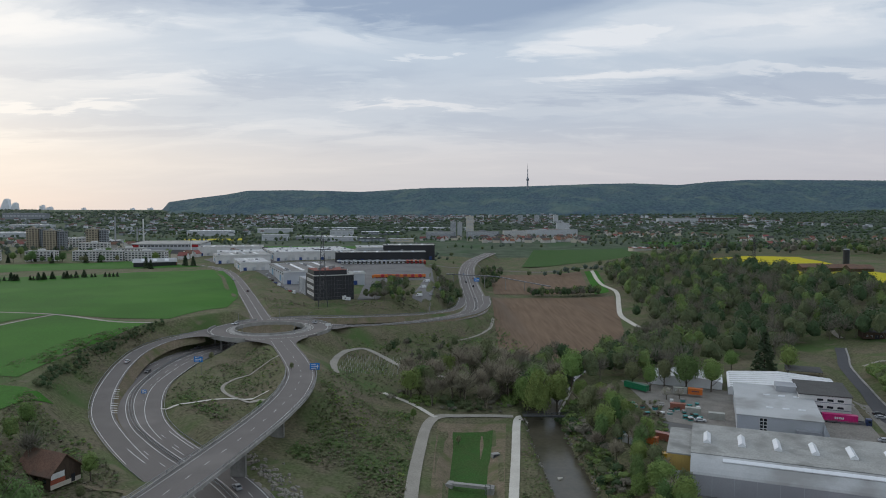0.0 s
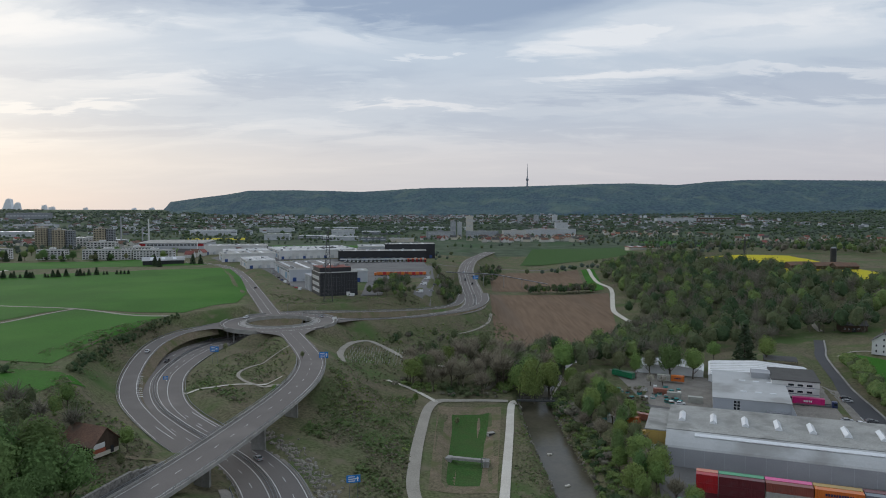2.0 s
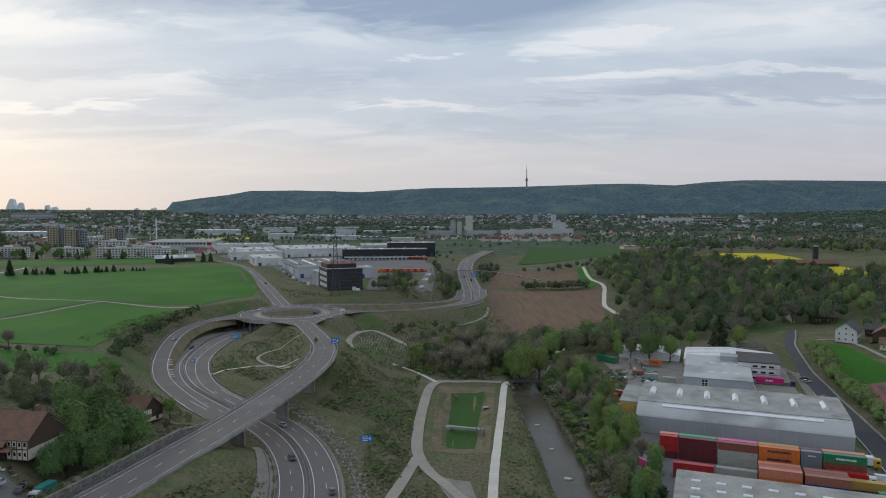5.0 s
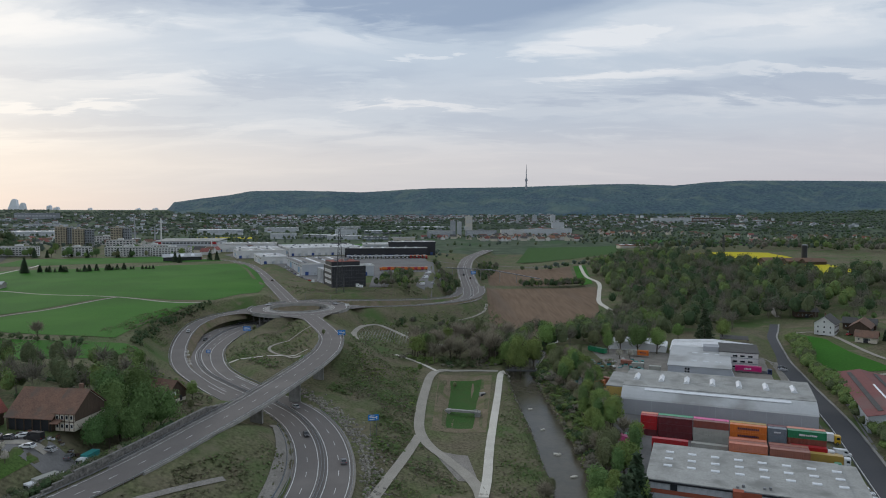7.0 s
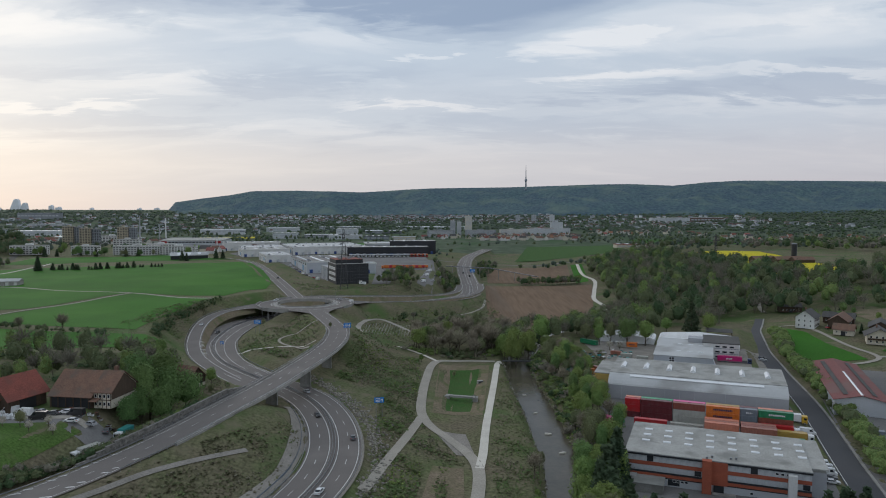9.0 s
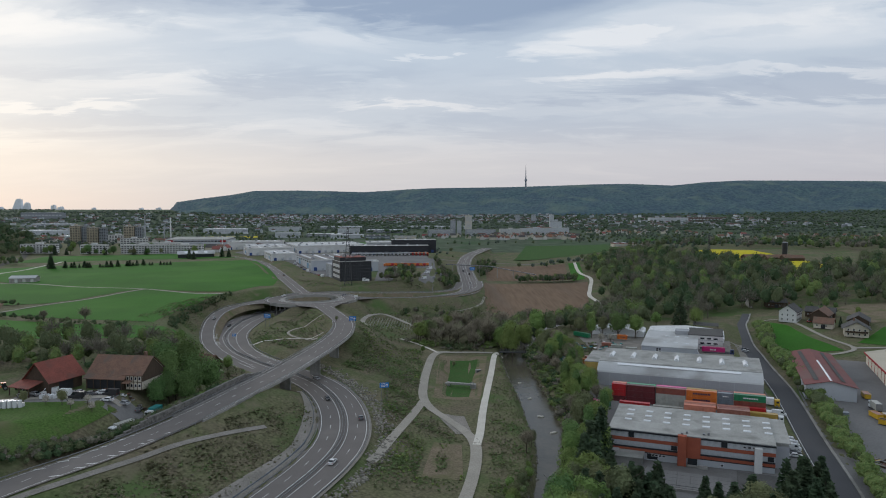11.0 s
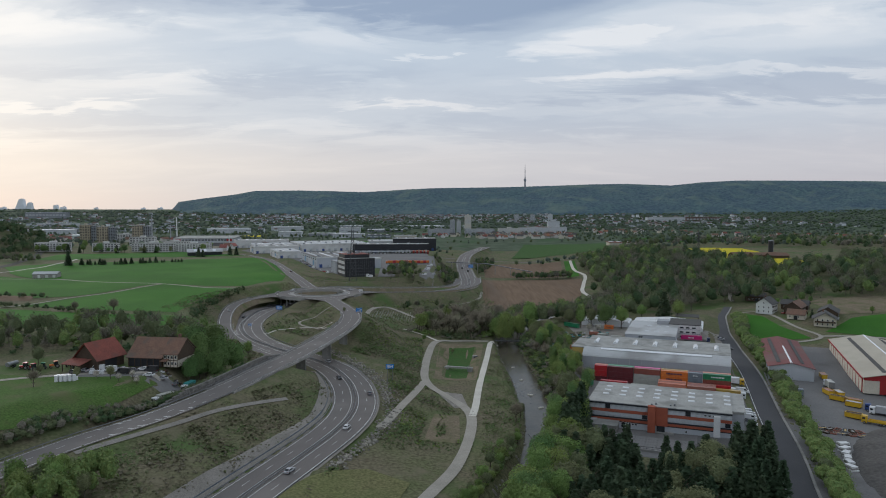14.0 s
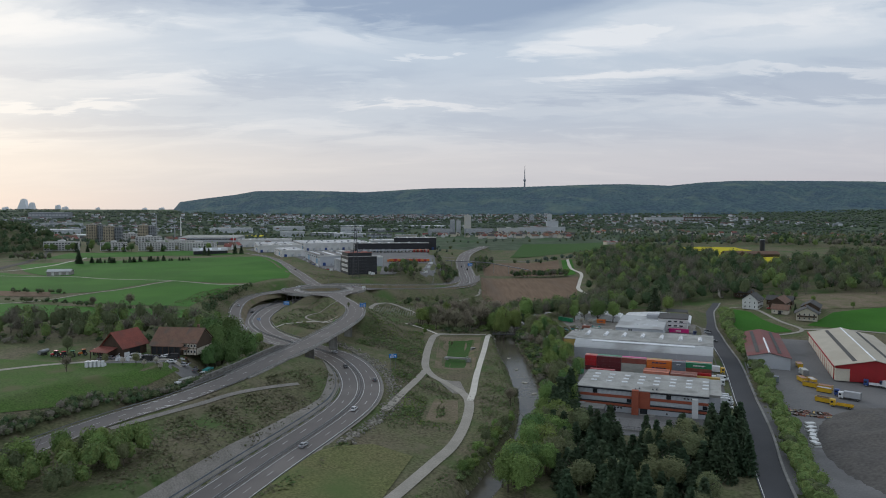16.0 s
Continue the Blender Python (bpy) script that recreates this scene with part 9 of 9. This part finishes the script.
# trees over the plain: hedges, gardens and copses, denser where a broad pattern says so
pl = []
while len(pl) < 10500:
    x, y = rr.uniform(-2600, 2600), 900 + 3000 * rr.random() ** 1.3
    if abs(x) > 0.75 * (y + 250):
        continue
    w = 1.1 * noise.noise((x / 300, y / 110, 3.3)) + 0.6 * noise.noise((x / 90, y / 50, 8.8))
    if w + (0.2 if y > 1700 else 0.06) + (0.1 if x < -300 else 0) + (0.2 if x > 250 else 0) < rr.uniform(-0.05, 0.35):
        continue
    if y < 1350 and -480 < x < -60 or -140 < x < 20 and y < 1000 or 20 < x < 110 and y < 1300 or 110 < x < 330 and 1020 < y < 1320:
        continue
    pl.append((x, y))
near = [p for p in pl if p[1] < 1900]
farr = [p for p in pl if p[1] >= 1900]
wood("plain_trees", near, 7, 13, 8, 2.4, ["far_wood_haze", "wood_dark_leaf", "wood_olive", "far_wood_haze"], "garden trees and hedges across the plain", rr, 4, 0.45)
wood("plain_trees_far", farr, 9, 16, 4, 4.0, ["far_wood_haze", "far_wood_haze", "wood_dark_leaf"], "distant hedges and copses across the plain", rr, 2, 0.8)


# ---- bushes and tufts on banks and rough ground ----
def bushes(name, poly, n, lo, hi, per, label, seed, mats_, gap=1.0):
    rr = np.random.default_rng(seed)
    sp = scatter(poly, n, gap, rr, 1.2)
    z = land([p[0] for p in sp], [p[1] for p in sp])
    qs, ts, qi, ti = [], [], [], []
    for (x, y), g in zip(sp, z):
        w = noise.noise((x / 16, y / 16, 1.7))
        h = rr.uniform(lo, hi) * (0.5 + 0.8 * max(0, w + 0.4))
        k = min(len(mats_) - 1, max(0, int((0.5 + 1.1 * noise.noise((x / 22, y / 22, 5.1)) + rr.normal(0, 0.2)) * len(mats_))))
        q, t = crown(int(per * 1.1), h * 0.85, h * 0.9, 0.0, 6, rr, 0.42 * h ** 0.6, ICO1)
        at = np.array([x, y, g])
        qs.append(q + at)
        ts.append(t + at)
        qi.append(np.full(len(q) // 4, k, np.int32))
        ti.append(np.full(len(t) // 3, k, np.int32))
    me = quads_mesh(name, np.concatenate(qs), mats_[0], np.concatenate(ts))
    for m in mats_[1:]:
        me.materials.append(MATS[m])
    me.polygons.foreach_set("material_index", np.concatenate(qi + ti))
    return tagged(new(name, me), label, "bushes", kind="stuff")


BM = ["bush_olive", "bush_brown", "bush_olive", "bush_green", "bush_brown", "bush_green", "bush_fresh"]
bushes("bank_bushes_south", [(-115, 12), (-70, 108), (-52, 140), (-48, 112), (-52, 80), (-68, 40), (-82, 8)], 552, 0.35, 1.10, 15, "low scrub on the bank between the roads", 1, ["bush_brown", "bush_olive", "bush_brown", "bush_olive", "bush_green"])
bushes("bank_bushes_east", [(-28, 215), (-50, 232), (-46, 280), (-16, 286), (-10, 240), (-11, 180), (-18, 140), (-22, 90), (-24, 95), (-24, 130)], 965, 0.35, 1.27, 15, "scrub on the bank above the motorway", 2, BM)
bushes("loop_bushes", [(-118, 290), (-112, 340), (-100, 365), (-86, 345), (-70, 300), (-68, 262), (-84, 250), (-106, 270)], 345, 0.35, 1.36, 15, "young bushes inside the road loop", 3, BM)
bushes("slope_bushes", [(-50, 288), (-52, 318), (-56, 400), (-20, 440), (20, 500), (40, 560), (60, 420), (10, 395), (-24, 325), (-26, 300)], 1196, 0.35, 1.53, 15, "bushes on the slope below the slip road", 4, BM)
bushes("river_bushes", [(16, 60), (26, 100), (34, 130), (33, 280), (28, 285), (22, 200), (16, 130), (14, 90)], 459, 0.21, 0.77, 13, "tufts of grass along the river bank", 5, BM)
bushes("river_scrub", [(49, 130), (54, 130), (58, 300), (48, 300)], 368, 0.56, 1.70, 18, "dense scrub at the water's edge", 6, BM)
bushes("west_bushes", [(-182, 290), (-158, 300), (-166, 350), (-156, 384), (-168, 390), (-184, 350)], 252, 0.35, 1.19, 14, "bushes above the western cutting", 7, BM)
bushes("farm_bushes", [(-135, 205), (-105, 160), (-92, 150), (-80, 168), (-92, 195), (-118, 228), (-150, 245)], 552, 0.42, 1.53, 16, "bushes beside the slip road", 8, BM)
bushes("terrace_bushes", [(-112, 452), (-60, 480), (-10, 520), (-6, 560), (-40, 512), (-100, 500), (-150, 540), (-160, 540), (-128, 480)], 598, 0.35, 1.36, 15, "bushes below the black building", 9, BM)
bushes("lane_bushes", [(-20, 90), (2, 100), (6, 140), (-4, 160), (-16, 130)], 276, 0.28, 1.10, 14, "young bushes between the lanes", 10, BM)
bushes("hedge_east", [(82, 300), (96, 300), (80, 240), (70, 240)], 60, 0.8, 2.0, 28, "bushes along the yard fence", 11, BM)
bushes("path_bushes", [(-22, 78), (4, 84), (8, 96), (-2, 104), (-20, 96)], 90, 0.8, 2.0, 24, "fresh green thicket beside the gravel path", 12, ["bush_green", "bush_fresh", "bush_green", "bush_olive"])
bushes("bank_thicket", [(4, 34), (14, 58), (24, 88), (30, 92), (22, 62), (14, 34)], 120, 1.0, 2.6, 26, "dense green thicket between path and river", 13, ["bush_green", "bush_olive", "bush_green", "bush_fresh"])
bushes("wood_fringe", [(-24, 300), (-8, 298), (26, 297), (38, 318), (46, 396), (36, 398), (24, 340), (0, 312), (-20, 316)], 190, 1.6, 4.0, 34, "undergrowth along the edge of the scrub wood", 14, ["wood_olive", "wood_dark_leaf", "wood_bare", "wood_fresh"])
bushes("farm_wood_fringe", [(-330, 146), (-150, 146), (-108, 158), (-110, 206), (-200, 208), (-330, 208)], 260, 1.6, 4.2, 30, "undergrowth of the thin wood behind the farm", 15, ["wood_olive", "wood_bare", "wood_dark_leaf", "wood_fresh"])
bushes("river_fringe", [(50, 134), (56, 134), (60, 300), (50, 300), (51, 220)], 250, 1.8, 4.6, 36, "willow scrub hanging over the water's edge", 16, ["wood_olive", "wood_fresh", "wood_dark_leaf", "wood_bare"], 0.2)

# ---- traffic on the roads ----
def on_road(line, share, off, colour, label, kind="car", back=False, up=0.05):
    j = int(share * (len(line) - 2))
    p, d = line[j], line[j + 1] - line[j]
    s = sides(line)[j]
    turn = math.degrees(math.atan2(d[1], d[0])) - 90 + (180 if back else 0)
    return car(p[0] + s[0] * off, p[1] + s[1] * off, p[2] + up, turn, colour, label, kind, "road traffic")


for share, off, c, k, bk in ((0.085, 3.2, "silver", "car", False), (0.115, 3.2, "white", "car", False), (0.145, 6.6, "grey", "car", False), (0.165, -3.3, "black", "car", True), (0.19, 3.2, "silver", "car", False), (0.30, -3.3, "black", "car", True),
                         (0.335, -6.4, "grey", "car", True), (0.63, 3.0, "black", "van", False), (0.66, -3.2, "black", "van", True), (0.69, 6.2, "grey", "car", False), (0.73, -3.2, "blue", "car", True)):
    on_road(MOTORWAY, share, off, c, c + " " + k + " driving on the motorway", k, bk)
on_road(WEST_RAMP, 0.72, 0.5, "white", "white car climbing the slip road", "car")
on_road(NORTH_ROAD, 0.25, 2.4, "black", "black car on the road north", "car")
on_road(NORTH_ROAD, 0.40, -2.6, "silver", "silver car on the road north", "car", True)
for a, c in ((150, "white"), (40, "silver")):
    car(HUB[0] + 29 * math.cos(radians(a)), HUB[1] + 29 * math.sin(radians(a)), DECK + 0.06, a, c, c + " car on the roundabout", "car", "road traffic")


# ---- tall grass and weeds that roughen the banks ----
def tufts(name, poly, n, lo, hi, label, seed, mats_, gap=0.6):
    """Upright sprays of grass, thicker where a broad pattern says so."""
    r = np.random.default_rng(seed)
    xs, ys = [p[0] for p in poly], [p[1] for p in poly]
    x, y = r.uniform(min(xs), max(xs), n * 4), r.uniform(min(ys), max(ys), n * 4)
    ok = inside(poly, x, y)
    x, y = x[ok], y[ok]
    w = np.sin(x / 7.3 + 1.7 * np.sin(y / 11.0)) * np.sin(y / 8.9 + 1.3 * np.sin(x / 13.0)) + 0.6 * np.sin(x / 2.9 + y / 4.1)
    ok = (w + r.normal(0, 0.7, len(x)) > -0.2) & keep_off(x, y, gap)
    x, y, w = x[ok][:n], y[ok][:n], w[ok][:n]
    z = land(x, y)
    m = len(x)
    h = r.uniform(lo, hi, m) * (1 + 0.35 * w)
    t = r.uniform(0, 3.14, m)
    a = np.stack([np.cos(t), np.sin(t), np.zeros(m)], 1) * (h * r.uniform(0.3, 0.6, m))[:, None]
    lean = np.stack([-np.sin(t), np.cos(t), np.zeros(m)], 1) * (h * r.choice((-1, 1), m) * r.uniform(0.5, 1.0, m))[:, None]
    lean[:, 2] = h * 0.42
    b = np.stack([x, y, z - 0.05], 1)
    q = np.stack([b - a * 0.6, b + a * 0.6, b + a + lean, b - a + lean], 1).reshape(-1, 3)
    k = np.clip(((w + 1.6) / 3.2 + r.normal(0, 0.16, m)) * len(mats_), 0, len(mats_) - 1).astype(np.int32)
    me = quads_mesh(name, q, mats_[0])
    for mm in mats_[1:]:
        me.materials.append(MATS[mm])
    me.polygons.foreach_set("material_index", k)
    return tagged(new(name, me), label, "grass", kind="stuff")


leafy("tuft_straw", (0.20, 0.18, 0.115), (0.175, 0.158, 0.10), 0.0, 0.3, island=0.3, scale=0.05, lift=2.5)
leafy("tuft_olive", (0.145, 0.165, 0.080), (0.155, 0.160, 0.086), 0.0, 0.3, island=0.3, scale=0.05, lift=2.5)
leafy("tuft_green", (0.118, 0.18, 0.064), (0.128, 0.172, 0.068), 0.0, 0.3, island=0.3, scale=0.05, lift=2.5)
TM = ["tuft_straw", "tuft_olive", "tuft_straw", "tuft_olive", "tuft_green", "tuft_green"]
tufts("bank_grass_south", [(-130, 8), (-70, 118), (-48, 150), (-46, 112), (-52, 80), (-68, 40), (-84, 0)], 5000, 0.4, 1.0, "rough dry grass on the bank between the roads", 21, ["tuft_straw", "tuft_olive", "tuft_straw", "tuft_olive"])
tufts("bank_grass_east", [(-30, 215), (-54, 225), (-50, 290), (-14, 288), (-9, 240), (-10, 180), (-20, 120), (-30, 60), (-46, 10), (-60, -10), (-40, 40), (-24, 100), (-24, 140)], 8000, 0.4, 1.1, "rough grass above the motorway", 22, TM)
tufts("loop_grass", [(-120, 290), (-114, 340), (-100, 368), (-84, 345), (-68, 300), (-66, 262), (-84, 246), (-108, 268)], 2500, 0.35, 0.9, "rough grass inside the road loop", 23, TM)
tufts("slope_grass", [(-52, 288), (-54, 318), (-60, 402), (-20, 445), (20, 505), (44, 560), (60, 420), (10, 395), (-24, 325), (-26, 300)], 3500, 0.4, 1.1, "rough grass below the slip road", 24, TM)
tufts("river_grass", [(-14, 0), (8, 60), (17, 100), (16, 130), (24, 200), (30, 288), (38, 290), (36, 130), (30, 98), (10, 40)], 5000, 0.35, 0.9, "rough grass along the river bank", 25, ["tuft_olive", "tuft_straw", "tuft_green", "tuft_olive", "tuft_green"])
tufts("lane_grass", [(-36, 60), (-20, 84), (4, 90), (8, 135), (-4, 162), (-10, 182), (-22, 110)], 3500, 0.4, 1.0, "weeds between the lanes", 26, TM)
tufts("cutting_grass", [(-186, 250), (-160, 250), (-146, 270), (-162, 330), (-160, 385), (-172, 395), (-186, 340)], 2500, 0.4, 1.0, "rough grass above the cutting", 27, TM)
tufts("farm_bank_grass", [(-150, 248), (-100, 205), (-84, 190), (-80, 165), (-112, 150), (-150, 200)], 3500, 0.4, 1.0, "rough grass behind the farm", 28, TM)
tufts("terrace_grass", [(-112, 452), (-60, 480), (-10, 520), (-6, 560), (-40, 512), (-100, 505), (-160, 640), (-215, 735), (-190, 650), (-128, 480)], 2500, 0.4, 1.0, "dry grass below the halls", 29, ["tuft_straw", "tuft_olive", "tuft_straw", "tuft_green"])
